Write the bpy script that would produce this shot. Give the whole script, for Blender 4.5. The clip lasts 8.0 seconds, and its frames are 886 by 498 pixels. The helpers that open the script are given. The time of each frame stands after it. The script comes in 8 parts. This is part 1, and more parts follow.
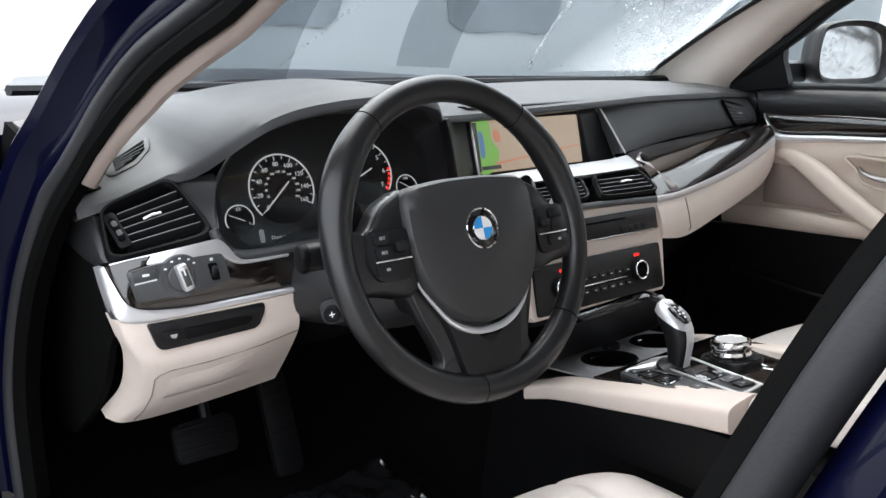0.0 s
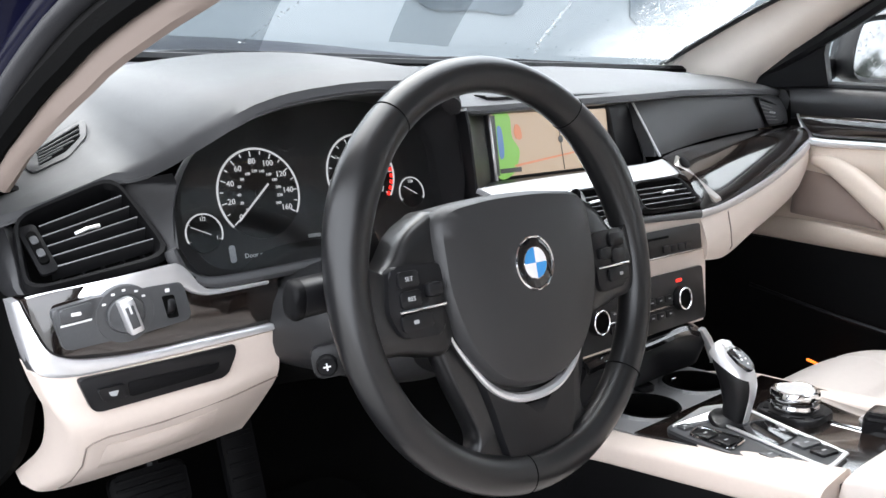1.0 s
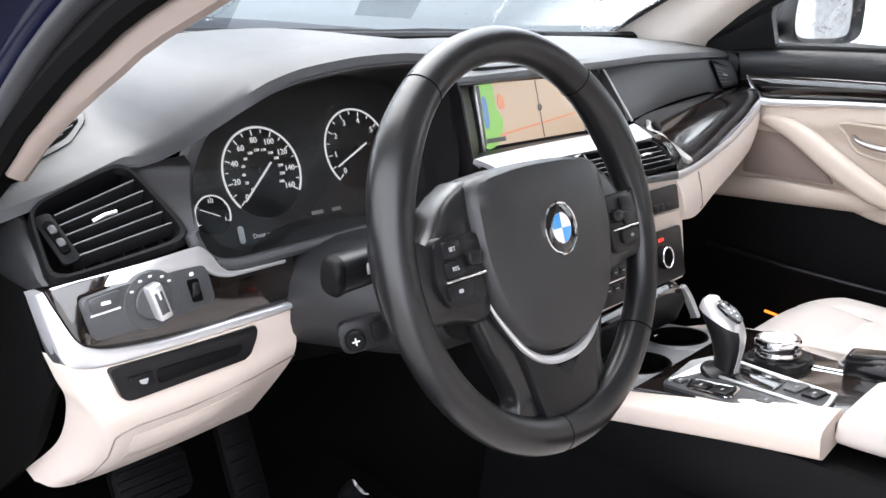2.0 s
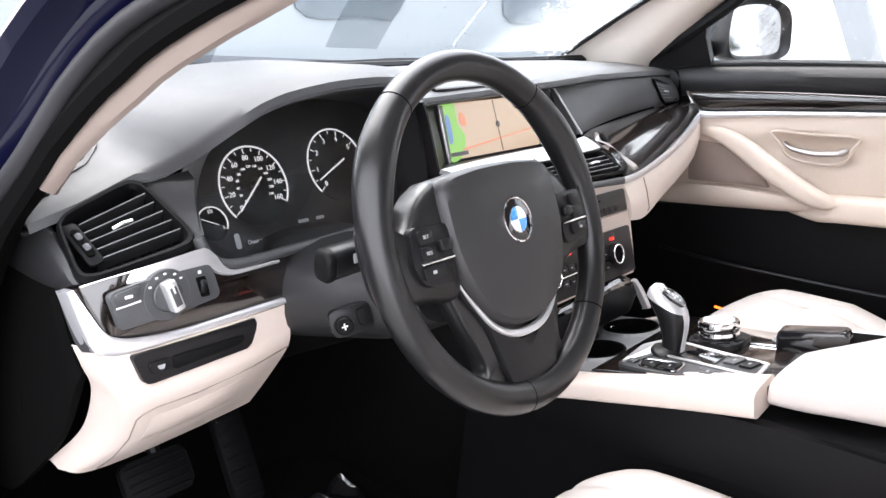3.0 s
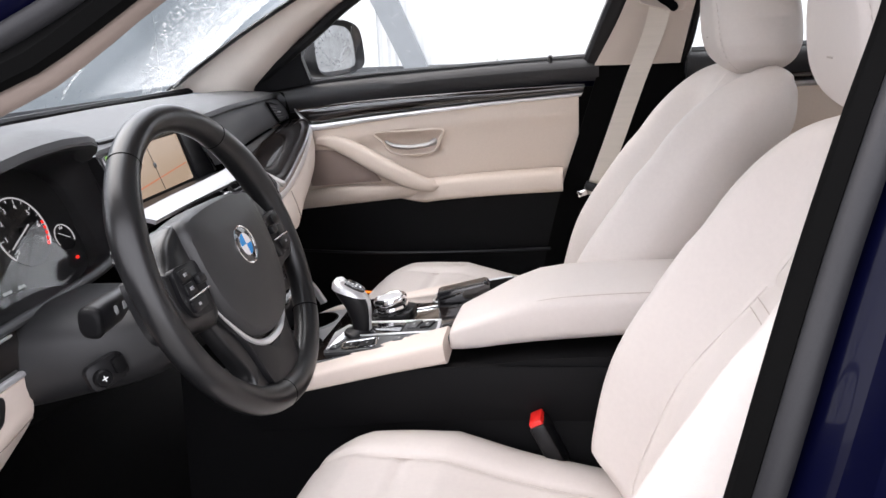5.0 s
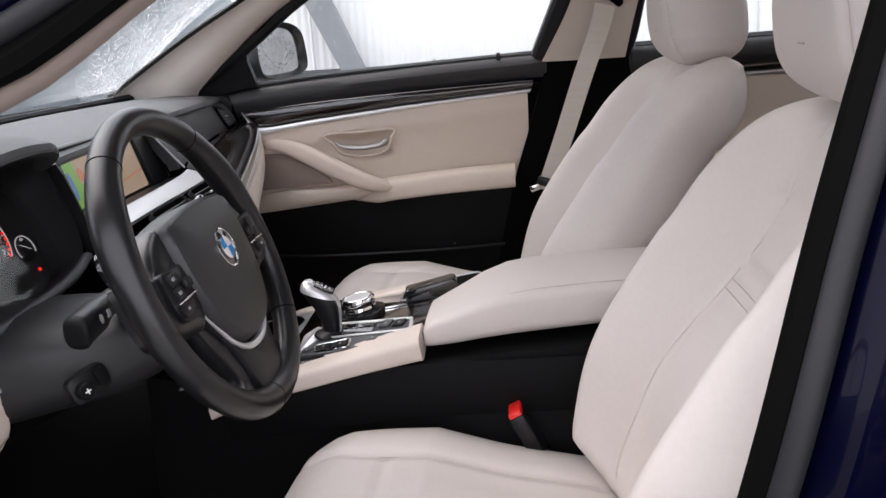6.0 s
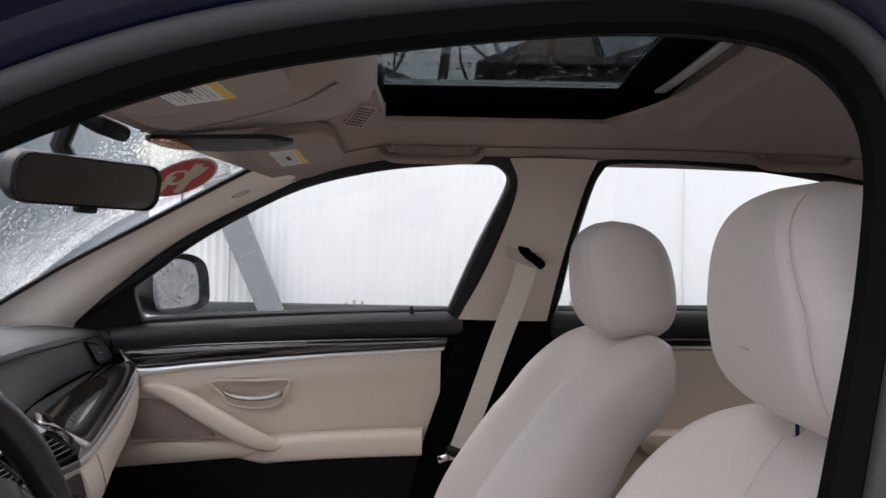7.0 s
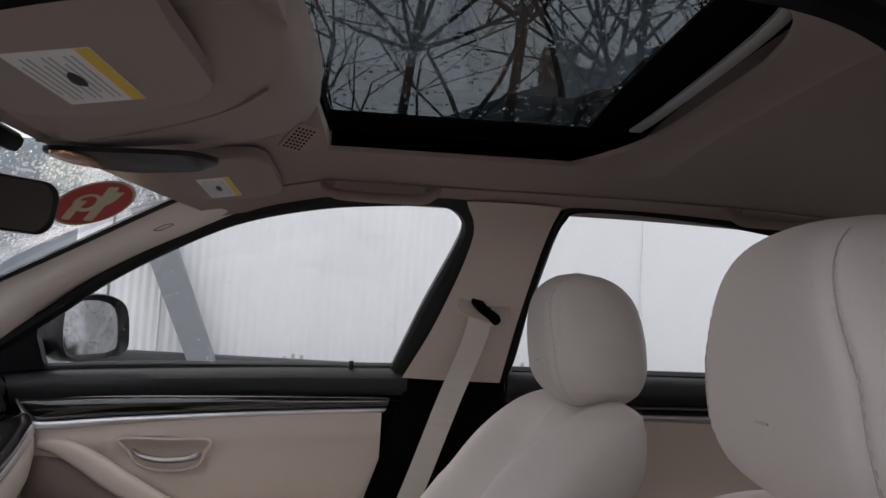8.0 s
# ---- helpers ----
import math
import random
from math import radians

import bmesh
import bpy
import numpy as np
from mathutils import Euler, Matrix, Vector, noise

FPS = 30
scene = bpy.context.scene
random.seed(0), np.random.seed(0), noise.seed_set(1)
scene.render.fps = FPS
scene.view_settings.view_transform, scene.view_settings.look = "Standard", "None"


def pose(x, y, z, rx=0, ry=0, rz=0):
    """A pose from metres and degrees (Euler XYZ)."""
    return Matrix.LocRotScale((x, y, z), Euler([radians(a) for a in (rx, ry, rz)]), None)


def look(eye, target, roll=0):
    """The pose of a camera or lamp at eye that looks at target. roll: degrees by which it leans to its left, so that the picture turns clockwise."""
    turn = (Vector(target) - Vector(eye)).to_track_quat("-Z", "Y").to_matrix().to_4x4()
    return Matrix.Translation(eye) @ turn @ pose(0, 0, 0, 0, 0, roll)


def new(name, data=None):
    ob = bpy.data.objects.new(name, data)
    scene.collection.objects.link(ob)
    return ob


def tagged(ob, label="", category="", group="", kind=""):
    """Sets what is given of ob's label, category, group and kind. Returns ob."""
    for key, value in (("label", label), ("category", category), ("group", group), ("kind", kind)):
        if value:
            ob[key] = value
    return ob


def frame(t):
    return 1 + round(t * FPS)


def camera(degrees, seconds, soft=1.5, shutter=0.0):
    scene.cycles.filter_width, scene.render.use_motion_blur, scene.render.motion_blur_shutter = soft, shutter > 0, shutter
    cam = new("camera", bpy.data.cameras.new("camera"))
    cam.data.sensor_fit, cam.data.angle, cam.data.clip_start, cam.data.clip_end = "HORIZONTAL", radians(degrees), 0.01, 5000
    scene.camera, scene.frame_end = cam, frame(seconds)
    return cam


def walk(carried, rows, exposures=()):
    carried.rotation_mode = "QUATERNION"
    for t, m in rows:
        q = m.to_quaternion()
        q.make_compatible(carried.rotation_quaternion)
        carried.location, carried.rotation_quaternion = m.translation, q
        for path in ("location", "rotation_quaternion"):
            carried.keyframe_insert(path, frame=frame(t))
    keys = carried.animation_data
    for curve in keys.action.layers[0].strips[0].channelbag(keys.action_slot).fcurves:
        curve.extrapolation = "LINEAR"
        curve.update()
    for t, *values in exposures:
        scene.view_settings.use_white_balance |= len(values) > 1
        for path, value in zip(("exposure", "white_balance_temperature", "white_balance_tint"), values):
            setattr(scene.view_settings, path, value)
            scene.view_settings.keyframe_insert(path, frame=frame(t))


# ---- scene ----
cam = camera(55.3, 8.0)
PATH = [
    (0, (-0.98, -0.699, 1.084), (0.243, 0.788, 0.543), 2.7),
    (0.5, (-0.912, -0.544, 1.069), (0.354, 0.905, 0.522), 4.6),
    (1, (-0.888, -0.464, 1.063), (0.421, 0.933, 0.485), 5.5),
    (1.5, (-0.901, -0.419, 1.054), (0.44, 0.934, 0.444), 5.7),
    (1.7, (-0.925, -0.4, 1.056), (0.47, 0.89, 0.431), 5.7),
    (2.8, (-1.028, -0.47, 1.053), (0.439, 0.762, 0.478), 2.7),
    (3, (-1.053, -0.486, 1.055), (0.438, 0.728, 0.506), 2.6),
    (3.5, (-1.127, -0.529, 1.066), (0.438, 0.614, 0.572), 2.2),
    (4, (-1.17, -0.536, 1.076), (0.551, 0.359, 0.588), 1.2),
    (4.2, (-1.189, -0.504, 1.082), (0.608, 0.212, 0.572), 0.1),
    (4.5, (-1.217, -0.445, 1.080), (0.664, -0.008, 0.562), -1.3),
    (4.7, (-1.234, -0.435, 1.090), (0.655, -0.034, 0.570), -2.1),
    (5.8, (-1.266, -0.346, 1.086), (0.660, -0.177, 0.572), -3.2),
    (6, (-1.264, -0.349, 1.084), (0.660, -0.173, 0.565), -3.6),
    (6.2, (-1.244, -0.348, 1.088), (0.687, -0.202, 0.585), -2.8),
    (6.5, (-1.182, -0.361, 1.087), (0.797, -0.295, 0.807), -0.5),
    (7, (-1.069, -0.391, 1.111), (0.931, -0.385, 1.131), 1.1),
    (7.5, (-0.979, -0.417, 1.110), (1.019, -0.411, 1.199), 3.1),
    (8, (-0.914, -0.397, 1.096), (1.076, -0.503, 1.262), 3.3),
]
walk(cam, [(t, look(eye, target, roll)) for t, eye, target, roll in PATH], [(0.0, 1.45, 6500, 10), (0.5, 1.80, 6500, 10), (1.0, 1.97, 6500, 11), (1.5, 2.05, 6500, 12), (3.0, 2.29, 6600, 15), (4.0, 2.12, 6700, 16), (4.5, 1.87, 6700, 16), (6.0, 1.05, 6700, 17), (6.5, 0.82, 6700, 17), (7.0, 0.65, 6700, 17), (8.0, 0.12, 6700, 17)])

# ---- light ----
world = bpy.data.worlds.new("overcast")
scene.world = world
world.use_nodes = True
wn = world.node_tree.nodes
wn.clear()
sky = wn.new("ShaderNodeTexSky")
sky.sky_type = "NISHITA"
sky.sun_disc = False
sky.sun_elevation, sky.sun_rotation = radians(57), radians(17)
sky.air_density, sky.dust_density, sky.ozone_density = 1.0, 6.0, 2.0
wash = wn.new("ShaderNodeMixRGB")
wash.inputs[0].default_value = 0.82
wash.inputs[2].default_value = (9.6, 10.0, 10.6, 1)
wbg = wn.new("ShaderNodeBackground")
wbg.inputs[1].default_value = 0.15
wout = wn.new("ShaderNodeOutputWorld")
world.node_tree.links.new(sky.outputs[0], wash.inputs[1])
world.node_tree.links.new(wash.outputs[0], wbg.inputs[0])
world.node_tree.links.new(wbg.outputs[0], wout.inputs[0])
sun = new("sun", bpy.data.lights.new("sun", "SUN"))
sun.data.energy, sun.data.angle, sun.data.color = 0.9, radians(60), (1.0, 0.98, 0.95)
sun.matrix_world = look((1.5, 5, 8), (0, 0, 0.8))


# ---- materials ----
def mat(name, col, rough=0.5, metal=0.0, coat=0.0, grain=0.0, scale=60.0, vary=0.12, spec=0.5, stain=3.0, aniso=None, sheen=0.0):
    """A principled surface with colour variation at two scales and a fine relief."""
    m = bpy.data.materials.new(name)
    m.use_nodes = True
    nt = m.node_tree
    b = nt.nodes["Principled BSDF"]
    b.inputs["Metallic"].default_value = metal
    b.inputs["Specular IOR Level"].default_value = spec
    b.inputs["Coat Weight"].default_value = coat
    b.inputs["Coat Roughness"].default_value = 0.04
    b.inputs["Sheen Weight"].default_value = sheen
    tc = nt.nodes.new("ShaderNodeTexCoord")
    mp = nt.nodes.new("ShaderNodeMapping")
    nt.links.new(tc.outputs["Object"], mp.inputs[0])
    if aniso:
        mp.inputs["Scale"].default_value = aniso
    big, fine = nt.nodes.new("ShaderNodeTexNoise"), nt.nodes.new("ShaderNodeTexNoise")
    big.inputs["Scale"].default_value, fine.inputs["Scale"].default_value = stain, scale
    big.inputs["Detail"].default_value, fine.inputs["Detail"].default_value = 4, 6
    for n in (big, fine):
        nt.links.new(mp.outputs[0], n.inputs["Vector"])
    mix = nt.nodes.new("ShaderNodeMath")
    mix.operation = "ADD"
    nt.links.new(big.outputs[0], mix.inputs[0])
    nt.links.new(fine.outputs[0], mix.inputs[1])
    ramp = nt.nodes.new("ShaderNodeValToRGB")
    ramp.color_ramp.elements[0].position, ramp.color_ramp.elements[1].position = 0.3, 0.7
    lo = [c * (1 - vary) for c in col]
    hi = [min(1, c * (1 + vary)) for c in col]
    ramp.color_ramp.elements[0].color, ramp.color_ramp.elements[1].color = (*lo, 1), (*hi, 1)
    half = nt.nodes.new("ShaderNodeMath")
    half.operation = "MULTIPLY"
    half.inputs[1].default_value = 0.5
    nt.links.new(mix.outputs[0], half.inputs[0])
    nt.links.new(half.outputs[0], ramp.inputs[0])
    nt.links.new(ramp.outputs[0], b.inputs["Base Color"])
    rr = nt.nodes.new("ShaderNodeMapRange")
    rr.inputs["To Min"].default_value, rr.inputs["To Max"].default_value = max(0.02, rough * 0.8), min(1, rough * 1.2)
    nt.links.new(half.outputs[0], rr.inputs[0])
    nt.links.new(rr.outputs[0], b.inputs["Roughness"])
    if grain:
        bump = nt.nodes.new("ShaderNodeBump")
        bump.inputs["Strength"].default_value, bump.inputs["Distance"].default_value = grain, 0.001
        nt.links.new(fine.outputs[0], bump.inputs["Height"])
        nt.links.new(bump.outputs[0], b.inputs["Normal"])
    return m


def leather(name, col, rough, grain, scale, vary=0.05):
    """Hide with a pebbled grain of cells and faint creases."""
    m = mat(name, col, rough, grain=0, scale=scale * 0.3, vary=vary, stain=5)
    nt = m.node_tree
    b = nt.nodes["Principled BSDF"]
    tc = nt.nodes.new("ShaderNodeTexCoord")
    vo = nt.nodes.new("ShaderNodeTexVoronoi")
    vo.feature = "DISTANCE_TO_EDGE"
    vo.inputs["Scale"].default_value = scale
    wr = nt.nodes.new("ShaderNodeTexNoise")
    wr.inputs["Scale"].default_value, wr.inputs["Detail"].default_value = 14, 3
    add = nt.nodes.new("ShaderNodeMath")
    add.operation = "MULTIPLY_ADD"
    add.inputs[1].default_value = 4.0
    nt.links.new(tc.outputs["Object"], vo.inputs["Vector"])
    nt.links.new(tc.outputs["Object"], wr.inputs["Vector"])
    nt.links.new(wr.outputs[0], add.inputs[0])
    nt.links.new(vo.outputs["Distance"], add.inputs[2])
    bump = nt.nodes.new("ShaderNodeBump")
    bump.inputs["Strength"].default_value, bump.inputs["Distance"].default_value = grain, 0.0008
    nt.links.new(add.outputs[0], bump.inputs["Height"])
    nt.links.new(bump.outputs[0], b.inputs["Normal"])
    return m


def wood(name, dark, light):
    """Dark open-pored veneer under a thick gloss lacquer."""
    m = mat(name, dark, 0.12, coat=1.0, spec=0.6, vary=0.1)
    nt = m.node_tree
    b = nt.nodes["Principled BSDF"]
    tc = nt.nodes.new("ShaderNodeTexCoord")
    mp = nt.nodes.new("ShaderNodeMapping")
    mp.inputs["Scale"].default_value = (3, 8, 90)
    no = nt.nodes.new("ShaderNodeTexNoise")
    no.inputs["Scale"].default_value, no.inputs["Detail"].default_value = 2.5, 8
    ra = nt.nodes.new("ShaderNodeValToRGB")
    ra.color_ramp.elements[0].position, ra.color_ramp.elements[1].position = 0.42, 0.62
    ra.color_ramp.elements[0].color, ra.color_ramp.elements[1].color = (*dark, 1), (*light, 1)
    nt.links.new(tc.outputs["Object"], mp.inputs[0])
    nt.links.new(mp.outputs[0], no.inputs["Vector"])
    nt.links.new(no.outputs[0], ra.inputs[0])
    nt.links.new(ra.outputs[0], b.inputs["Base Color"])
    return m


def glass(name, tint, gloss=1.0, least=0.035):
    """A thin pane: clear along the way through, glossy by the Fresnel law."""
    m = bpy.data.materials.new(name)
    m.use_nodes = True
    nt = m.node_tree
    nt.nodes.clear()
    o, mx = nt.nodes.new("ShaderNodeOutputMaterial"), nt.nodes.new("ShaderNodeMixShader")
    tr, gl, lw = nt.nodes.new("ShaderNodeBsdfTransparent"), nt.nodes.new("ShaderNodeBsdfGlossy"), nt.nodes.new("ShaderNodeLayerWeight")
    pw, fr = nt.nodes.new("ShaderNodeMath"), nt.nodes.new("ShaderNodeMath")
    pw.operation, fr.operation = "POWER", "MULTIPLY_ADD"
    pw.inputs[1].default_value, fr.inputs[1].default_value, fr.inputs[2].default_value = 5.0, 0.7, least
    nt.links.new(lw.outputs["Facing"], pw.inputs[0])
    nt.links.new(pw.outputs[0], fr.inputs[0])
    tr.inputs[0].default_value = (*tint, 1)
    gl.inputs["Roughness"].default_value = 0.01
    gl.inputs[0].default_value = (gloss, gloss, gloss, 1)
    nt.links.new(fr.outputs[0], mx.inputs[0])
    nt.links.new(tr.outputs[0], mx.inputs[1])
    nt.links.new(gl.outputs[0], mx.inputs[2])
    nt.links.new(mx.outputs[0], o.inputs[0])
    return m


def water(name):
    """Clear water that bends the light behind it."""
    m = bpy.data.materials.new(name)
    m.use_nodes = True
    b = m.node_tree.nodes["Principled BSDF"]
    b.inputs["Base Color"].default_value = (1, 1, 1, 1)
    b.inputs["Roughness"].default_value = 0.02
    b.inputs["IOR"].default_value = 1.33
    b.inputs["Transmission Weight"].default_value = 1.0
    return m


def pale_film(name, x0, x1, most):
    """A pale film on glass: clear at x0, thicker towards x1, patchy."""
    m = bpy.data.materials.new(name)
    m.use_nodes = True
    nt = m.node_tree
    nt.nodes.clear()
    o, mx = nt.nodes.new("ShaderNodeOutputMaterial"), nt.nodes.new("ShaderNodeMixShader")
    tr, df = nt.nodes.new("ShaderNodeBsdfTransparent"), nt.nodes.new("ShaderNodeBsdfTranslucent")
    df.inputs[0].default_value = (0.9, 0.91, 0.92, 1)
    tc, sp, rg, no, ml = nt.nodes.new("ShaderNodeTexCoord"), nt.nodes.new("ShaderNodeSeparateXYZ"), nt.nodes.new("ShaderNodeMapRange"), nt.nodes.new("ShaderNodeTexNoise"), nt.nodes.new("ShaderNodeMath")
    rg.inputs["From Min"].default_value, rg.inputs["From Max"].default_value, rg.inputs["To Max"].default_value = x0, x1, most
    no.inputs["Scale"].default_value, no.inputs["Detail"].default_value = 30, 5
    ml.operation = "MULTIPLY"
    nt.links.new(tc.outputs["Object"], sp.inputs[0])
    nt.links.new(tc.outputs["Object"], no.inputs["Vector"])
    nt.links.new(sp.outputs[0], rg.inputs[0])
    nt.links.new(rg.outputs[0], ml.inputs[0])
    nt.links.new(no.outputs[0], ml.inputs[1])
    nt.links.new(ml.outputs[0], mx.inputs[0])
    nt.links.new(tr.outputs[0], mx.inputs[1])
    nt.links.new(df.outputs[0], mx.inputs[2])
    nt.links.new(mx.outputs[0], o.inputs[0])
    return m


def glow(name, col, strength):
    m = bpy.data.materials.new(name)
    m.use_nodes = True
    b = m.node_tree.nodes["Principled BSDF"]
    b.inputs["Base Color"].default_value = (*[c * 0.2 for c in col], 1)
    b.inputs["Emission Color"].default_value = (*col, 1)
    b.inputs["Emission Strength"].default_value = strength
    b.inputs["Roughness"].default_value = 0.2
    return m


SOFT = leather("soft_black_pad", (0.044, 0.0445, 0.047), 0.50, 0.3, 900)
ENDPAD = leather("black_end_pad", (0.012, 0.012, 0.013), 0.5, 0.2, 900)
BELT = leather("black_belt_pad", (0.012, 0.012, 0.0135), 0.5, 0.3, 900)
DIALPLATE = mat("smoky_dial_plate", (0.020, 0.020, 0.021), 0.42, vary=0.15, spec=0.4)
TRAYGREY = mat("silver_grey_tray", (0.20, 0.20, 0.205), 0.42, grain=0.05, scale=500, vary=0.08)
SHELFALU = mat("pearl_grey_strip", (0.50, 0.50, 0.51), 0.42, metal=0.6, grain=0.02, scale=40, vary=0.04, aniso=(1, 4, 60))
HARD = mat("hard_black_plastic", (0.005, 0.005, 0.0055), 0.5, grain=0.2, scale=700, vary=0.15, spec=0.1)
COPPER = mat("copper_warm_reflection", (0.80, 0.42, 0.26), 0.22, metal=0.8, vary=0.3, scale=90)
SATIN = mat("satin_black", (0.006, 0.006, 0.007), 0.4, vary=0.2, spec=0.3)
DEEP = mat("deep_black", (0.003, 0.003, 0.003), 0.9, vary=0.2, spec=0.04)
GLOSS = mat("piano_black", (0.008, 0.008, 0.009), 0.08, coat=0.6, vary=0.2)
RIMHIDE = leather("black_wheel_hide", (0.008, 0.008, 0.0085), 0.32, 0.012, 900, 0.02)
HIDE = leather("oyster_hide", (0.61, 0.555, 0.52), 0.5, 0.30, 520, 0.035)
DASHHIDE = leather("oyster_panel", (0.64, 0.55, 0.49), 0.5, 0.25, 700, 0.03)
DOORHIDE = leather("beige_door_hide", (0.62, 0.52, 0.44), 0.55, 0.3, 700, 0.04)
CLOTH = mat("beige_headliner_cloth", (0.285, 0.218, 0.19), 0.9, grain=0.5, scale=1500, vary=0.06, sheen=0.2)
# Windscreen pillar trim, lit copy: lightened in place of light on the passenger's side.
PILLAR = mat("lit_pillar_trim", (0.82, 0.74, 0.67), 0.65, grain=0.3, scale=900, vary=0.05)
WEB = mat("beige_belt_webbing", (0.66, 0.60, 0.53), 0.7, grain=0.6, scale=40, vary=0.06, aniso=(1, 1, 60))
SILVER = mat("brushed_aluminium", (0.62, 0.62, 0.63), 0.32, metal=1.0, grain=0.03, scale=40, vary=0.05, aniso=(1, 4, 60))
SATINALU = mat("satin_silver_trim", (0.74, 0.74, 0.75), 0.36, metal=0.75, grain=0.02, scale=40, vary=0.04, aniso=(1, 4, 60))
MIDTRIM = mat("beige_middle_trim", (0.56, 0.48, 0.42), 0.7, grain=0.3, scale=900, vary=0.05)
# Same pillar trim, shaded copy: the driver's side shade is in the colour.
APILLAR = mat("shaded_pillar_trim", (0.19, 0.15, 0.128), 0.8, grain=0.4, scale=1200, vary=0.05)
PEWTER = mat("dull_pewter", (0.42, 0.40, 0.385), 0.42, metal=1.0, vary=0.05)
WETMIRROR = mat("wet_mirror_glass", (0.24, 0.245, 0.25), 0.04, metal=1.0, vary=0.25, stain=40)
PADHIDE = leather("black_airbag_cover", (0.019, 0.019, 0.020), 0.42, 0.2, 900)
CHROME = mat("chrome", (0.82, 0.82, 0.83), 0.08, metal=1.0, vary=0.03)
WOOD = wood("dark_gloss_veneer", (0.004, 0.003, 0.0027), (0.017, 0.012, 0.010))
PAINT = mat("dark_blue_paint", (0.0010, 0.0013, 0.010), 0.30, metal=0.0, spec=0.06, coat=0.12, vary=0.15, scale=2000)
LIP = mat("black_seal_rubber", (0.002, 0.002, 0.002), 0.85, grain=0.3, scale=400, vary=0.3, spec=0.05)
RUBBER = mat("door_rubber", (0.015, 0.015, 0.017), 0.55, spec=0.3, grain=0.2, scale=500, vary=0.2)
CARPET = mat("black_carpet", (0.004, 0.004, 0.004), 0.98, spec=0.05, grain=1.0, scale=1200, vary=0.4)
SEAM = mat("taupe_seam", (0.22, 0.18, 0.155), 0.7, vary=0.1)
SLATEDGE = mat("slat_edge_highlight", (0.16, 0.16, 0.165), 0.3, vary=0.1)
SLAT = mat("grey_black_slat", (0.012, 0.012, 0.013), 0.45, vary=0.1)
WHITE = mat("white_print", (0.75, 0.75, 0.75), 0.5, vary=0.03)
GREYP = mat("grey_print", (0.35, 0.36, 0.37), 0.5, vary=0.05)
RED = mat("red_plastic", (0.75, 0.02, 0.015), 0.35, vary=0.08)
YELLOW = mat("yellow_print", (0.75, 0.52, 0.04), 0.5, vary=0.05)
BLUEE = mat("blue_enamel", (0.03, 0.26, 0.62), 0.12, coat=0.5, vary=0.05)
WHITEE = mat("white_enamel", (0.8, 0.8, 0.8), 0.12, coat=0.5, vary=0.03)
ALUGREY = mat("grey_plastic", (0.055, 0.057, 0.06), 0.38, grain=0.1, scale=500)
DIMMED = mat("dimmed_mirror_glass", (0.13, 0.135, 0.14), 0.03, metal=1.0, vary=0.05)
THREAD = mat("oyster_thread", (0.46, 0.40, 0.36), 0.7, vary=0.08)
PANE = glass("clear_pane", (0.965, 0.98, 0.975))
TINT = glass("tinted_roof_pane", (0.28, 0.305, 0.31))
SHIELD = glass("windscreen_pane", (0.93, 0.955, 0.96))
LENS = glass("gauge_lens", (0.97, 0.97, 0.97), 0.7)
DROP = water("water_drop")
PALEFILM = pale_film("pale_film_on_glass", 0.42, 0.62, 0.30)
LIT = glow("lit_dial_white", (0.9, 0.92, 0.95), 0.16)
LITRED = glow("lit_red", (1.0, 0.03, 0.02), 0.5)
AMBER = glow("amber_floor_lamp", (1.0, 0.22, 0.03), 0.6)


# ---- shaping ----
ORIGIN = {}


def V(*a):
    return Vector(a)


def thing(name, at, label, category, group="", kind=""):
    e = new(name)
    e.location = at
    e.empty_display_size = 0.05
    ORIGIN[e.name] = Vector(at)
    return tagged(e, label, category, group, kind)


def mesh_from(name, bm, material, sharp=35):
    bmesh.ops.recalc_face_normals(bm, faces=bm.faces[:])
    me = bpy.data.meshes.new(name)
    bm.to_mesh(me)
    bm.free()
    me.materials.append(material)
    for p in me.polygons:
        p.use_smooth = True
    me.set_sharp_from_angle(angle=radians(sharp))
    return me


def part(name, bm, material, parent, label="", sharp=35):
    ob = new(name, mesh_from(name, bm, material, sharp))
    if parent is not None:
        ob.parent = parent
        if parent.name in ORIGIN:
            ob.matrix_parent_inverse = Matrix.Translation(-ORIGIN[parent.name])
    return tagged(ob, label)


def solid(name, bm, material, label, category, group="", kind="", sharp=35):
    return tagged(new(name, mesh_from(name, bm, material, sharp)), label, category, group, kind)


def spline(pts, n, closed=False):
    """n+1 points along a smooth curve through pts."""
    p = [Vector(q) for q in pts]
    out = []
    m = len(p) if closed else len(p) - 1
    for i in range(n + (0 if closed else 1)):
        s = i * m / n
        k = min(int(s), m - 1)
        f = s - k
        if closed:
            a, b, c, d = (p[(k + j) % len(p)] for j in (-1, 0, 1, 2))
        else:
            b, c = p[k], p[k + 1]
            a = p[k - 1] if k else b * 2 - c
            d = p[k + 2] if k + 2 < len(p) else c * 2 - b
        out.append(0.5 * (2 * b + (c - a) * f + (2 * a - 5 * b + 4 * c - d) * f * f + (3 * b - a - 3 * c + d) * f**3))
    return out


def curve1(xs, ys, x):
    """A smooth value at x through the knots."""
    return float(np.interp(x, xs, ys))


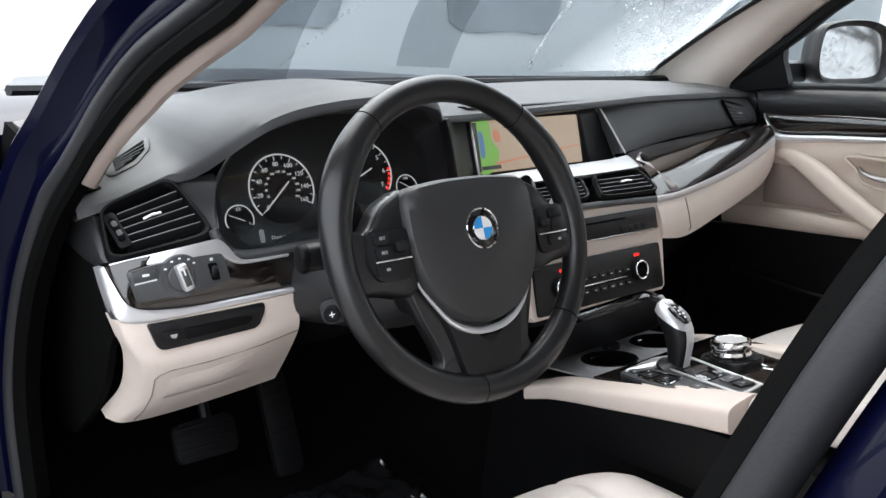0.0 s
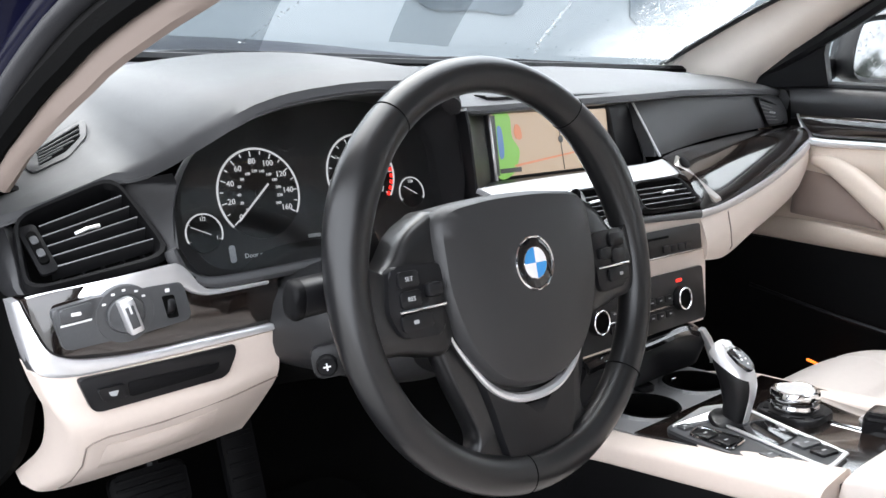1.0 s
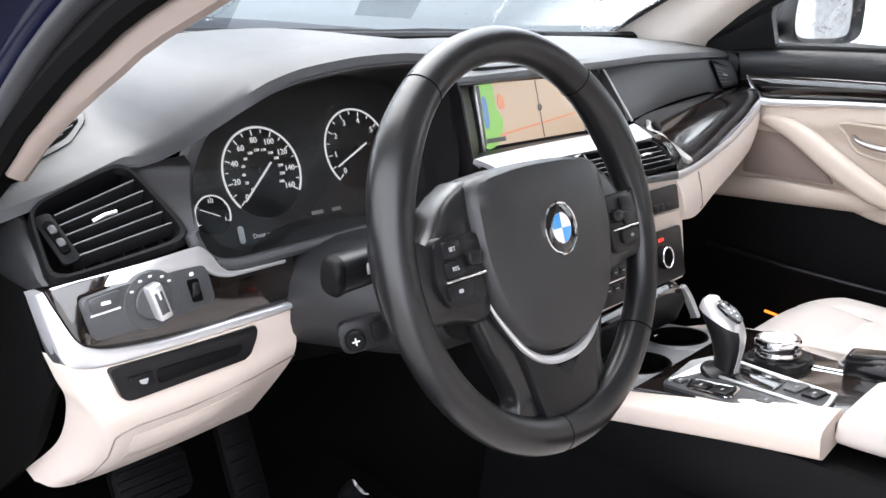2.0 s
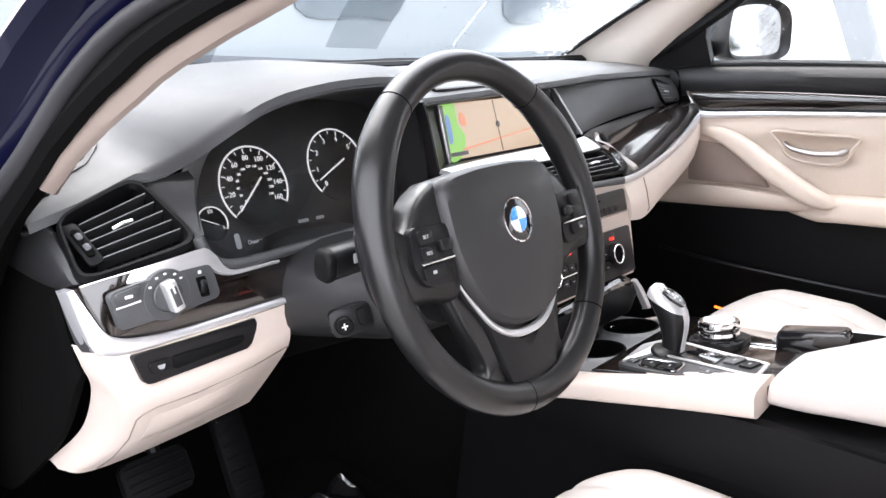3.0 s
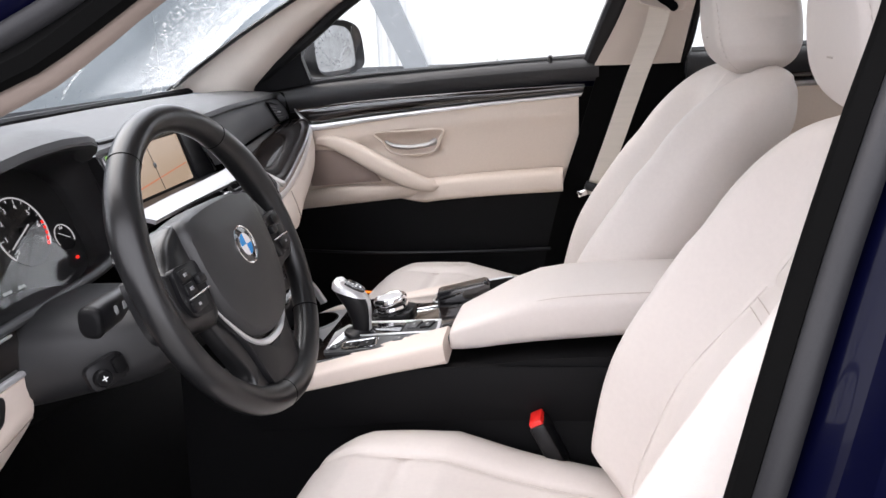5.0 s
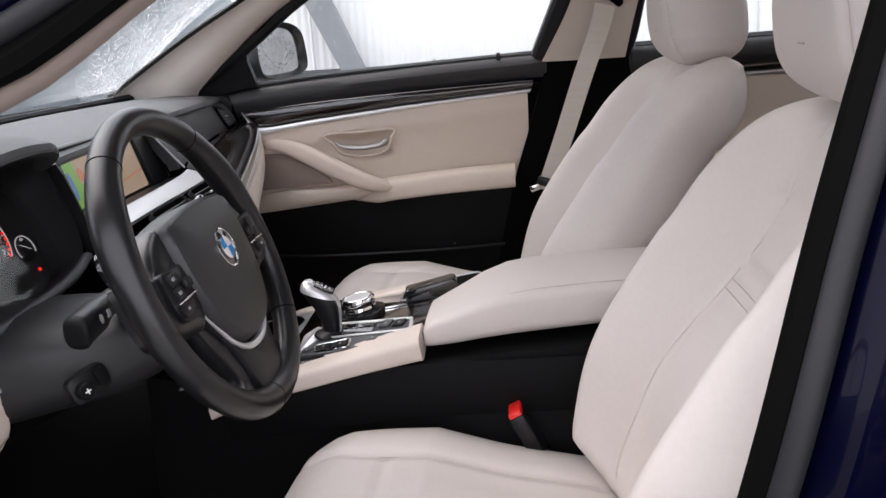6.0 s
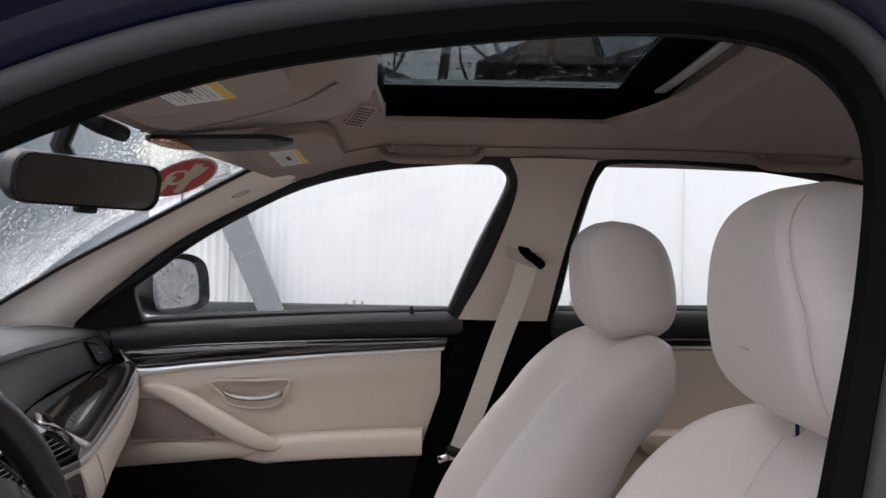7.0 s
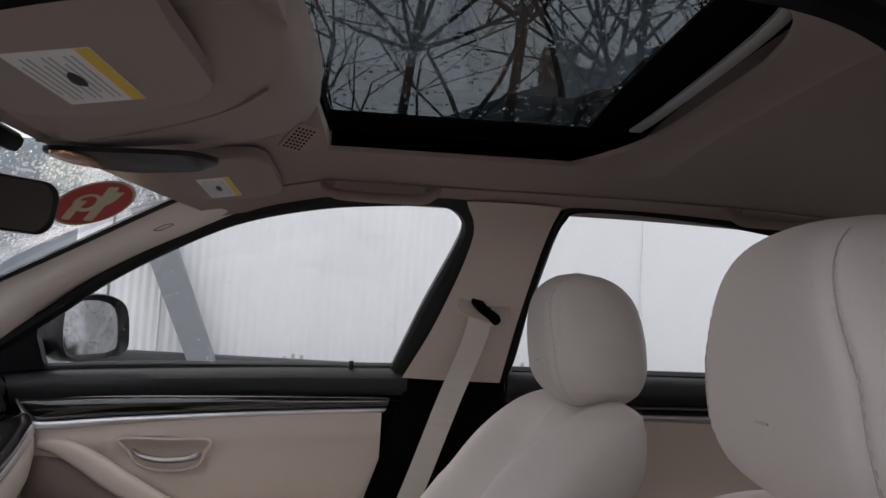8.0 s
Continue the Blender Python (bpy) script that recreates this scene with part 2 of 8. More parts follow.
def sheet(P, out, thick, bm=None):
    """A solid panel: the grid P of points in front, and a back laid behind it."""
    bm = bm or bmesh.new()
    out = Vector(out).normalized() * thick
    f = [[bm.verts.new(q) for q in row] for row in P]
    b = [[bm.verts.new(Vector(q) - out) for q in row] for row in P]
    nu, nv = len(P), len(P[0])
    for i in range(nu - 1):
        for j in range(nv - 1):
            bm.faces.new((f[i][j], f[i + 1][j], f[i + 1][j + 1], f[i][j + 1]))
            bm.faces.new((b[i][j], b[i][j + 1], b[i + 1][j + 1], b[i + 1][j]))
    for i in range(nu - 1):
        for j in (0, nv - 1):
            bm.faces.new((f[i][j], b[i][j], b[i + 1][j], f[i + 1][j]))
    for j in range(nv - 1):
        for i in (0, nu - 1):
            bm.faces.new((f[i][j], f[i][j + 1], b[i][j + 1], b[i][j]))
    return bm


def ribbon(top, bot, out, thick=0.012, bulge=0.0, nu=24, nv=8, edge=0.003):
    """A panel between two curves, crowned by bulge and with its edges rolled back."""
    a, b = spline(top, nu), spline(bot, nu)
    o = Vector(out).normalized()
    P = []
    for i in range(nu + 1):
        row = []
        for j in range(nv + 1):
            v = j / nv
            roll = -edge * (1 if j in (0, nv) else 0) - edge * (1 if i in (0, nu) else 0)
            row.append(a[i].lerp(b[i], v) + o * (bulge * math.sin(math.pi * v) + roll))
        P.append(row)
    return sheet(P, o, thick)


def loft(rings, caps=True, bm=None):
    bm = bm or bmesh.new()
    vs = [[bm.verts.new(q) for q in r] for r in rings]
    n = len(vs[0])
    for a, b in zip(vs, vs[1:]):
        for j in range(n):
            bm.faces.new((a[j], a[(j + 1) % n], b[(j + 1) % n], b[j]))
    if caps:
        bm.faces.new(vs[0][::-1])
        bm.faces.new(vs[-1])
    return bm


def tube(path, r, seg=10, closed=False, bm=None, flat=1.0):
    """A round bar along a path; r is a number or a list."""
    path = [Vector(p) for p in path]
    n = len(path)
    rings = []
    up = None
    for i, p in enumerate(path):
        t = (path[(i + 1) % n] - path[i - 1]) if closed else (path[min(i + 1, n - 1)] - path[max(i - 1, 0)])
        t.normalize()
        if up is None:
            up = Vector((0, 0, 1)) if abs(t.z) < 0.9 else Vector((1, 0, 0))
        s = t.cross(up).normalized()
        up = s.cross(t).normalized()
        rad = r[i] if isinstance(r, (list, tuple)) else r
        rings.append([p + (s * math.cos(k * 2 * math.pi / seg) + up * math.sin(k * 2 * math.pi / seg) * flat) * rad for k in range(seg)])
    if closed:
        rings.append(rings[0])
        bm = bm or bmesh.new()
        vs = [[bm.verts.new(q) for q in rr] for rr in rings[:-1]]
        for i in range(n):
            a, b = vs[i], vs[(i + 1) % n]
            for j in range(seg):
                bm.faces.new((a[j], a[(j + 1) % seg], b[(j + 1) % seg], b[j]))
        return bm
    return loft(rings, True, bm)


def prism(poly, m, depth, bevel=0.0, bm=None, seg=2):
    """A flat polygon in the plane of m, thickened along m's z by depth."""
    own = bmesh.new()
    lo = [own.verts.new(m @ Vector((x, y, 0))) for x, y in poly]
    hi = [own.verts.new(m @ Vector((x, y, depth))) for x, y in poly]
    own.faces.new(lo[::-1])
    top = own.faces.new(hi)
    n = len(poly)
    for i in range(n):
        own.faces.new((lo[i], lo[(i + 1) % n], hi[(i + 1) % n], hi[i]))
    if bevel:
        bmesh.ops.bevel(own, geom=list(top.edges), offset=bevel, segments=seg, profile=0.5, affect="EDGES")
    if bm is None:
        return own
    me = bpy.data.meshes.new("tmp")
    own.to_mesh(me)
    own.free()
    bm.from_mesh(me)
    bpy.data.meshes.remove(me)
    return bm


def roundpoly(w, h, r, n=5, cx=0.0, cy=0.0):
    out = []
    for sx, sy, a0 in ((1, 1, 0), (-1, 1, 90), (-1, -1, 180), (1, -1, 270)):
        for k in range(n + 1):
            a = radians(a0 + 90 * k / n)
            out.append((cx + sx * (w / 2 - r) + r * math.cos(a), cy + sy * (h / 2 - r) + r * math.sin(a)))
    return out


def smoothpoly(pts, n):
    return [(q.x, q.y) for q in spline([(x, y, 0) for x, y in pts], n, True)]


def rbox(m, size, bevel, bm=None, seg=2):
    own = bmesh.new()
    bmesh.ops.create_cube(own, size=1)
    bmesh.ops.scale(own, vec=size, verts=own.verts[:])
    if bevel:
        bmesh.ops.bevel(own, geom=own.edges[:], offset=bevel, segments=seg, profile=0.5, affect="EDGES")
    bmesh.ops.transform(own, matrix=m, verts=own.verts[:])
    if bm is None:
        return own
    me = bpy.data.meshes.new("tmp")
    own.to_mesh(me)
    own.free()
    bm.from_mesh(me)
    bpy.data.meshes.remove(me)
    return bm


def lathe(profile, m, seg=32, bm=None):
    """A turned body: (radius, height) pairs round m's z axis."""
    rings = [[m @ Vector((r * math.cos(k * 2 * math.pi / seg), r * math.sin(k * 2 * math.pi / seg), h)) for k in range(seg)] for r, h in profile]
    return loft(rings, True, bm)


def basis(at, x, y):
    """A frame at a place with the given x and (nearly) y directions; z = x cross y."""
    x = Vector(x).normalized()
    z = x.cross(Vector(y)).normalized()
    y = z.cross(x)
    m = Matrix((x, y, z)).transposed().to_4x4()
    m.translation = Vector(at)
    return m


def words(name, text, size, m, material, parent, label="", depth=0.0004, align="CENTER"):
    """Lettering in the built-in font as a thin mesh, centred on m."""
    c = bpy.data.curves.new(name, "FONT")
    c.body, c.size, c.extrude, c.align_x, c.align_y, c.resolution_u = text, size, depth, align, "CENTER", 2
    tmp = bpy.data.objects.new("tmp_text", c)
    me = bpy.data.meshes.new_from_object(tmp)
    bpy.data.objects.remove(tmp)
    bpy.data.curves.remove(c)
    me.transform(m)
    me.materials.clear()
    me.materials.append(material)
    ob = new(name, me)
    if parent is not None:
        ob.parent = parent
        if parent.name in ORIGIN:
            ob.matrix_parent_inverse = Matrix.Translation(-ORIGIN[parent.name])
    return tagged(ob, label)


def rounded(poly, r, n=4):
    """The polygon with its corners turned to arcs."""
    out = []
    P2 = [Vector((x, y)) for x, y in poly]
    for i, p in enumerate(P2):
        a, b = P2[i - 1], P2[(i + 1) % len(P2)]
        ra = min(r, (a - p).length * 0.45)
        rb = min(r, (b - p).length * 0.45)
        q0, q1 = p + (a - p).normalized() * ra, p + (b - p).normalized() * rb
        for k in range(n + 1):
            u = k / n
            q = q0 * (1 - u) ** 2 + p * 2 * u * (1 - u) + q1 * u * u
            out.append((q.x, q.y))
    return out


def plate3(pts, out, depth, bevel=0.0, corner=0.0, lift=0.0):
    """A plate through places in space, turned flat across `out`, standing `lift` to `lift + depth` proud."""
    pts = [Vector(p) for p in pts]
    c = sum(pts, Vector()) / len(pts)
    z = Vector(out).normalized()
    x = (Vector((1, 0, 0)) - z * z.x).normalized()
    m = Matrix((x, z.cross(x), z)).transposed().to_4x4()
    m.translation = c
    inv = m.inverted()
    poly = [(q.x, q.y) for q in (inv @ p for p in pts)]
    if sum(a[0] * b[1] - a[1] * b[0] for a, b in zip(poly, poly[1:] + poly[:1])) < 0:
        poly = poly[::-1]
    if corner:
        poly = rounded(poly, corner)
    return prism(poly, m @ pose(0, 0, lift), depth, bevel)


def squircle(c, a, b, x, y, n=24, e=0.7):
    """A rounded cross-section round c with half sizes a, b along x, y."""
    x, y = Vector(x), Vector(y)
    out = []
    for k in range(n):
        t = 2 * math.pi * k / n
        out.append(Vector(c) + x * (a * math.copysign(abs(math.cos(t)) ** e, math.cos(t))) + y * (b * math.copysign(abs(math.sin(t)) ** e, math.sin(t))))
    return out


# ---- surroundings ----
# The ground is out of view; its pale tone bounces light into the cabin.
PALEGROUND = mat("pale_bounce_ground", (0.30, 0.295, 0.285), 0.6, grain=0.8, scale=120, vary=0.2, stain=0.6)
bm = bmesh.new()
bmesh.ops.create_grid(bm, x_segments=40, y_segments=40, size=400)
solid("ground", bm, PALEGROUND, "pale ground out of view, added to bounce light into the cabin", "ground", kind="structure")

METALW = mat("white_sheet_metal", (0.83, 0.84, 0.84), 0.5, grain=0.0, scale=20, vary=0.05, stain=1.2, aniso=(1, 1, 0.3))
GREYWALL = mat("blue_grey_cladding", (0.33, 0.36, 0.38), 0.6, vary=0.06, stain=0.7)
DARKPANEL = mat("slate_panel", (0.17, 0.20, 0.225), 0.4, vary=0.08, stain=0.8)
BARK = mat("wet_bark", (0.045, 0.04, 0.036), 0.85, grain=1.0, scale=30, vary=0.3)
WETFOOT = mat("wet_dark_footing", (0.045, 0.048, 0.052), 0.6, grain=0.3, scale=30, vary=0.4)
CONC = mat("grey_plank", (0.24, 0.255, 0.27), 0.6, grain=0.4, scale=40, vary=0.12)
BRICKY = mat("dark_brick", (0.10, 0.075, 0.065), 0.85, grain=0.5, scale=60, vary=0.25)

# corrugated white wall beside the car: ribs run upright
WX, WTOP = 2.1, 1.78
bm = bmesh.new()
prof = [(-3.3, 0.0)]
y = -0.92
while y < 0.72:
    prof += [(y, 0.0), (y + 0.008, -0.004), (y + 0.016, -0.004), (y + 0.024, 0.0)]
    y += 0.030
lo = [[Vector((WX + d, yy, 0)), Vector((WX + d, yy, WTOP))] for yy, d in prof]
sheet(lo, (-1, 0, 0), 0.04, bm)
wall = solid("wall_east", bm, METALW, "white corrugated sheet metal wall, streaked with dirt", "wall", kind="structure")
bm = rbox(pose(WX - 0.03, -1.3, 0.905), (0.06, 4.0, 0.05), 0.01)
part("trim", bm, WETFOOT, wall)
bm = rbox(pose(WX - 0.03, -1.3, 0.43), (0.03, 4.0, 0.86), 0.01)
part("baseboard", bm, DARKPANEL, wall)
for k, yy in enumerate((-2.5, -1.9, -1.284, 0.42, 0.60)):
    bm = rbox(pose(WX - 0.004, yy, 1.34), (0.012, 0.008, 0.86), 0.003)
    part("seam", bm, CONC if k == 4 else METALW, wall)
bm = prism([(-0.20, 0.0), (-0.15, 0), (0.565, 1.55), (0.45, 1.56)], basis((WX - 0.10, 0.02, 0.0), (0, 1, 0), (0, 0, 1)), 0.05, 0.006)
solid("leaning_plank", bm, CONC, "grey weathered plank leaning on the white wall", "plank")

MOSS = mat("grime", (0.45, 0.45, 0.41), 0.9, vary=0.4, scale=80)
rs = random.Random(44)
for k in range(26):
    yy, zz = rs.uniform(-2.2, 0.15), rs.uniform(0.915, 0.96)
    if k > 15:
        yy, zz = rs.uniform(-1.2, 0.1), rs.uniform(1.0, 1.5)
    r = rs.uniform(0.01, 0.035) if k <= 15 else rs.uniform(0.003, 0.009)
    blot = [(r * (1.6 if k <= 15 else 0.6) * math.cos(a) * rs.uniform(0.6, 1.1), r * (0.5 if k <= 15 else 1.3) * math.sin(a) * rs.uniform(0.6, 1.1)) for a in np.linspace(0, 2 * math.pi, 15)[:-1]]
    part("stain", prism(blot, basis((WX - 0.0010, yy, zz), (0, -1, 0), (0, 0, 1)), 0.0006), MOSS, wall)

# grey building ahead of the car with darker panels
bm = rbox(pose(6.1, 5.4, 1.5), (9.8, 0.3, 3.0), 0.02)
ahead = solid("wall_north", bm, GREYWALL, "blue-grey clad building ahead of the car", "wall", kind="structure")
for cx, w in ((2.3, 1.0), (4.6, 1.3), (7.6, 1.3)):
    poly = smoothpoly([(-w / 2 - 0.1, -0.9), (0, -0.96), (w / 2 - 0.1, -0.9), (w / 2 + 0.05, 0), (w / 2 + 0.1, 0.9), (0, 0.96), (-w / 2 + 0.1, 0.9), (-w / 2, 0)], 32)
    part("window", prism(poly, basis((cx, 5.235, 1.9), (1, 0, 0), (0, 0, 1)), 0.012, 0.004), DARKPANEL, ahead, "dark slate-grey window panel")


bm = rbox(pose(9.6, 3.4, 1.5), (0.3, 4.2, 3.0), 0.02)
solid("wall_northeast", bm, GREYWALL, "blue-grey clad end of the building", "wall", kind="structure")


def bare_tree(at, height, seed):
    """Trunk and limbs forking to fine bare twigs."""
    rnd = random.Random(seed)
    trunk_bm, twig_bm = bmesh.new(), bmesh.new()

    def limb(p, d, length, r, level):
        pts = [p]
        q = p.copy()
        dd = d.copy()
        steps = 5 if level < 2 else 4
        for _ in range(steps):
            dd = (dd + Vector((rnd.uniform(-1, 1), rnd.uniform(-1, 1), rnd.uniform(-0.3, 0.7))) * 0.16).normalized()
            q = q + dd * (length / steps)
            pts.append(q)
        radii = [r * (1 - 0.55 * i / steps) for i in range(steps + 1)]
        tube(pts, radii, 8 if level == 0 else (5 if level < 3 else 3), bm=trunk_bm if level == 0 else twig_bm)
        if level >= 4:
            return
        for k in range((9, 5, 4, 3)[level]):
            i = rnd.randint(2, steps) if level else rnd.randint(2, steps)
            axis_dir = Vector((rnd.uniform(-1, 1), rnd.uniform(-1, 1), rnd.uniform(-0.1, 0.8))).normalized()
            nd = (dd * 0.45 + axis_dir * 0.95).normalized()
            limb(pts[i], nd, length * rnd.uniform(0.5, 0.72), radii[i] * 0.62, level + 1)

    limb(Vector(at), Vector((0, 0, 1)), height * 0.62, height * 0.0105, 0)
    t = thing("bare_tree", at, "leafless tree with dark wet bark", "tree", "bare trees round the yard")
    part("trunk", trunk_bm, BARK, t)
    part("crown", twig_bm, BARK, t, "tangle of bare twigs")


for k, (tx, ty, th) in enumerate(((8.5, -1.6, 9), (10.5, -3.4, 10), (8.2, -0.2, 8), (11.5, -5.2, 9.5), (13, 1.2, 10), (4, -12, 9), (9, -13, 10), (1.0, -15, 9), (-7.5, 7.5, 9), (-3.5, 11, 10), (6.5, -7.5, 8), (7.5, -10, 9))):
    bare_tree((tx, ty, 0), th, 11 + k)


LEAFY = mat("dark_evergreen", (0.030, 0.042, 0.028), 0.8, vary=0.4, stain=2)
rs = random.Random(77)
verts, faces = [], []
for _ in range(5200):
    x, yy = rs.uniform(-6, 16), rs.uniform(-21, -18.5)
    top = 2.6 + 0.9 * math.sin(x * 1.3) + 0.6 * math.sin(x * 3.1 + 1) + rs.uniform(-0.5, 0.5)
    zz = rs.uniform(0.1, 1.0) ** 0.8 * top
    r = rs.uniform(0.10, 0.28)
    a = [rs.uniform(-1, 1) for _ in range(6)]
    n0 = len(verts)
    verts += [(x + r * a[0], yy + r * a[1], zz + r), (x - r, yy + r * a[2], zz - r * 0.5), (x + r, yy + r * a[3], zz - r * 0.6 + r * a[4] * 0.4)]
    faces.append((n0, n0 + 1, n0 + 2))
me = bpy.data.meshes.new("far_woods")
me.from_pydata(verts, [], faces)
me.materials.append(LEAFY)
tagged(new("far_woods", me), "dark evergreen hedge and woods behind the yard", "woods", kind="stuff")


def house(at, w, d, h, roof):
    t = thing("house", at, "dark brick house with a pitched roof behind the trees", "house", "houses behind the yard")
    x, yy, z = at
    part("wall", rbox(pose(x, yy, h / 2), (w, d, h), 0.03), BRICKY, t)
    bmr = bmesh.new()
    prism([(-d / 2 - 0.3, 0), (d / 2 + 0.3, 0), (0, roof)], basis((x - w / 2 - 0.2, yy, h), (0, 1, 0), (0, 0, 1)), w + 0.4, bm=bmr)
    rf = part("roof", bmr, DARKPANEL, t, "slate roof")
    part("chimney", rbox(pose(x, yy + d * 0.2, h + roof * 0.9), (0.6, 0.6, 1.4), 0.03), BRICKY, rf)
    for k in range(3):
        part("window", rbox(pose(x - w / 2 - 0.01, yy - d / 3 + k * d / 3, h * 0.6), (0.06, 0.9, 1.2), 0.01), DARKPANEL, t)


house((14, -4.4, 0), 5, 6.6, 4.0, 1.5)
house((17, 2.5, 0), 6, 8, 3.4, 1.8)
house((13, -22, 0), 8, 6, 4.0, 2.2)

# ---- car shell ----
# floor, bulkhead and rear of the cabin
P = [[Vector((x, yy, zz)) for yy, zz in ((-1.75, 0.33), (-0.9, 0.31), (0.1, 0.28), (0.62, 0.27), (0.85, 0.40), (0.95, 0.70), (0.93, 0.90))] for x in np.linspace(-0.74, 0.74, 9)]
solid("floor", sheet(P, (0, 0, 1), 0.03), CARPET, "black carpet of the car floor rising to the bulkhead", "carpet", kind="structure")
solid("wall_rear", rbox(pose(0, -1.78, 0.65), (1.46, 0.05, 0.70), 0.02), DOORHIDE, "plain rear end of the cabin", "wall", kind="structure")


P = [[Vector((x, -1.77, z)) for z in (0.995, 1.15, 1.30)] for x in (-0.56, 0, 0.56)]
w2 = solid("window_2", sheet(P, (0, 1, 0), 0.005), PANE, "plain rear window of the car", "rear window", kind="structure")
w2.visible_shadow = False

# headliner with the sunroof's opening
def roof_z(x, yy):
    z = 1.354 - 0.36 * abs(x) ** 3.0
    if yy > -0.28:
        z -= 0.17 * (yy + 0.28) + 0.25 * (yy + 0.28) ** 2
    if yy < -0.8:
        z -= 0.05 * (-0.8 - yy) ** 1.5
    return z


SUNX, SUNF, SUNR = 0.345, -0.285, -0.745
bm = bmesh.new()
xs = sorted({*np.linspace(-0.56, 0.56, 25).round(4), -SUNX, SUNX})
ys = sorted({*np.linspace(-1.74, 0.03, 30).round(4), SUNF, SUNR})
gv = {}
for i, x in enumerate(xs):
    for j, yy in enumerate(ys):
        y = yy - 0.115 * (abs(x) / 0.56) ** 3 * max(0, (yy + 0.25) / 0.28)  # front edge curves back at the corners
        gv[i, j] = bm.verts.new((x * (1 - 0.12 * max(0, yy + 0.25)), y, roof_z(x, y)))
for i in range(len(xs) - 1):
    for j in range(len(ys) - 1):
        cx, cy = (xs[i] + xs[i + 1]) / 2, (ys[j] + ys[j + 1]) / 2
        if abs(cx) < SUNX and SUNR < cy < SUNF:
            continue
        bm.faces.new((gv[i, j], gv[i + 1, j], gv[i + 1, j + 1], gv[i, j + 1]))
ex = bmesh.ops.extrude_face_region(bm, geom=bm.faces[:])
bmesh.ops.translate(bm, vec=(0, 0, 0.03), verts=[v for v in ex["geom"] if isinstance(v, bmesh.types.BMVert)])
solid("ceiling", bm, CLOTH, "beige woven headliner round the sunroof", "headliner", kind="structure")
# outer roof skin with its opening
bm = bmesh.new()
for x0, x1, y0, y1 in ((-0.62, -0.40, -1.78, 0.0), (0.40, 0.62, -1.78, 0.0), (-0.40, 0.40, -0.26, 0.0), (-0.40, 0.40, -1.78, -0.80)):
    P = [[Vector((x, yy, roof_z(x, yy) + 0.055)) for yy in np.linspace(y0, y1, 8)] for x in np.linspace(x0, x1, 6)]
    sheet(P, (0, 0, 1), 0.008, bm)
solid("roof", bm, PAINT, "dark blue metallic painted car roof", "car roof", kind="structure")

sr = thing("sunroof", (0, -0.48, 1.36), "tinted glass sunroof with raindrops and black edges", "sunroof")
P = [[Vector((x, yy, roof_z(x, -0.5) + 0.052)) for yy in np.linspace(-0.80, -0.25, 8)] for x in np.linspace(-0.42, 0.42, 10)]
pane = part("pane", sheet(P, (0, 0, 1), 0.004), TINT, sr, "dark tinted glass")
pane.visible_shadow = False
bm = bmesh.new()
for x0, x1, y0, y1 in ((-0.42, -0.30, -0.80, -0.25), (0.30, 0.42, -0.80, -0.25), (-0.30, 0.30, -0.80, -0.665), (-0.30, 0.30, -0.265, -0.25)):
    P = [[Vector((x, yy, roof_z(x, -0.5) + 0.046)) for yy in np.linspace(y0, y1, 4)] for x in np.linspace(x0, x1, 5)]
    sheet(P, (0, 0, 1), 0.003, bm)
part("edge_band", bm, DEEP, sr, "black printed glass edge")
bm = bmesh.new()
for s in (-1, 1):
    rbox(pose(s * (SUNX + 0.004), (SUNF + SUNR) / 2, 1.362), (0.008, SUNF - SUNR, 0.035), 0.002, bm)
rbox(pose(0, SUNF + 0.004, 1.381), (2 * SUNX, 0.008, 0.035), 0.002, bm)
part("frame", bm, DEEP, sr, "black sunroof frame")


def shade_edge(x):
    return -0.738 + 0.085 * (abs(x) / SUNX) ** 3.5


P = [[Vector((x, shade_edge(x) * (1 - v) - 0.80 * v, roof_z(x, -0.6) + 0.010 - 0.022 * math.sin(math.pi * min(1, 0.15 + 0.62 * v)))) for v in np.linspace(0, 1, 10)] for x in np.linspace(-SUNX, SUNX, 30)]
part("shade", sheet(P, (0, 0, -1), 0.008), CLOTH, sr, "beige sliding shade drawn back", 60)
P = [[Vector((x, shade_edge(x) * 0.5 - 0.355 + dy, roof_z(x, -0.6) + 0.018)) for dy in (-0.006, 0.010)] for x in np.linspace(-0.30, 0.22, 14)]
part("rail", sheet(P, (0, 0, -1), 0.004), SATINALU, sr, "bright metal rail")
bm = bmesh.new()
rs = random.Random(5)
for _ in range(620):
    x, yy = rs.uniform(-0.32, 0.32), rs.uniform(-0.70, -0.27)
    r = rs.uniform(0.0014, 0.0046)
    lathe([(r, 0), (r * 0.8, r * 0.35), (r * 0.35, r * 0.55)], pose(x, yy, roof_z(x, -0.5) + 0.053), 6, bm)
drops = tagged(part("raindrop", bm, DROP, sr, "raindrops on the glass"), kind="stuff")


# driver's side: door opening with its seal, pillar trim and painted frame
LOOP = [(-0.765, 0.36, 0.45), (-0.765, 0.37, 0.60), (-0.755, 0.335, 0.73), (-0.738, 0.285, 0.82), (-0.716, 0.238, 0.880), (-0.671, 0.159, 0.993), (-0.643, -0.007, 1.079), (-0.628, -0.151, 1.159), (-0.613, -0.280, 1.207), (-0.589, -0.445, 1.236),
        (-0.572, -0.551, 1.242), (-0.569, -0.606, 1.227), (-0.587, -0.624, 1.180), (-0.627, -0.603, 1.104), (-0.673, -0.567, 1.018), (-0.698, -0.538, 0.928), (-0.723, -0.506, 0.808), (-0.716, -0.475, 0.643), (-0.729, -0.443, 0.441)]
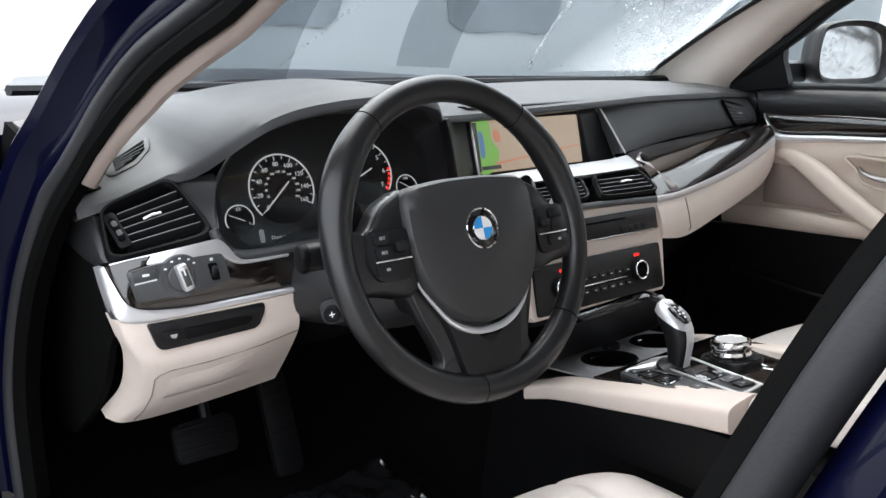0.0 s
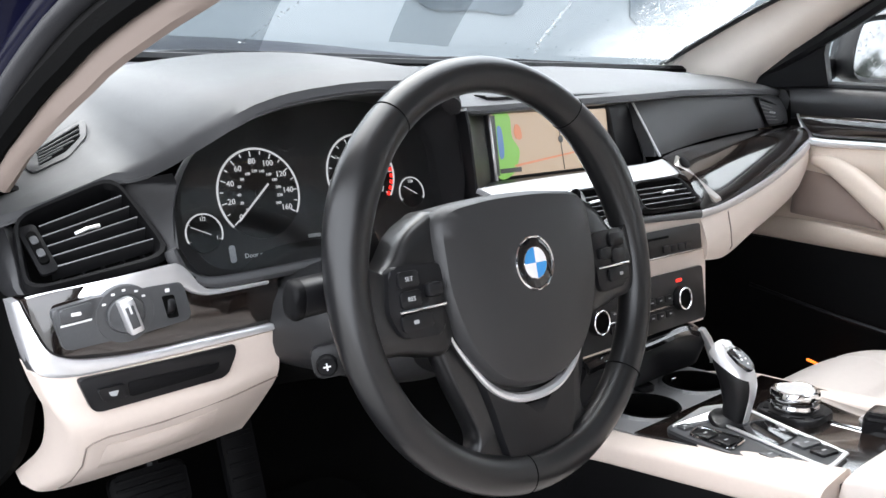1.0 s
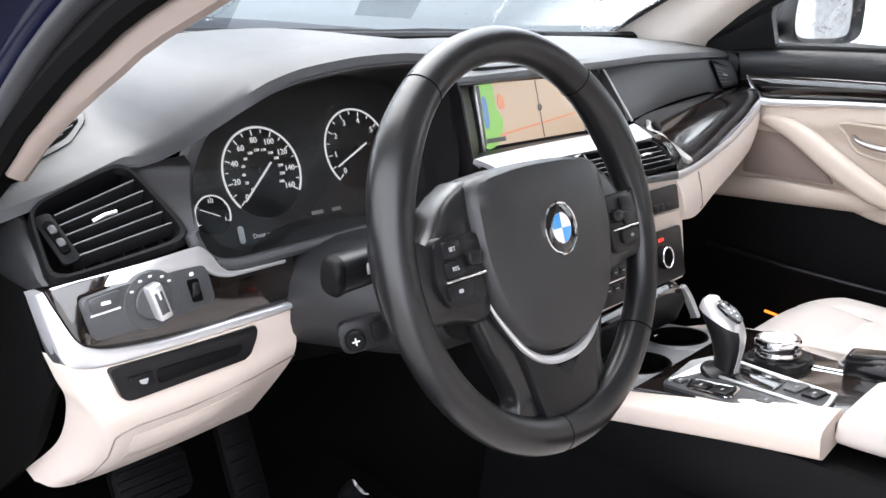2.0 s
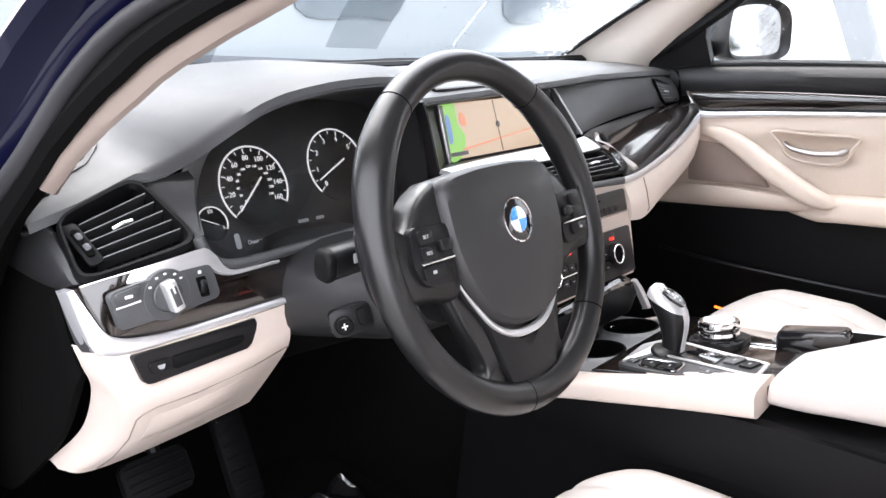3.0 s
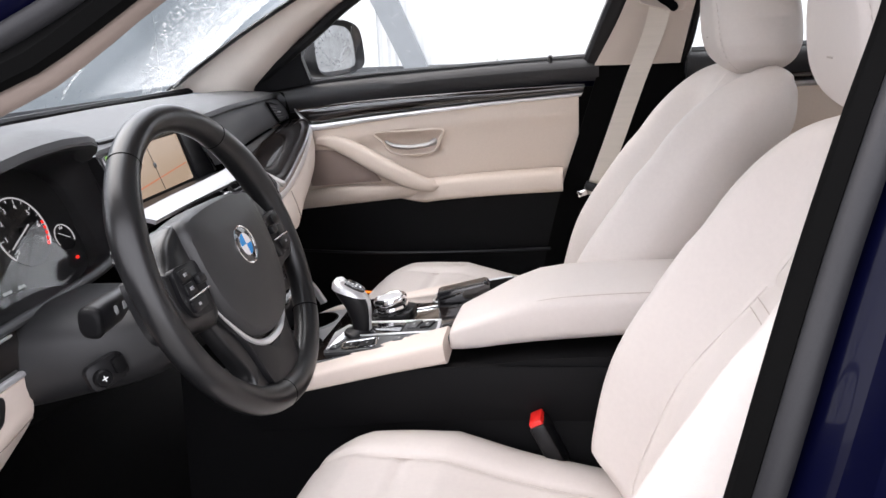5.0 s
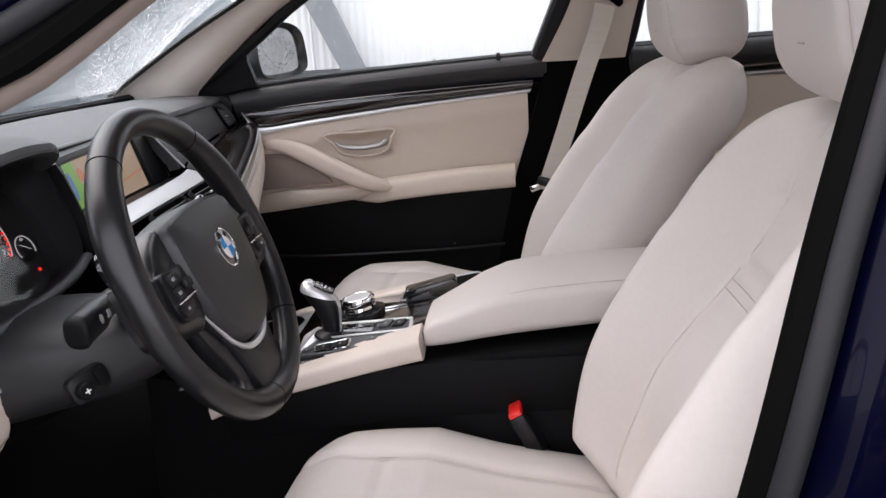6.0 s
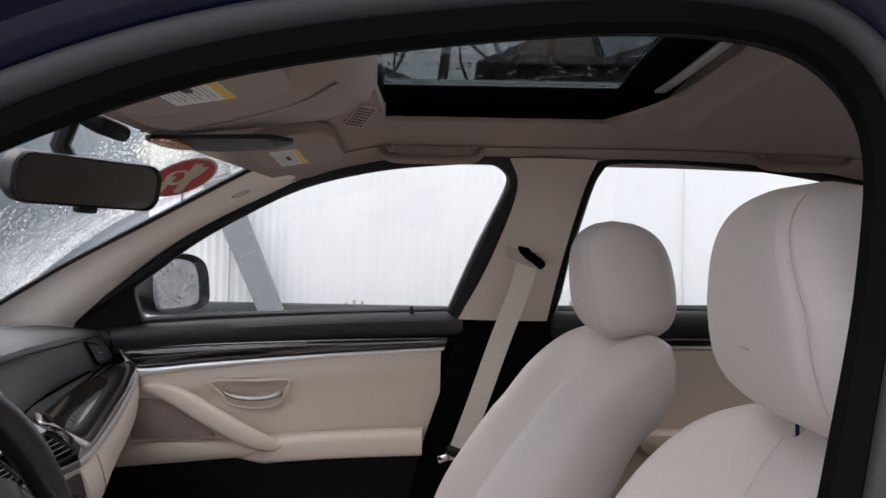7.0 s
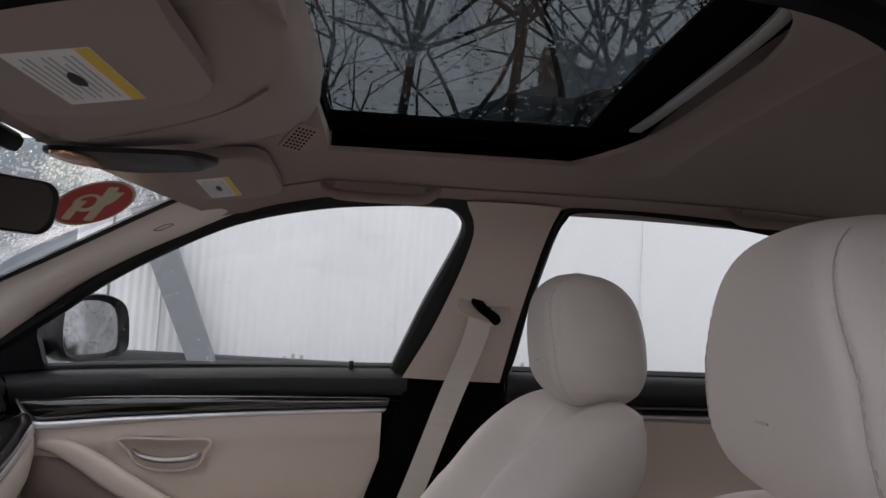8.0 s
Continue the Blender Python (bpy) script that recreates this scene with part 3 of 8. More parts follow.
LP = spline(LOOP, 110)
MID = Vector((-0.65, -0.2, 0.85))


def inner_edge(i):
    """How far the lip stands off the opening line along the windscreen pillar."""
    return float(np.interp(i, [14, 20, 24, 26, 28, 30, 34, 36, 40, 46], [0.0, 0.012, 0.019, 0.021, 0.011, 0.0, -0.002, -0.006, -0.002, 0.002]))


def outer_edge(i):
    return float(np.interp(i, [14, 20, 28, 30, 33, 38], [0.0, 0.018, 0.020, 0.015, 0.005, 0.0]))


def aperture(profile, first=0, last=110):
    """Sweeps a profile of (outward, towards the yard) pairs along the driver's door opening."""
    rings = []
    for i, p in enumerate(LP):
        if not first <= i <= last:
            continue
        t = (LP[min(i + 1, len(LP) - 1)] - LP[max(i - 1, 0)]).normalized()
        n = Vector((-0.93, 0, 0.37))
        n = (n - t * n.dot(t)).normalized()
        o = t.cross(n).normalized()
        if o.dot(p - MID) < 0:
            o = -o
        slim = float(np.interp(i, [23, 29, 33, 39], [0.0, 1.0, 1.0, 0.3]))
        rings.append([p + o * (a * (slim if a < 0 else 1) + (inner_edge(i) if a < 0.0145 else outer_edge(i))) + n * b for a, b in profile])
    return loft(rings, True)


arc = lambda cx, cy, r, n=14: [(cx + r * math.cos(2 * math.pi * k / n), cy + r * math.sin(2 * math.pi * k / n)) for k in range(n)]
seal = thing("door_seal", (-0.65, -0.2, 0.9), "black rubber lip round the driver's door opening", "door seal")
strip = thing("weather_strip", (-0.67, -0.2, 0.9), "soft grey-black rubber weather strip round the door opening", "weather strip")
for name, k0, k1 in (("pillar_length", 0, 46), ("roof_length", 46, 66), ("rear_length", 66, 110)):
    part(name, aperture([(0.0, 0.0), (0.003, 0.007), (0.014, 0.012), (0.020, 0.008), (0.022, -0.02), (0.0146, -0.02)], k0, k1), LIP, seal)
    part(name, aperture(arc(0.027, 0.010, 0.0105), k0, k1), RUBBER, strip)
solid("body_side", aperture([(0.030, -0.02), (0.038, 0.004), (0.048, 0.016), (0.062, 0.020), (0.068, 0.028), (0.074, 0.044), (0.086, 0.052), (0.100, 0.048), (0.110, 0.03), (0.112, -0.03)]), PAINT, "dark blue metallic painted door frame of the car", "car body", kind="structure")
# painted wing and hinge panel that carry on below the pillar
P = []
for i in range(0, 46):
    t = (LP[i + 1] - LP[max(i - 1, 0)]).normalized()
    n = Vector((-0.93, 0, 0.37))
    n = (n - t * n.dot(t)).normalized()
    o = t.cross(n).normalized()
    if o.dot(LP[i] - MID) < 0:
        o = -o
    rim_out = 0.106 + outer_edge(i)
    far = outer_edge(i) + float(np.interp(LP[i].z, [0.45, 0.70, 0.82, 0.90, 0.95], [0.42, 0.40, 0.26, 0.14, 0.112]))
    P.append([LP[i] + o * (rim_out + (far - rim_out) * k / 7) + n * (0.040 - 0.055 * math.sin(math.pi * k / 14)) for k in range(8)])
solid("hinge_panel", sheet(P, (-1, 0, 0.3), 0.02), PAINT, "dark blue painted panel at the hinge side of the door opening", "car body", kind="structure")
# the driver's door, swung wide open from its hinges
dd = thing("driver_door", (-1.33, 0.38, 0.28), "dark blue driver's door standing wide open", "car door")
DM = basis((-0.815, 0.56, 0.0), (-0.951, -0.309, 0), (0, 0, 1))  # x along the door, y up, z to the yard
part("outer_skin", prism(rounded([(0.0, 0.30), (1.02, 0.30), (1.06, 0.60), (1.05, 0.96), (0.02, 0.90)], 0.05), DM @ pose(0, 0, -0.10), 0.035, 0.01), PAINT, dd, "dark blue painted skin")
part("inner_card", prism(rounded([(0.03, 0.34), (0.98, 0.34), (1.0, 0.62), (0.99, 0.72), (0.05, 0.70)], 0.03), DM @ pose(0, 0, -0.064), 0.05, 0.012), HARD, dd, "black lower door card")
part("upper_card", prism(rounded([(0.05, 0.705), (0.99, 0.725), (0.99, 0.88), (0.06, 0.84)], 0.02), DM @ pose(0, 0, -0.064), 0.058, 0.012), DOORHIDE, dd, "beige upper door card")
part("belt_pad", prism(rounded([(0.04, 0.845), (1.0, 0.885), (1.0, 0.955), (0.04, 0.905)], 0.015), DM @ pose(0, 0, -0.066), 0.062, 0.014), SOFT, dd, "black soft belt pad")
fp = spline([DM @ Vector((x, y, -0.06 - 0.10 * (y - 0.9))) for x, y in ((0.03, 0.90), (0.30, 1.06), (0.55, 1.17), (0.80, 1.215), (0.98, 1.19), (1.05, 1.05), (1.05, 0.94))], 40)
part("window_frame", tube(fp, 0.020, 10), SATIN, dd, "black window frame")
# inner trim of the driver's windscreen pillar
k0 = min(range(111), key=lambda i: abs(LP[i].z - 0.875) + (9 if LP[i].y < 0 else 0))
k1 = min(range(111), key=lambda i: abs(LP[i].y + 0.09) + (9 if LP[i].z < 1.05 else 0))
solid("pillar_trim", aperture([(0.0085, -0.001), (0.0, -0.004), (-0.006, -0.007), (-0.011, -0.011), (-0.012, -0.016), (0.0, -0.020), (0.014, -0.018), (0.014, -0.002)], k0, k1), APILLAR, "trim of the driver's windscreen pillar, darkened to read as shaded", "pillar trim", "pillar trims")

# passenger's windscreen pillar
edge_ws = spline([(0.70, 0.60, 0.955), (0.675, 0.553, 0.978), (0.60, 0.36, 1.078), (0.54, 0.173, 1.166), (0.482, -0.03, 1.263), (0.472, -0.09, 1.288)], 24)
edge_win = spline([(0.745, 0.40, 0.935), (0.725, 0.36, 0.975), (0.665, 0.215, 1.09), (0.612, 0.065, 1.175), (0.575, -0.10, 1.245), (0.56, -0.2, 1.27)], 24)
P = []
for k0, (p, q) in enumerate(zip(edge_ws, edge_win)):
    row = []
    bulge = 0.040 * min(1.0, (len(edge_ws) - 1 - k0) / 6)
    q = q + Vector((0.006, 0, 0.012)) * max(0, k0 - 17) / 7
    for k in range(9):
        v = k / 8
        row.append(p.lerp(q, v) + Vector((-0.80, -0.48, 0.10)).normalized() * bulge * math.sin(math.pi * v ** 1.8))
    P.append(row)
pt = solid("pillar_trim", sheet(P, (-0.75, -0.5, 0), 0.02), PILLAR, "beige trim of the passenger's windscreen pillar, lightened to read as lit", "pillar trim", "pillar trims")
at_, ax, ay = P[17][4] + Vector((-0.75, -0.45, -0.4)).normalized() * 0.001, (P[19][4] - P[16][4]).normalized(), (P[17][5] - P[17][3]).normalized()
part("airbag_tag", tube([at_ + ax * q[0] + ay * q[1] for q in roundpoly(0.030, 0.012, 0.005)], 0.0007, 5, True), SEAM, pt, "embossed oval tag")
# windscreen
ws_top = [(-0.47, -0.05, 1.275), (-0.25, -0.005, 1.296), (0, 0.01, 1.302), (0.25, -0.005, 1.296), (0.47, -0.05, 1.275)]
ws_bot = [(-0.72, 0.56, 0.955), (-0.4, 0.70, 0.94), (0, 0.745, 0.935), (0.4, 0.70, 0.94), (0.72, 0.56, 0.955)]
WT, WB = spline(ws_top, 24), spline(ws_bot, 24)


def on_screen(u, v):
    """A place on the windscreen: u from 0 (driver) to 1, v from 0 (top) to 1."""
    i = min(int(u * 24), 23)
    f = u * 24 - i
    return WT[i].lerp(WT[i + 1], f).lerp(WB[i].lerp(WB[i + 1], f), v) + Vector((0, 0.03, 0.05)) * math.sin(math.pi * v) * 0.6


P = [[on_screen(i / 24, j / 10) for j in range(11)] for i in range(25)]
w1 = solid("window_1", sheet(P, (0, -1, -1), 0.005), SHIELD, "clear windscreen with raindrops on the outside", "windscreen", kind="structure")
w1.visible_shadow = False
bm = tube([on_screen(u, 0.985) + Vector((0, -0.012, -0.004)) for u in np.linspace(0, 1, 30)], 0.008, 6)
tube([p + Vector((-0.002, 0.004, 0.002)) for p in edge_ws], 0.0055, 6, bm=bm)
part("trim", bm, SATIN, w1, "black edge of the windscreen")
bm = bmesh.new()
rs = random.Random(9)
for _ in range(9000):
    u, v = rs.random(), rs.random()
    u = 0.62 + 0.37 * u ** 0.7
    keep = 1.0 if u > 0.985 - 0.30 * (1 - v) - 0.08 else 0.05
    if rs.random() > keep:
        continue
    r = rs.uniform(0.0009, 0.0027) * (1.2 if v < 0.4 else 0.8)
    p = on_screen(u, v) + Vector((0, 0.004, 0.005))
    m = basis(p, (1, 0, 0), (0, -0.75, 0.65))
    lathe([(r, 0), (r * 0.8, r * 0.35), (r * 0.3, r * 0.55)], m, 6, bm)
# runs of drops left by the wipers
for u0, u1, v0, v1, n in ((0.25, 0.27, 0.97, 0.55, 60), (0.345, 0.385, 0.97, 0.45, 70), (0.735, 0.66, 0.95, 0.40, 110), (0.725, 0.67, 0.92, 0.45, 60)):
    for k in range(n):
        f = (k + rs.uniform(-0.4, 0.4)) / n
        bow = rs.uniform(-0.004, 0.004)
        r = rs.uniform(0.0012, 0.0026)
        p = on_screen(u0 + (u1 - u0) * f + bow, min(0.95, max(0.03, v0 + (v1 - v0) * f))) + Vector((0, 0.004, 0.005))
        lathe([(r, 0), (r * 0.8, r * 0.35), (r * 0.3, r * 0.55)], basis(p, (1, 0, 0), (0, -0.75, 0.65)), 6, bm)
tagged(part("raindrop", bm, DROP, w1, "raindrops and wiper runs"), kind="stuff")
# A dark tint stands in for the lack of haze on wiped glass.
WIPED = glass("dark_wiped_glass", (0.80, 0.82, 0.83), 1.0, 0.02)
for quad in (((0.40, 0.50), (0.50, 0.50), (0.585, 0.90), (0.50, 0.89)), ((0.10, 0.50), (0.26, 0.50), (0.36, 0.95), (0.19, 0.95))):
    (a0, b0), (a1, b1), (a2, b2), (a3, b3) = quad
    P = []
    for k in range(9):
        f = k / 8
        P.append([on_screen((a0 + (a1 - a0) * f) * (1 - g) + (a3 + (a2 - a3) * f) * g, b0 * (1 - g) + (b3 + (b2 - b3) * f) * g - 0.02 * math.sin(math.pi * f) * (1 - g)) + Vector((0, -0.008, -0.008)) for g in np.linspace(0, 1, 9)])
    pt = part("wiped_patch", sheet(P, (0, -1, -1), 0.0006), WIPED, w1, "wiped patch of the glass, tinted darker for its lack of haze")
    pt.visible_shadow = False
P = [[on_screen(u, v) + Vector((0, 0.006, 0.008)) for v in np.linspace(0.02, 0.97, 12)] for u in np.linspace(0.70, 0.995, 12)]
pt = part("pale_film", sheet(P, (0, -1, -1), 0.0005), PALEFILM, w1, "patchy pale film towards the passenger's side of the glass")
pt.visible_shadow = False
# cowl, wipers and bonnet outside the windscreen
P = [[Vector((x, yy, zz - 0.06 * abs(x) ** 2)) for yy, zz in ((0.70, 0.905), (0.80, 0.925), (0.95, 0.935), (1.4, 0.915), (1.9, 0.84), (2.2, 0.72), (2.3, 0.5))] for x in np.linspace(-0.88, 0.88, 12)]
solid("bonnet", sheet(P, (0, 0, 1), 0.02), PAINT, "wet dark blue car bonnet beyond the windscreen", "bonnet", kind="structure")
bm = tube([(-0.62, 0.62, 0.935), (-0.3, 0.755, 0.942), (0.1, 0.795, 0.938), (0.25, 0.79, 0.936)], 0.007, 6)
solid("wiper", bm, SATIN, "black wiper blade lying along the foot of the windscreen", "wiper", "wipers")
bm = tube([(-0.1, 0.80, 0.930), (0.3, 0.785, 0.940), (0.62, 0.68, 0.945)], 0.007, 6)
solid("wiper", bm, SATIN, "black wiper blade lying along the foot of the windscreen", "wiper", "wipers")
P = [[Vector((-0.80 - 0.06 * math.sin(math.pi * (z - 0.2) / 1.2), y, z)) for z in np.linspace(0.25, 0.97, 10)] for y in np.linspace(-0.665, -1.80, 10)]
solid("rear_flank", sheet(P, (-1, 0, 0), 0.02), PAINT, "dark blue painted rear flank of the car", "car body", kind="structure")
P = [[Vector((-0.80 - 0.06 * math.sin(math.pi * (z - 0.2) / 1.2), y, z)) for z in np.linspace(0.25, 0.93, 10)] for y in np.linspace(0.62, 1.9, 10)]
solid("front_flank", sheet(P, (-1, 0, 0), 0.02), PAINT, "dark blue painted front wing of the car", "car body", kind="structure")
solid("door_sill", rbox(pose(-0.80, -0.02, 0.33), (0.14, 1.0, 0.10), 0.03), PAINT, "dark blue painted door sill", "car body", kind="structure")
P = [[Vector((-0.745, y, z)) for z in np.linspace(0.30, 0.86, 6)] for y in np.linspace(0.44, 0.90, 6)]
solid("kick_panel", sheet(P, (1, 0, 0), 0.03), HARD, "black footwell side panel", "panel", kind="structure")


# ---- dashboard ----
dash = thing("dashboard", (0, 0.35, 0.75), "black soft-topped dashboard with dark wood trim and oyster lower panels", "dashboard")
# soft top: brow over the dials, then the plain pad across the car
LX = [-0.745, -0.70, -0.66, -0.60, -0.58, -0.565, -0.55, -0.525, -0.50, -0.47, -0.44, -0.40, -0.367, -0.33, -0.305, -0.27, -0.245, -0.225, -0.21, -0.195, -0.15, 0.0, 0.15, 0.30, 0.50, 0.68, 0.74]
LZ = [0.832, 0.845, 0.857, 0.878, 0.880, 0.896, 0.916, 0.938, 0.950, 0.959, 0.964, 0.969, 0.971, 0.972, 0.971, 0.968, 0.961, 0.951, 0.941, 0.936, 0.936, 0.941, 0.946, 0.952, 0.952, 0.945, 0.938]
LY = [0.30, 0.294, 0.290, 0.290, 0.280, 0.255, 0.23, 0.212, 0.21, 0.21, 0.21, 0.21, 0.21, 0.21, 0.21, 0.212, 0.22, 0.235, 0.255, 0.265, 0.27, 0.272, 0.275, 0.28, 0.29, 0.325, 0.34]
P = []
for x in np.linspace(-0.708, 0.74, 120):
    yl, zl = curve1(LX, LY, x), curve1(LX, LZ, x)
    yc = 0.735 - 0.36 * abs(x) ** 2.3 if x > 0 else 0.735 - 0.36 * abs(x) ** 2.3
    zc = 0.930 if x > -0.4 else 0.930 - 0.06 * (-0.4 - x)
    brow = max(0.0, min(1.0, (x + 0.62) / 0.07, (-0.19 - x) / 0.05))
    ym, zm = yl * 0.45 + yc * 0.55, max(zl, zc) * 0.5 + (zl + zc) * 0.25 + (0.012 if x > -0.55 else 0.004) - 0.001 * brow
    row = [Vector((x, yl + 0.05, zl - 0.008)), Vector((x, yl + 0.012, zl - 0.011)), Vector((x, yl, zl - 0.006)), Vector((x, yl + 0.003, zl + 0.002 * brow)), Vector((x, yl + 0.014, zl + 0.003 + 0.003 * brow)), Vector((x, yl + 0.028, zl + 0.005 + 0.005 * brow))]
    row += spline([(x, yl + 0.048, zl + 0.006 + 0.007 * brow), (x, ym, zm), (x, yc, zc)], 10)
    P.append(row)
part("top_pad", sheet(P, (0, 0, 1), 0.003), SOFT, dash, "black grained soft pad")
# carcass behind the faces
bm = bmesh.new()
rings = []
for x in np.linspace(-0.70, 0.70, 30):
    front = 0.33 if x < 0.15 else 0.29 + 0.10 * (x - 0.15)
    if -0.19 < x < 0.15:
        front = 0.30
    rings.append([Vector((x, front, 0.86)), Vector((x, 0.66, 0.90)), Vector((x, 0.84, 0.70)), Vector((x, 0.62, 0.56)), Vector((x, front + 0.04, 0.62))])
part("carcass", loft(rings, True, bm), DEEP, dash, "black unlit inside of the dashboard")

# dial housing
CL0 = basis((-0.37, 0.300, 0.845), (1, 0, 0), (0, 0.371, 0.928))  # z looks back at the driver
CL = CL0
inst = thing("instrument_cluster", (-0.37, 0.30, 0.80), "black instrument cluster with two large dials and a door warning", "instrument cluster")
RIM = [(-0.172, -0.030), (-0.165, -0.055), (-0.145, -0.078), (-0.09, -0.084), (0, -0.082), (0.09, -0.078), (0.15, -0.062), (0.163, -0.01), (0.16, 0.05), (0.12, 0.085), (0.06, 0.096), (0, 0.096), (-0.07, 0.088), (-0.12, 0.064), (-0.155, 0.024), (-0.17, -0.005)]
MOUTH = [(-0.574, 0.216, 0.824), (-0.566, 0.217, 0.803), (-0.540, 0.217, 0.793), (-0.46, 0.217, 0.794), (-0.37, 0.217, 0.798), (-0.28, 0.219, 0.804), (-0.225, 0.224, 0.815), (-0.207, 0.238, 0.86), (-0.210, 0.262, 0.932), (-0.245, 0.226, 0.955), (-0.305, 0.216, 0.964), (-0.367, 0.216, 0.964), (-0.44, 0.216, 0.957), (-0.50, 0.216, 0.943), (-0.545, 0.232, 0.911), (-0.567, 0.232, 0.866)]
part("face", prism(smoothpoly(RIM, 64), CL @ pose(0, 0, -0.02), 0.02), DIALPLATE, inst, "smoky black dial face")
rim = spline([CL @ Vector((x, y, 0)) for x, y in RIM], 64, True)
mouth = spline(MOUTH, 64, True)
mid = [a.lerp(b, 0.5) + (a.lerp(b, 0.5) - V(-0.38, 0.26, 0.86)) * 0.03 for a, b in zip(rim, mouth)]
part("hood", loft([rim, mid, mouth], False), BELT, inst, "black shroud round the dials")
bz = spline([(-0.579, 0.217, 0.824), (-0.575, 0.214, 0.813), (-0.566, 0.213, 0.800), (-0.540, 0.211, 0.789), (-0.46, 0.211, 0.790), (-0.37, 0.211, 0.794), (-0.28, 0.213, 0.800), (-0.222, 0.220, 0.812)], 48)
part("lower_bezel", tube(bz, 0.0075, 12, flat=0.8), SOFT, inst, "soft black bezel")
part("vent_cheek", ribbon([(-0.594, 0.292, 0.868), (-0.588, 0.262, 0.850), (-0.583, 0.238, 0.836), (-0.579, 0.216, 0.820)], [(-0.556, 0.262, 0.882), (-0.560, 0.242, 0.872), (-0.569, 0.228, 0.850), (-0.572, 0.214, 0.825)], (0.2, -1, 0.3), 0.006, 0.0, edge=0.0), ENDPAD, inst)


def gauge(cx, cy, r, a0, a1, ticks, numbers, size, needle, name, sub=0, ring_gap=True):
    """A dial: bright ring, ticks, numbers, needle."""
    m = CL @ pose(cx, cy, 0.0)
    g = part(name, lathe([(r * 1.0, 0.0), (r * 1.0, 0.002), (r * 0.96, 0.0012), (0.001, 0.001)], m, 40), SATIN, inst, "round black dial")
    bmr = bmesh.new()
    n = 48
    ang = [radians(a0 + (a1 - a0) * k / n) for k in range(n + 1)]
    tube([m @ Vector((r * math.cos(a), r * math.sin(a), 0.002)) for a in ang], r * 0.026 if r > 0.03 else 0.0009, 6, bm=bmr)
    part("ring", bmr, LIT, g, "bright dial ring")
    bmt = bmesh.new()
    for k in range(ticks + 1):
        a = radians(a0 + (a1 - a0) * k / ticks)
        big = (k % 2 == 0)
        l = r * (0.12 if big else 0.08)
        prism([(r * 0.95 - l, -r * 0.012), (r * 0.95, -r * 0.012), (r * 0.95, r * 0.012), (r * 0.95 - l, r * 0.012)], m @ pose(0, 0, 0.0022, 0, 0, math.degrees(a)), 0.0006, bm=bmt)
    part("tick", bmt, LIT, g, "white tick marks")
    for k, txt in enumerate(numbers):
        a = radians(a0 + (a1 - a0) * k / max(1, len(numbers) - 1))
        words("numeral", txt, size, m @ pose(r * 0.72 * math.cos(a), r * 0.72 * math.sin(a), 0.0026), LIT, g)
    if sub:
        for k in range(sub):
            a = radians(a0 + (a1 - a0) * k / (sub - 1))
            words("numeral", str(20 * k), size * 0.5, m @ pose(r * 0.50 * math.cos(a), r * 0.50 * math.sin(a), 0.0026), LIT, g)
    bmn = bmesh.new()
    prism([(-r * 0.28, -r * 0.022), (r * 0.86, -r * 0.018), (r * 0.86, r * 0.018), (-r * 0.28, r * 0.022)], m @ pose(0, 0, 0.0055, 0, 0, needle), 0.001, bm=bmn)
    nd = part("needle", bmn, LIT, g, "white needle")
    part("hub", lathe([(r * 0.12, 0.002), (r * 0.12, 0.004), (r * 0.08, 0.005), (0.0005, 0.0051)], m, 20), SATIN, g)
    return g


gauge(-0.074, -0.001, 0.0475, 222, -30, 16, ["0", "20", "40", "60", "80", "100", "120", "140", "160"], 0.0088, 222, "speedometer", sub=13)
gauge(0.060, 0.010, 0.0465, 222, -36, 14, ["0", "1", "2", "3", "4", "5", "6", "7"], 0.0095, 205, "rev_counter")
gauge(-0.142, -0.0355, 0.0195, 205, -25, 4, ["", "1/2", "1"], 0.0055, 155, "fuel_gauge")
gauge(0.130, -0.017, 0.0185, 205, -25, 4, ["", "210", ""], 0.005, 150, "oil_gauge")
bm = bmesh.new()
for k in range(5):
    a = radians(-36 + 40 * k / 4)
    prism([(0.0405, -0.0022), (0.0445, -0.0022), (0.0445, 0.0022), (0.0405, 0.0022)], CL @ pose(0.060, 0.010, 0.0025) @ pose(0, 0, 0, 0, 0, math.degrees(a)), 0.0008, bm=bm)
lens = part("lens", prism(smoothpoly([(x * 0.99, y * 0.98) for x, y in RIM], 64), CL @ pose(0, 0.004, 0.016, -6), 0.0015), LENS, inst, "clear cover over the dials")
lens.visible_shadow = False
part("red_band", bm, LITRED, inst, "red line of the rev counter")
words("message", "Door open", 0.0070, CL @ pose(-0.086, -0.064, 0.0012), WHITE, inst, "small white warning text")
bm = prism(roundpoly(0.007, 0.018, 0.003), CL @ pose(-0.115, -0.060, 0.001), 0.0006)
part("car_symbol", bm, GREYP, inst, "small car-shaped warning light")
bm = bmesh.new()
for x, w in ((-0.015, 0.016), (0.012, 0.013)):
    prism(roundpoly(w, 0.004, 0.001), CL @ pose(x, -0.052, 0.001), 0.0005, bm=bm)
part("counter", bm, GREYP, inst, "dim mileage figures as plain bars")
part("warning_lamp", prism(roundpoly(0.006, 0.004, 0.001), CL @ pose(0.135, -0.048, 0.001), 0.0006), LITRED, inst)


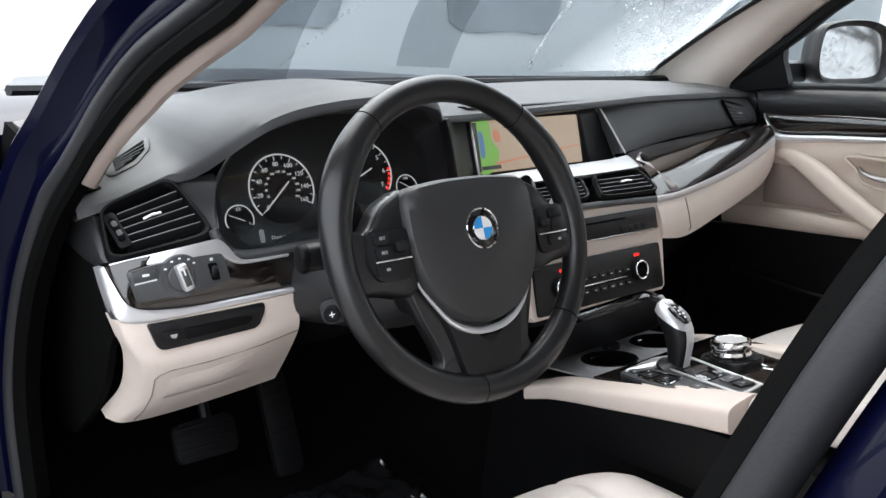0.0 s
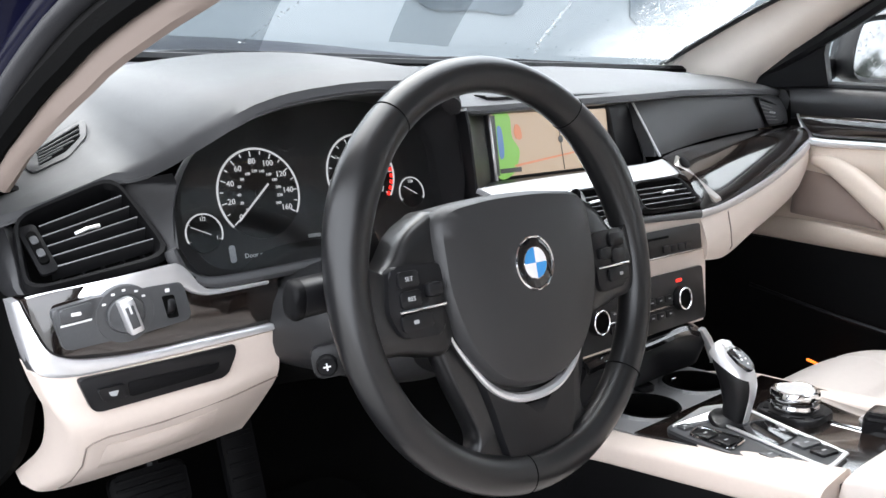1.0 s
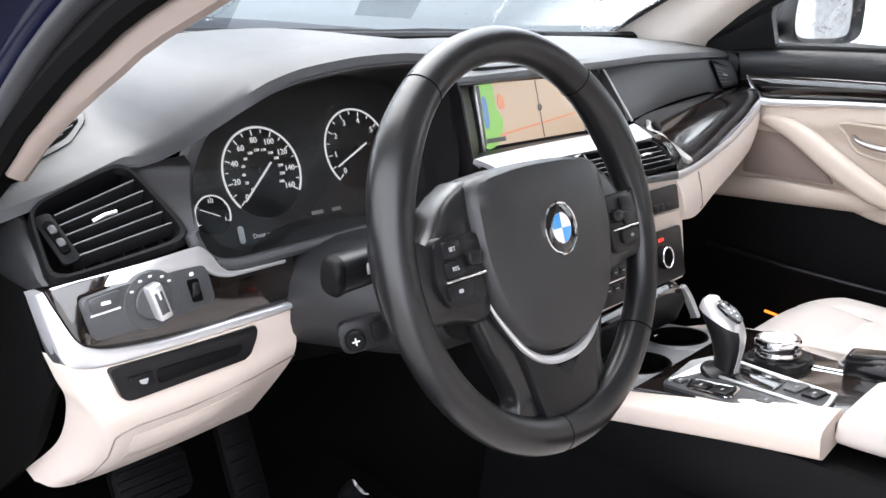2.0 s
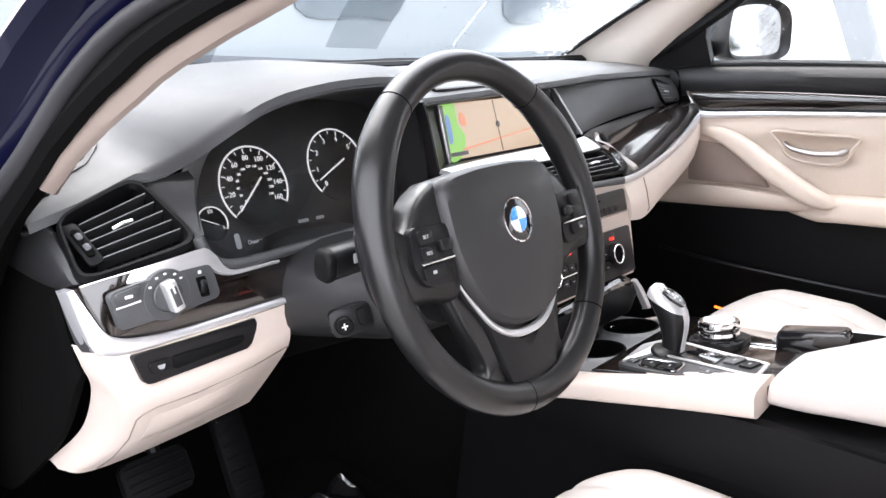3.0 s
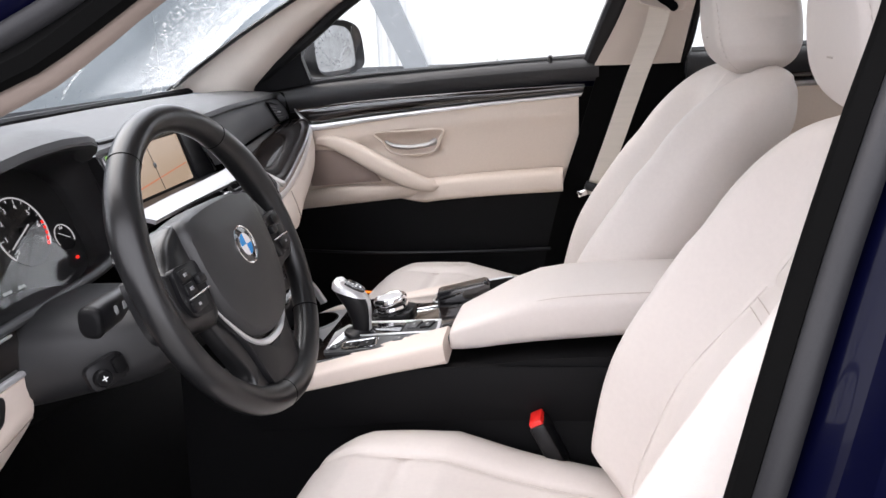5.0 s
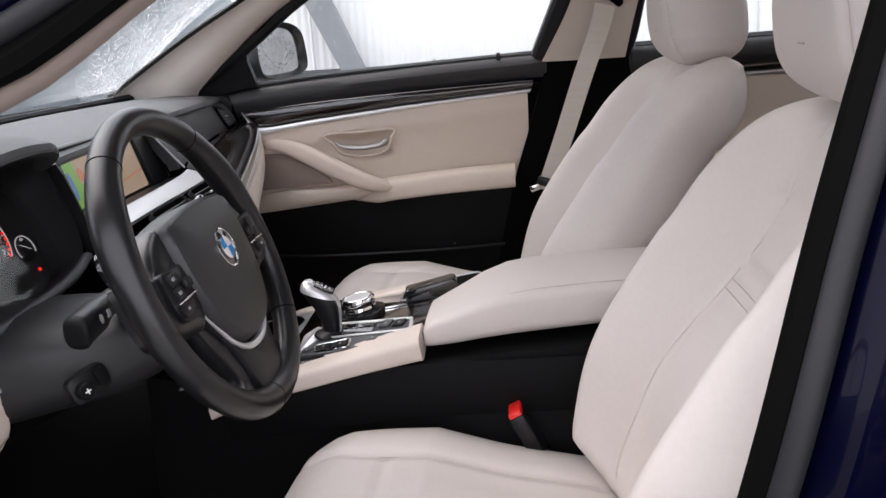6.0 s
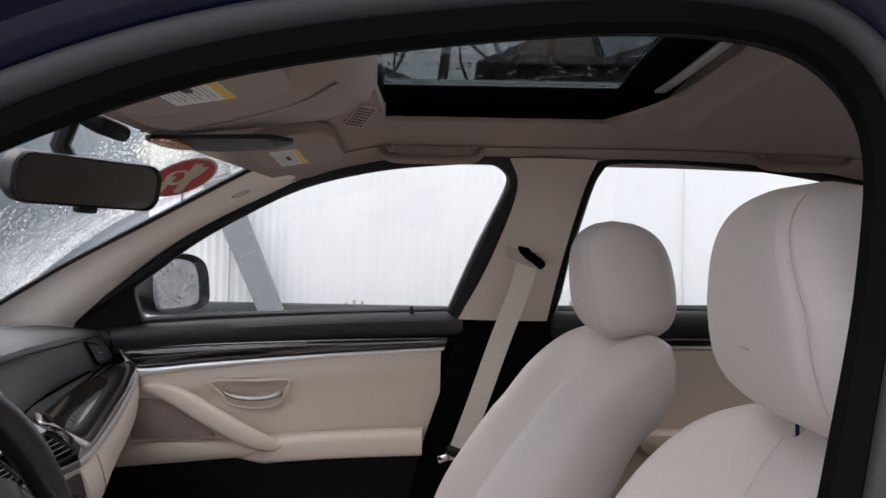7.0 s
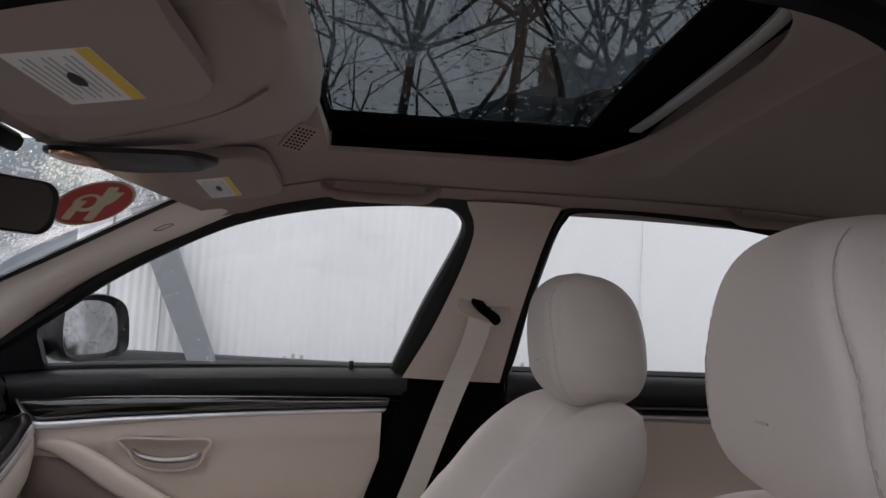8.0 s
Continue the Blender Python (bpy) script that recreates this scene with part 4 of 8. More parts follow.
def louvre_vent(name, corners, out, rows, parent_label, tab=0.45, depth=0.03, wheel=False):
    """An air vent: frame, dark recess, slats, centre tab. Corners tl, tr, br, bl."""
    tl, tr, br, bl = (Vector(c) for c in corners)
    o = Vector(out).normalized()
    t = thing(name, (tl + tr + br + bl) / 4, parent_label, "air vent", "dashboard air vents")

    def at(u, v, d=0.0):
        return tl.lerp(tr, u).lerp(bl.lerp(br, u), v) + o * d

    c = at(0.5, 0.5)
    bmf = bmesh.new()
    ringo, ringm, ringt, ringi, ringb = [], [], [], [], []
    n = 10
    uv = [(k / n, 0) for k in range(n)] + [(1, k / n) for k in range(n)] + [(1 - k / n, 1) for k in range(n)] + [(0, 1 - k / n) for k in range(n)]
    for u, v in uv:
        du, dv = (u - 0.5), (v - 0.5)
        k = 1 - 0.10 * (abs(du) * 2) ** 6 * (abs(dv) * 2) ** 6
        ringo.append(at(0.5 + du * 1.04 * k, 0.5 + dv * 1.06 * k, -0.004))
        ringm.append(at(0.5 + du * 1.0 * k, 0.5 + dv * 1.0 * k, 0.003))
        ringt.append(at(0.5 + du * 0.95 * k, 0.5 + dv * 0.93 * k, 0.0025))
        ringi.append(at(0.5 + du * 0.91 * k, 0.5 + dv * 0.88 * k, -0.003))
        ringb.append(at(0.5 + du * 0.90, 0.5 + dv * 0.86, -depth))
    loft([ringo, ringm, ringt, ringi, ringb], False, bmf)
    part("frame", bmf, HARD, t, "soft black vent frame")
    part("recess", sheet([[at(u, v, -depth + 0.002) for v in (0.06, 0.94)] for u in (0.04, 0.96)], o, 0.003), DEEP, t)
    for k in range(rows):
        v = 0.16 + 0.68 * (k + 0.5) / rows
        h = 0.055 if rows < 6 else 0.03
        u0 = 0.20 if wheel else 0.06
        Pq = [[at(u, v - h * 0.12, -0.004), at(u, v, -0.001), at(u, v + h * 0.18, -0.003), at(u, v + h * 0.25, -0.016)] for u in np.linspace(u0, 0.95, 8)]
        sl = part("slat", sheet(Pq, (o + Vector((0, 0, 1))).normalized(), 0.0016), SLAT, t)
        # A paler tube paints the light caught along the slat's front edge.
        part("edge_highlight", tube([at(u, v, 0.0) for u in (u0, 0.5, 0.95)], 0.0007, 6), SLATEDGE, sl)
    for k in range(5):
        u = 0.28 + 0.6 * k / 4
        Pq = [[at(u, vv, -0.018), at(u, vv, -0.026)] for vv in (0.14, 0.86)]
        part("vane", sheet(Pq, (1, 0, 0), 0.0015), SATIN, t)
    if tab:
        p, q = at(tab - 0.09 + 0.08, 0.48, 0.0025), at(tab + 0.19, 0.48, 0.0025)
        part("tab", tube([p, p.lerp(q, 0.5) + o * 0.002, q], 0.0022, 8, flat=0.8), SATINALU, t, "bright metal tab")
    if wheel:
        m = basis(at(0.145, 0.50, -0.002), at(0.2, 0.5) - at(0.1, 0.5), at(0.14, 0.2) - at(0.14, 0.8))
        part("wheel_plate", prism(roundpoly(0.015, 0.052, 0.004), m, 0.003, 0.001), HARD, t)
        part("thumb_wheel", prism(roundpoly(0.008, 0.034, 0.003), m @ pose(0, 0, 0.003), 0.003, 0.0012), DEEP, t)
        for yy in (-0.007, 0.007):
            part("wheel_rib", prism(roundpoly(0.006, 0.008, 0.002), m @ pose(0, yy, 0.006), 0.0012, 0.0005), ALUGREY, t)
    return t


louvre_vent("air_vent", ((-0.687, 0.287, 0.846), (-0.598, 0.295, 0.875), (-0.577, 0.213, 0.820), (-0.697, 0.227, 0.799)), (-0.17, -0.576, 0.8), 5, "black trapezoid air vent at the driver's end of the dashboard", wheel=True)
louvre_vent("air_vent", ((-0.125, 0.174, 0.843), (0.010, 0.176, 0.844), (-0.012, 0.132, 0.822), (-0.140, 0.130, 0.821)), (0, -0.6, 1), 4, "black central air vent below the screen")
louvre_vent("air_vent", ((0.040, 0.178, 0.844), (0.158, 0.182, 0.844), (0.158, 0.133, 0.818), (0.012, 0.131, 0.820)), (0, -0.6, 1), 4, "black central air vent below the screen")
louvre_vent("air_vent", ((0.556, 0.300, 0.938), (0.688, 0.318, 0.914), (0.683, 0.300, 0.884), (0.598, 0.288, 0.884)), (-0.25, -1, 0.2), 5, "small black air vent at the passenger's end of the dashboard", tab=0.4)
# demister vent by the driver's pillar
dv = thing("demister_vent", (-0.615, 0.38, 0.88), "grey slatted demister vent beside the windscreen pillar", "air vent", "dashboard air vents")
DN = (-0.30, -0.35, 1)
DOUT = [(-0.640, 0.388, 0.875), (-0.585, 0.406, 0.898), (-0.581, 0.402, 0.898), (-0.590, 0.377, 0.886), (-0.614, 0.356, 0.873), (-0.650, 0.350, 0.859), (-0.651, 0.368, 0.866)]
DINN = [(-0.635, 0.382, 0.874), (-0.589, 0.400, 0.895), (-0.596, 0.378, 0.885), (-0.614, 0.364, 0.875), (-0.640, 0.357, 0.864)]
part("frame", plate3(DOUT, DN, 0.012, 0.003, 0.006, 0.000), SOFT, dv, "soft grey-black vent frame")
part("recess", plate3(DINN, DN, 0.001, 0.0, 0.003, 0.0115), DEEP, dv)
for k in range(6):
    u = (k + 0.5) / 6
    a = Vector(DINN[0]).lerp(Vector(DINN[4]), u)
    b = Vector(DINN[1]).lerp(Vector(DINN[2]), u * 2) if u < 0.5 else Vector(DINN[2]).lerp(Vector(DINN[4]), (u - 0.5) * 1.7)
    b.z = a.z + (b.z - a.z)
    up = Vector(DN).normalized() * 0.0130
    part("slat", tube([a + up, b + up], 0.0011, 6), SLAT, dv)

# driver's side trim: veneer band, aluminium strip, oyster knee panel
part("veneer", ribbon([(-0.701, 0.233, 0.792), (-0.692, 0.222, 0.797), (-0.655, 0.210, 0.805), (-0.60, 0.206, 0.808), (-0.568, 0.205, 0.804), (-0.54, 0.205, 0.789), (-0.475, 0.205, 0.789)],
                      [(-0.697, 0.222, 0.768), (-0.686, 0.208, 0.750), (-0.655, 0.206, 0.741), (-0.60, 0.204, 0.737), (-0.568, 0.204, 0.737), (-0.54, 0.204, 0.738), (-0.475, 0.204, 0.739)], (0, -1, 0.1), 0.02, 0.001, edge=0.001), WOOD, dash, "dark glossy wood veneer")
part("top_strip", ribbon([(-0.697, 0.228, 0.797), (-0.637, 0.206, 0.810), (-0.588, 0.203, 0.816), (-0.577, 0.203, 0.815), (-0.566, 0.203, 0.805), (-0.556, 0.203, 0.792), (-0.540, 0.202, 0.786), (-0.487, 0.202, 0.786)],
                         [(-0.695, 0.224, 0.794), (-0.640, 0.203, 0.796), (-0.590, 0.201, 0.797), (-0.577, 0.201, 0.796), (-0.566, 0.201, 0.789), (-0.556, 0.201, 0.785), (-0.540, 0.201, 0.783), (-0.487, 0.201, 0.784)], (0, -1, 0.9), 0.008, 0.0, nu=40, edge=0.0005), SATINALU, dash, "bright pearl strip over the veneer")
part("aluminium_strip", ribbon([(-0.701, 0.231, 0.793), (-0.696, 0.216, 0.774), (-0.689, 0.206, 0.757), (-0.678, 0.203, 0.748), (-0.655, 0.201, 0.742), (-0.61, 0.200, 0.739), (-0.54, 0.200, 0.740), (-0.476, 0.200, 0.741)],
                               [(-0.706, 0.236, 0.790), (-0.704, 0.222, 0.765), (-0.700, 0.211, 0.744), (-0.692, 0.205, 0.734), (-0.668, 0.200, 0.730), (-0.614, 0.198, 0.731), (-0.54, 0.198, 0.733), (-0.476, 0.198, 0.735)], (0, -1, 0.15), 0.02, 0.001, nu=48, edge=0.0008), SATINALU, dash, "flat brushed aluminium strip")
part("strip_edge", ribbon([(-0.7065, 0.238, 0.790), (-0.7045, 0.224, 0.765), (-0.7005, 0.213, 0.744), (-0.694, 0.207, 0.735)], [(-0.700, 0.272, 0.782), (-0.700, 0.258, 0.758), (-0.699, 0.246, 0.738), (-0.697, 0.236, 0.728)], (-1, -0.6, 0), 0.008, 0.0), ALUGREY, dash)
kt = spline([(-0.697, 0.234, 0.728), (-0.690, 0.207, 0.732), (-0.640, 0.199, 0.729), (-0.55, 0.198, 0.731), (-0.477, 0.201, 0.733)], 24)
k1 = spline([(-0.690, 0.231, 0.704), (-0.681, 0.207, 0.702), (-0.635, 0.199, 0.699), (-0.55, 0.198, 0.701), (-0.472, 0.203, 0.706)], 24)
k2 = spline([(-0.678, 0.240, 0.672), (-0.667, 0.213, 0.666), (-0.632, 0.204, 0.664), (-0.55, 0.202, 0.669), (-0.469, 0.210, 0.678)], 24)
k3 = spline([(-0.669, 0.285, 0.610), (-0.658, 0.258, 0.606), (-0.63, 0.247, 0.606), (-0.54, 0.243, 0.614), (-0.463, 0.250, 0.628)], 24)
k4 = spline([(-0.676, 0.350, 0.550), (-0.664, 0.322, 0.552), (-0.62, 0.314, 0.553), (-0.54, 0.306, 0.561), (-0.457, 0.299, 0.572)], 24)
P = [spline(q, 32) for q in zip(kt, k1, k2, k3, k4)]
part("knee_panel", sheet(P, (0, -1, -0.2), 0.02), DASHHIDE, dash, "oyster leatherette knee panel")
part("panel_groove", tube([P[i][j] + V(0, -0.0006, -0.0002) for i, j in ((24, 16), (20, 16), (15, 16), (11, 16), (9, 17), (8, 18), (8, 22), (8, 27), (8, 31))], 0.0008, 6), SEAM, dash, "thin shadow gap of the glovebox lid")
part("pull_lip", sheet([[P[i][j] + V(0, -0.0005 - 0.005 * math.sin(math.pi * (j - 18) / 5) * math.sin(math.pi * (i - 11) / 8), 0) for j in (18, 19, 20, 21, 22, 23)] for i in range(11, 20)], (0, -1, 0), 0.002), DASHHIDE, dash, "raised oyster pull lip", 60)
part("dash_end", ribbon([(-0.690, 0.50, 0.880), (-0.692, 0.40, 0.866), (-0.694, 0.32, 0.848), (-0.698, 0.262, 0.826), (-0.702, 0.228, 0.800)], [(-0.706, 0.50, 0.800), (-0.706, 0.42, 0.792), (-0.705, 0.35, 0.788), (-0.704, 0.30, 0.785), (-0.702, 0.262, 0.785)], (-1, -0.4, 0.4), 0.01, 0.004), ENDPAD, dash, "soft black end of the dashboard")
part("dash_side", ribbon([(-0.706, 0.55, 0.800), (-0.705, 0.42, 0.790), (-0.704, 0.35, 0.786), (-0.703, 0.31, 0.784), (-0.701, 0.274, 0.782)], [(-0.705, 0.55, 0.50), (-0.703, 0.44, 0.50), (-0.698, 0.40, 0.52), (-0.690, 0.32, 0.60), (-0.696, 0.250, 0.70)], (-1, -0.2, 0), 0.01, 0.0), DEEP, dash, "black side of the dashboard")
slot = thing("coin_tray", (-0.6, 0.20, 0.71), "black coin tray with a small button in the knee panel", "tray")
part("bezel", plate3([(-0.669, 0.199, 0.7285), (-0.523, 0.199, 0.7295), (-0.524, 0.198, 0.718), (-0.533, 0.197, 0.699), (-0.651, 0.197, 0.695), (-0.658, 0.197, 0.698)], (0, -1, 0.05), 0.006, 0.0015, 0.005, -0.003), SATIN, slot)
part("lid", plate3([(-0.627, 0.196, 0.717), (-0.540, 0.196, 0.716), (-0.545, 0.196, 0.707), (-0.626, 0.196, 0.703)], (0, -1, 0.05), 0.002, 0.0008, 0.003, 0.0005), HARD, slot)
bt = part("button", plate3([(-0.654, 0.196, 0.717), (-0.631, 0.196, 0.717), (-0.629, 0.196, 0.704), (-0.649, 0.196, 0.705)], (0, -1, 0.05), 0.003, 0.001, 0.002, 0.0008), SATIN, slot)
part("symbol", plate3([(-0.645, 0.196, 0.713), (-0.636, 0.196, 0.713), (-0.638, 0.196, 0.708), (-0.643, 0.196, 0.709)], (0, -1, 0.05), 0.0004, 0, 0.001, 0.004), GREYP, bt)

# light switch block
ls = thing("light_switch", (-0.626, 0.20, 0.775), "grey headlamp switch with a bright rotary knob on the veneer", "switch")
LN = (0, -1, 0.1)
part("plate", plate3([(-0.687, 0.203, 0.792), (-0.653, 0.203, 0.797), (-0.602, 0.203, 0.799), (-0.575, 0.203, 0.799), (-0.567, 0.201, 0.764), (-0.612, 0.200, 0.759), (-0.678, 0.200, 0.756)], LN, 0.006, 0.0018, 0.006, -0.002), ALUGREY, ls)
fb = part("fog_button", plate3([(-0.681, 0.203, 0.7915), (-0.655, 0.203, 0.795), (-0.655, 0.201, 0.7825), (-0.680, 0.201, 0.7795)], LN, 0.004, 0.0012, 0.003, 0.002), ALUGREY, ls)
part("symbol", plate3([(-0.672, 0.202, 0.7885), (-0.664, 0.202, 0.7885), (-0.664, 0.202, 0.7855), (-0.672, 0.202, 0.7855)], LN, 0.0004, 0, 0.001, 0.0065), WHITE, fb)
part("bright_bar", plate3([(-0.680, 0.202, 0.7785), (-0.655, 0.202, 0.7805), (-0.655, 0.202, 0.7788), (-0.680, 0.202, 0.7768)], LN, 0.002, 0, 0, 0.003), WHITE, ls, "bright line under the fog lamp button")
DL = basis((-0.627, 0.203, 0.779), (1, 0, 0), (0, 0.1, 1))
part("dial", lathe([(0.0255, 0.0), (0.0252, 0.005), (0.0245, 0.0058), (0.0172, 0.0058), (0.0168, 0.0035), (0.0160, 0.0035), (0.0158, 0.0078), (0.0150, 0.0086), (0.001, 0.0088)], DL, 48), ALUGREY, ls, "round grey dial")
kb = part("knob", rbox(DL @ pose(0.001, 0.0, 0.0125, 0, 0, 17), (0.0125, 0.0320, 0.013), 0.0025), SATINALU, ls, "bright metal rotary grip")
part("grip_inlay", rbox(DL @ pose(0.001, 0.0, 0.0192, 0, 0, 17), (0.0070, 0.0200, 0.0008), 0.0002), ALUGREY, kb)
part("pointer", rbox(DL @ pose(0.001, 0.0, 0.0198, 0, 0, 17) @ pose(0, 0.008, 0), (0.0018, 0.009, 0.0006), 0), WHITE, kb)
for a in (148, 118, 92, 62, 40):
    part("symbol", prism(roundpoly(0.0032, 0.0020, 0.0007), DL @ pose(0.0208 * math.cos(radians(a)), 0.0208 * math.sin(radians(a)), 0.0058), 0.0003), WHITE, ls)
part("wheel_slot", plate3([(-0.595, 0.202, 0.789), (-0.584, 0.202, 0.789), (-0.580, 0.202, 0.768), (-0.590, 0.202, 0.768)], LN, 0.001, 0, 0.002, 0.0042), DEEP, ls)
part("thumb_wheel", lathe([(0.0088, -0.0033), (0.0096, -0.002), (0.0096, 0.002), (0.0088, 0.0033)], basis((-0.5873, 0.2035, 0.7785), (1, 0, -0.1), (0, 0.1, 1)) @ pose(0, 0, 0, 0, 90, 0), 24), SATIN, ls)
part("symbol", plate3([(-0.592, 0.203, 0.7955), (-0.588, 0.203, 0.7955), (-0.588, 0.203, 0.792), (-0.592, 0.203, 0.792)], LN, 0.0003, 0, 0.001, 0.0045), WHITE, ls)

# screen
SC = basis((0.006, 0.292, 0.8815), (1, 0.0, 0.012), (0, 0.29, 1))
nav = thing("display_screen", (0.0, 0.29, 0.84), "wide colour display showing a map, with bright side fins", "screen")
part("surround", prism(roundpoly(0.30, 0.100, 0.01, cx=0.01), SC @ pose(0, 0, -0.02), 0.02, 0.004), SATIN, nav, "black screen surround")
MAPB = glow("map_sand", (0.50, 0.38, 0.27), 0.24)
MAPG = glow("map_green", (0.22, 0.48, 0.10), 0.24)
MAPU = glow("map_blue", (0.12, 0.22, 0.45), 0.24)
MAPR = glow("map_red", (0.62, 0.24, 0.13), 0.24)
MAPD = glow("map_dark", (0.04, 0.04, 0.04), 0.3)
part("map", prism(roundpoly(0.242, 0.082, 0.003), SC @ pose(0.002, 0.0, 0), 0.001), MAPB, nav, "sand-coloured map picture")
part("park", prism(smoothpoly([(-0.115, 0.038), (-0.085, 0.039), (-0.082, 0.01), (-0.070, -0.01), (-0.085, -0.038), (-0.115, -0.038)], 26), SC @ pose(0.002, 0, 0.001), 0.0006), MAPG, nav, "green map area")
part("side_bar", prism(roundpoly(0.009, 0.078, 0.001), SC @ pose(-0.1135, 0, 0.0016), 0.0005), MAPD, nav)
part("lake", prism(smoothpoly([(-0.107, 0.022), (-0.099, 0.020), (-0.098, -0.012), (-0.106, -0.015)], 20), SC @ pose(0.0, 0, 0.0018), 0.0005), MAPU, nav)
part("marker", prism(smoothpoly([(-0.072, 0.026), (-0.064, 0.022), (-0.062, 0.008), (-0.070, 0.006), (-0.076, 0.014)], 20), SC @ pose(0.0, 0, 0.0018), 0.0005), MAPR, nav)
part("road", prism([(0.012, 0.04), (0.0135, 0.04), (0.020, -0.04), (0.0185, -0.04)], SC @ pose(0, 0, 0.0014), 0.0005), MAPD, nav)
part("road", prism([(-0.08, -0.030), (0.12, -0.012), (0.12, -0.010), (-0.08, -0.027)], SC @ pose(0, 0, 0.0012), 0.0004), MAPR, nav)
part("cursor", lathe([(0.005, 0), (0.005, 0.0006), (0.0001, 0.0007)], SC @ pose(0.0155, 0.002, 0.002), 16), MAPD, nav)
part("status", prism(roundpoly(0.040, 0.006, 0.001), SC @ pose(-0.088, -0.0335, 0.0018), 0.0005), MAPD, nav)
part("fin", prism([(-0.1275, 0.048), (-0.1225, 0.048), (-0.118, -0.046), (-0.124, -0.046)], SC @ pose(0, 0, -0.004), 0.012, 0.002), SILVER, nav, "bright metal fin")
part("fin", prism([(0.166, 0.050), (0.170, 0.050), (0.205, -0.044), (0.199, -0.044)], SC @ pose(0, 0, -0.006), 0.014, 0.002), SILVER, nav, "bright metal fin")
part("side_panel", ribbon([(0.128, 0.30, 0.932), (0.17, 0.296, 0.935)], [(0.146, 0.275, 0.838), (0.21, 0.272, 0.840)], (0, -1, 0.3), 0.01), SATIN, nav)
part("top_lip", ribbon([(-0.135, 0.285, 0.946), (0.02, 0.285, 0.948), (0.175, 0.288, 0.950)], [(-0.130, 0.286, 0.930), (0.02, 0.288, 0.932), (0.170, 0.292, 0.936)], (0, -1, 0.1), 0.02, 0.001), SATIN, nav, "black lip over the screen")
# hood side between dials and screen
part("dial_side", ribbon([(-0.205, 0.245, 0.935), (-0.165, 0.285, 0.935), (-0.128, 0.302, 0.933)], [(-0.205, 0.20, 0.80), (-0.17, 0.235, 0.835), (-0.125, 0.27, 0.838)], (0, -1, 0.2), 0.02, 0.0), SATIN, dash)

# bright shelf below the screen, sweeping into the passenger's trim
part("bright_shelf", ribbon([(-0.215, 0.206, 0.853), (-0.10, 0.213, 0.855), (0.0, 0.216, 0.856), (0.13, 0.223, 0.857), (0.215, 0.236, 0.860)],
                            [(-0.205, 0.174, 0.845), (-0.10, 0.178, 0.846), (0.0, 0.181, 0.846), (0.13, 0.184, 0.847), (0.215, 0.196, 0.847)], (0, -0.35, 1), 0.006, 0.001, edge=0.0005), SHELFALU, dash, "brushed aluminium strip below the screen")
part("deck", ribbon([(-0.20, 0.268, 0.840), (0.0, 0.278, 0.840), (0.20, 0.275, 0.842)], [(-0.205, 0.205, 0.846), (0.0, 0.214, 0.848), (0.205, 0.230, 0.850)], (0, -0.1, 1), 0.02, 0.0), SATIN, dash, "black deck behind the strip")
# passenger side: pad, veneer, strip, oyster panel
PADLOW = [(0.188, 0.232, 0.861), (0.26, 0.252, 0.865), (0.36, 0.266, 0.869), (0.50, 0.280, 0.876), (0.62, 0.289, 0.880), (0.700, 0.294, 0.882)]
STRIPUP = [(0.146, 0.128, 0.810), (0.232, 0.146, 0.807), (0.354, 0.172, 0.813), (0.477, 0.197, 0.825), (0.597, 0.222, 0.846), (0.684, 0.244, 0.862)]
STRIPLOW = [(0.146, 0.126, 0.799), (0.249, 0.148, 0.796), (0.359, 0.171, 0.800), (0.483, 0.196, 0.811), (0.617, 0.225, 0.831), (0.686, 0.240, 0.848)]
part("bright_edge", tube([(0.171, 0.297, 0.944), (0.180, 0.266, 0.902), (0.189, 0.236, 0.861)], 0.0017, 6), SATINALU, dash, "thin bright edge beside the screen")
part("pad_face", ribbon([(0.172, 0.300, 0.945), (0.30, 0.295, 0.948), (0.48, 0.302, 0.946), (0.62, 0.318, 0.938), (0.71, 0.33, 0.930)], [(0.19, 0.240, 0.860), (0.36, 0.272, 0.870), (0.50, 0.286, 0.877), (0.62, 0.295, 0.881), (0.71, 0.300, 0.884)], (0, -1, 0.2), 0.02, 0.004), SOFT, dash, "black soft pad over the glovebox")
part("veneer", ribbon(PADLOW, [(x + 0.0, y, z + 0.001) for x, y, z in STRIPUP], (-0.2, -1, 1.0), 0.02, 0.013, nv=14, edge=0.0005), WOOD, dash, "dark glossy wood veneer")
part("bright_swoosh", ribbon([(0.176, 0.204, 0.855), (0.178, 0.184, 0.845), (0.188, 0.160, 0.829), (0.206, 0.141, 0.813)], [(0.226, 0.232, 0.864), (0.210, 0.204, 0.853), (0.214, 0.174, 0.834), (0.232, 0.148, 0.813)], (-0.2, -1, 1), 0.008, 0.005), PEWTER, dash, "curved metal trim beside the vent")
part("trim_button", lathe([(0.0095, 0.0), (0.0095, 0.004), (0.008, 0.005), (0.001, 0.005)], basis((0.196, 0.200, 0.8575), (1, 0.1, 0), (0, 0.7, 0.7)), 24), HARD, dash, "small black round button")
part("aluminium_strip", ribbon(STRIPUP, STRIPLOW, (-0.2, -1, 0.2), 0.012, 0.001, nu=40, edge=0.0008), SATINALU, dash, "grey metal strip")
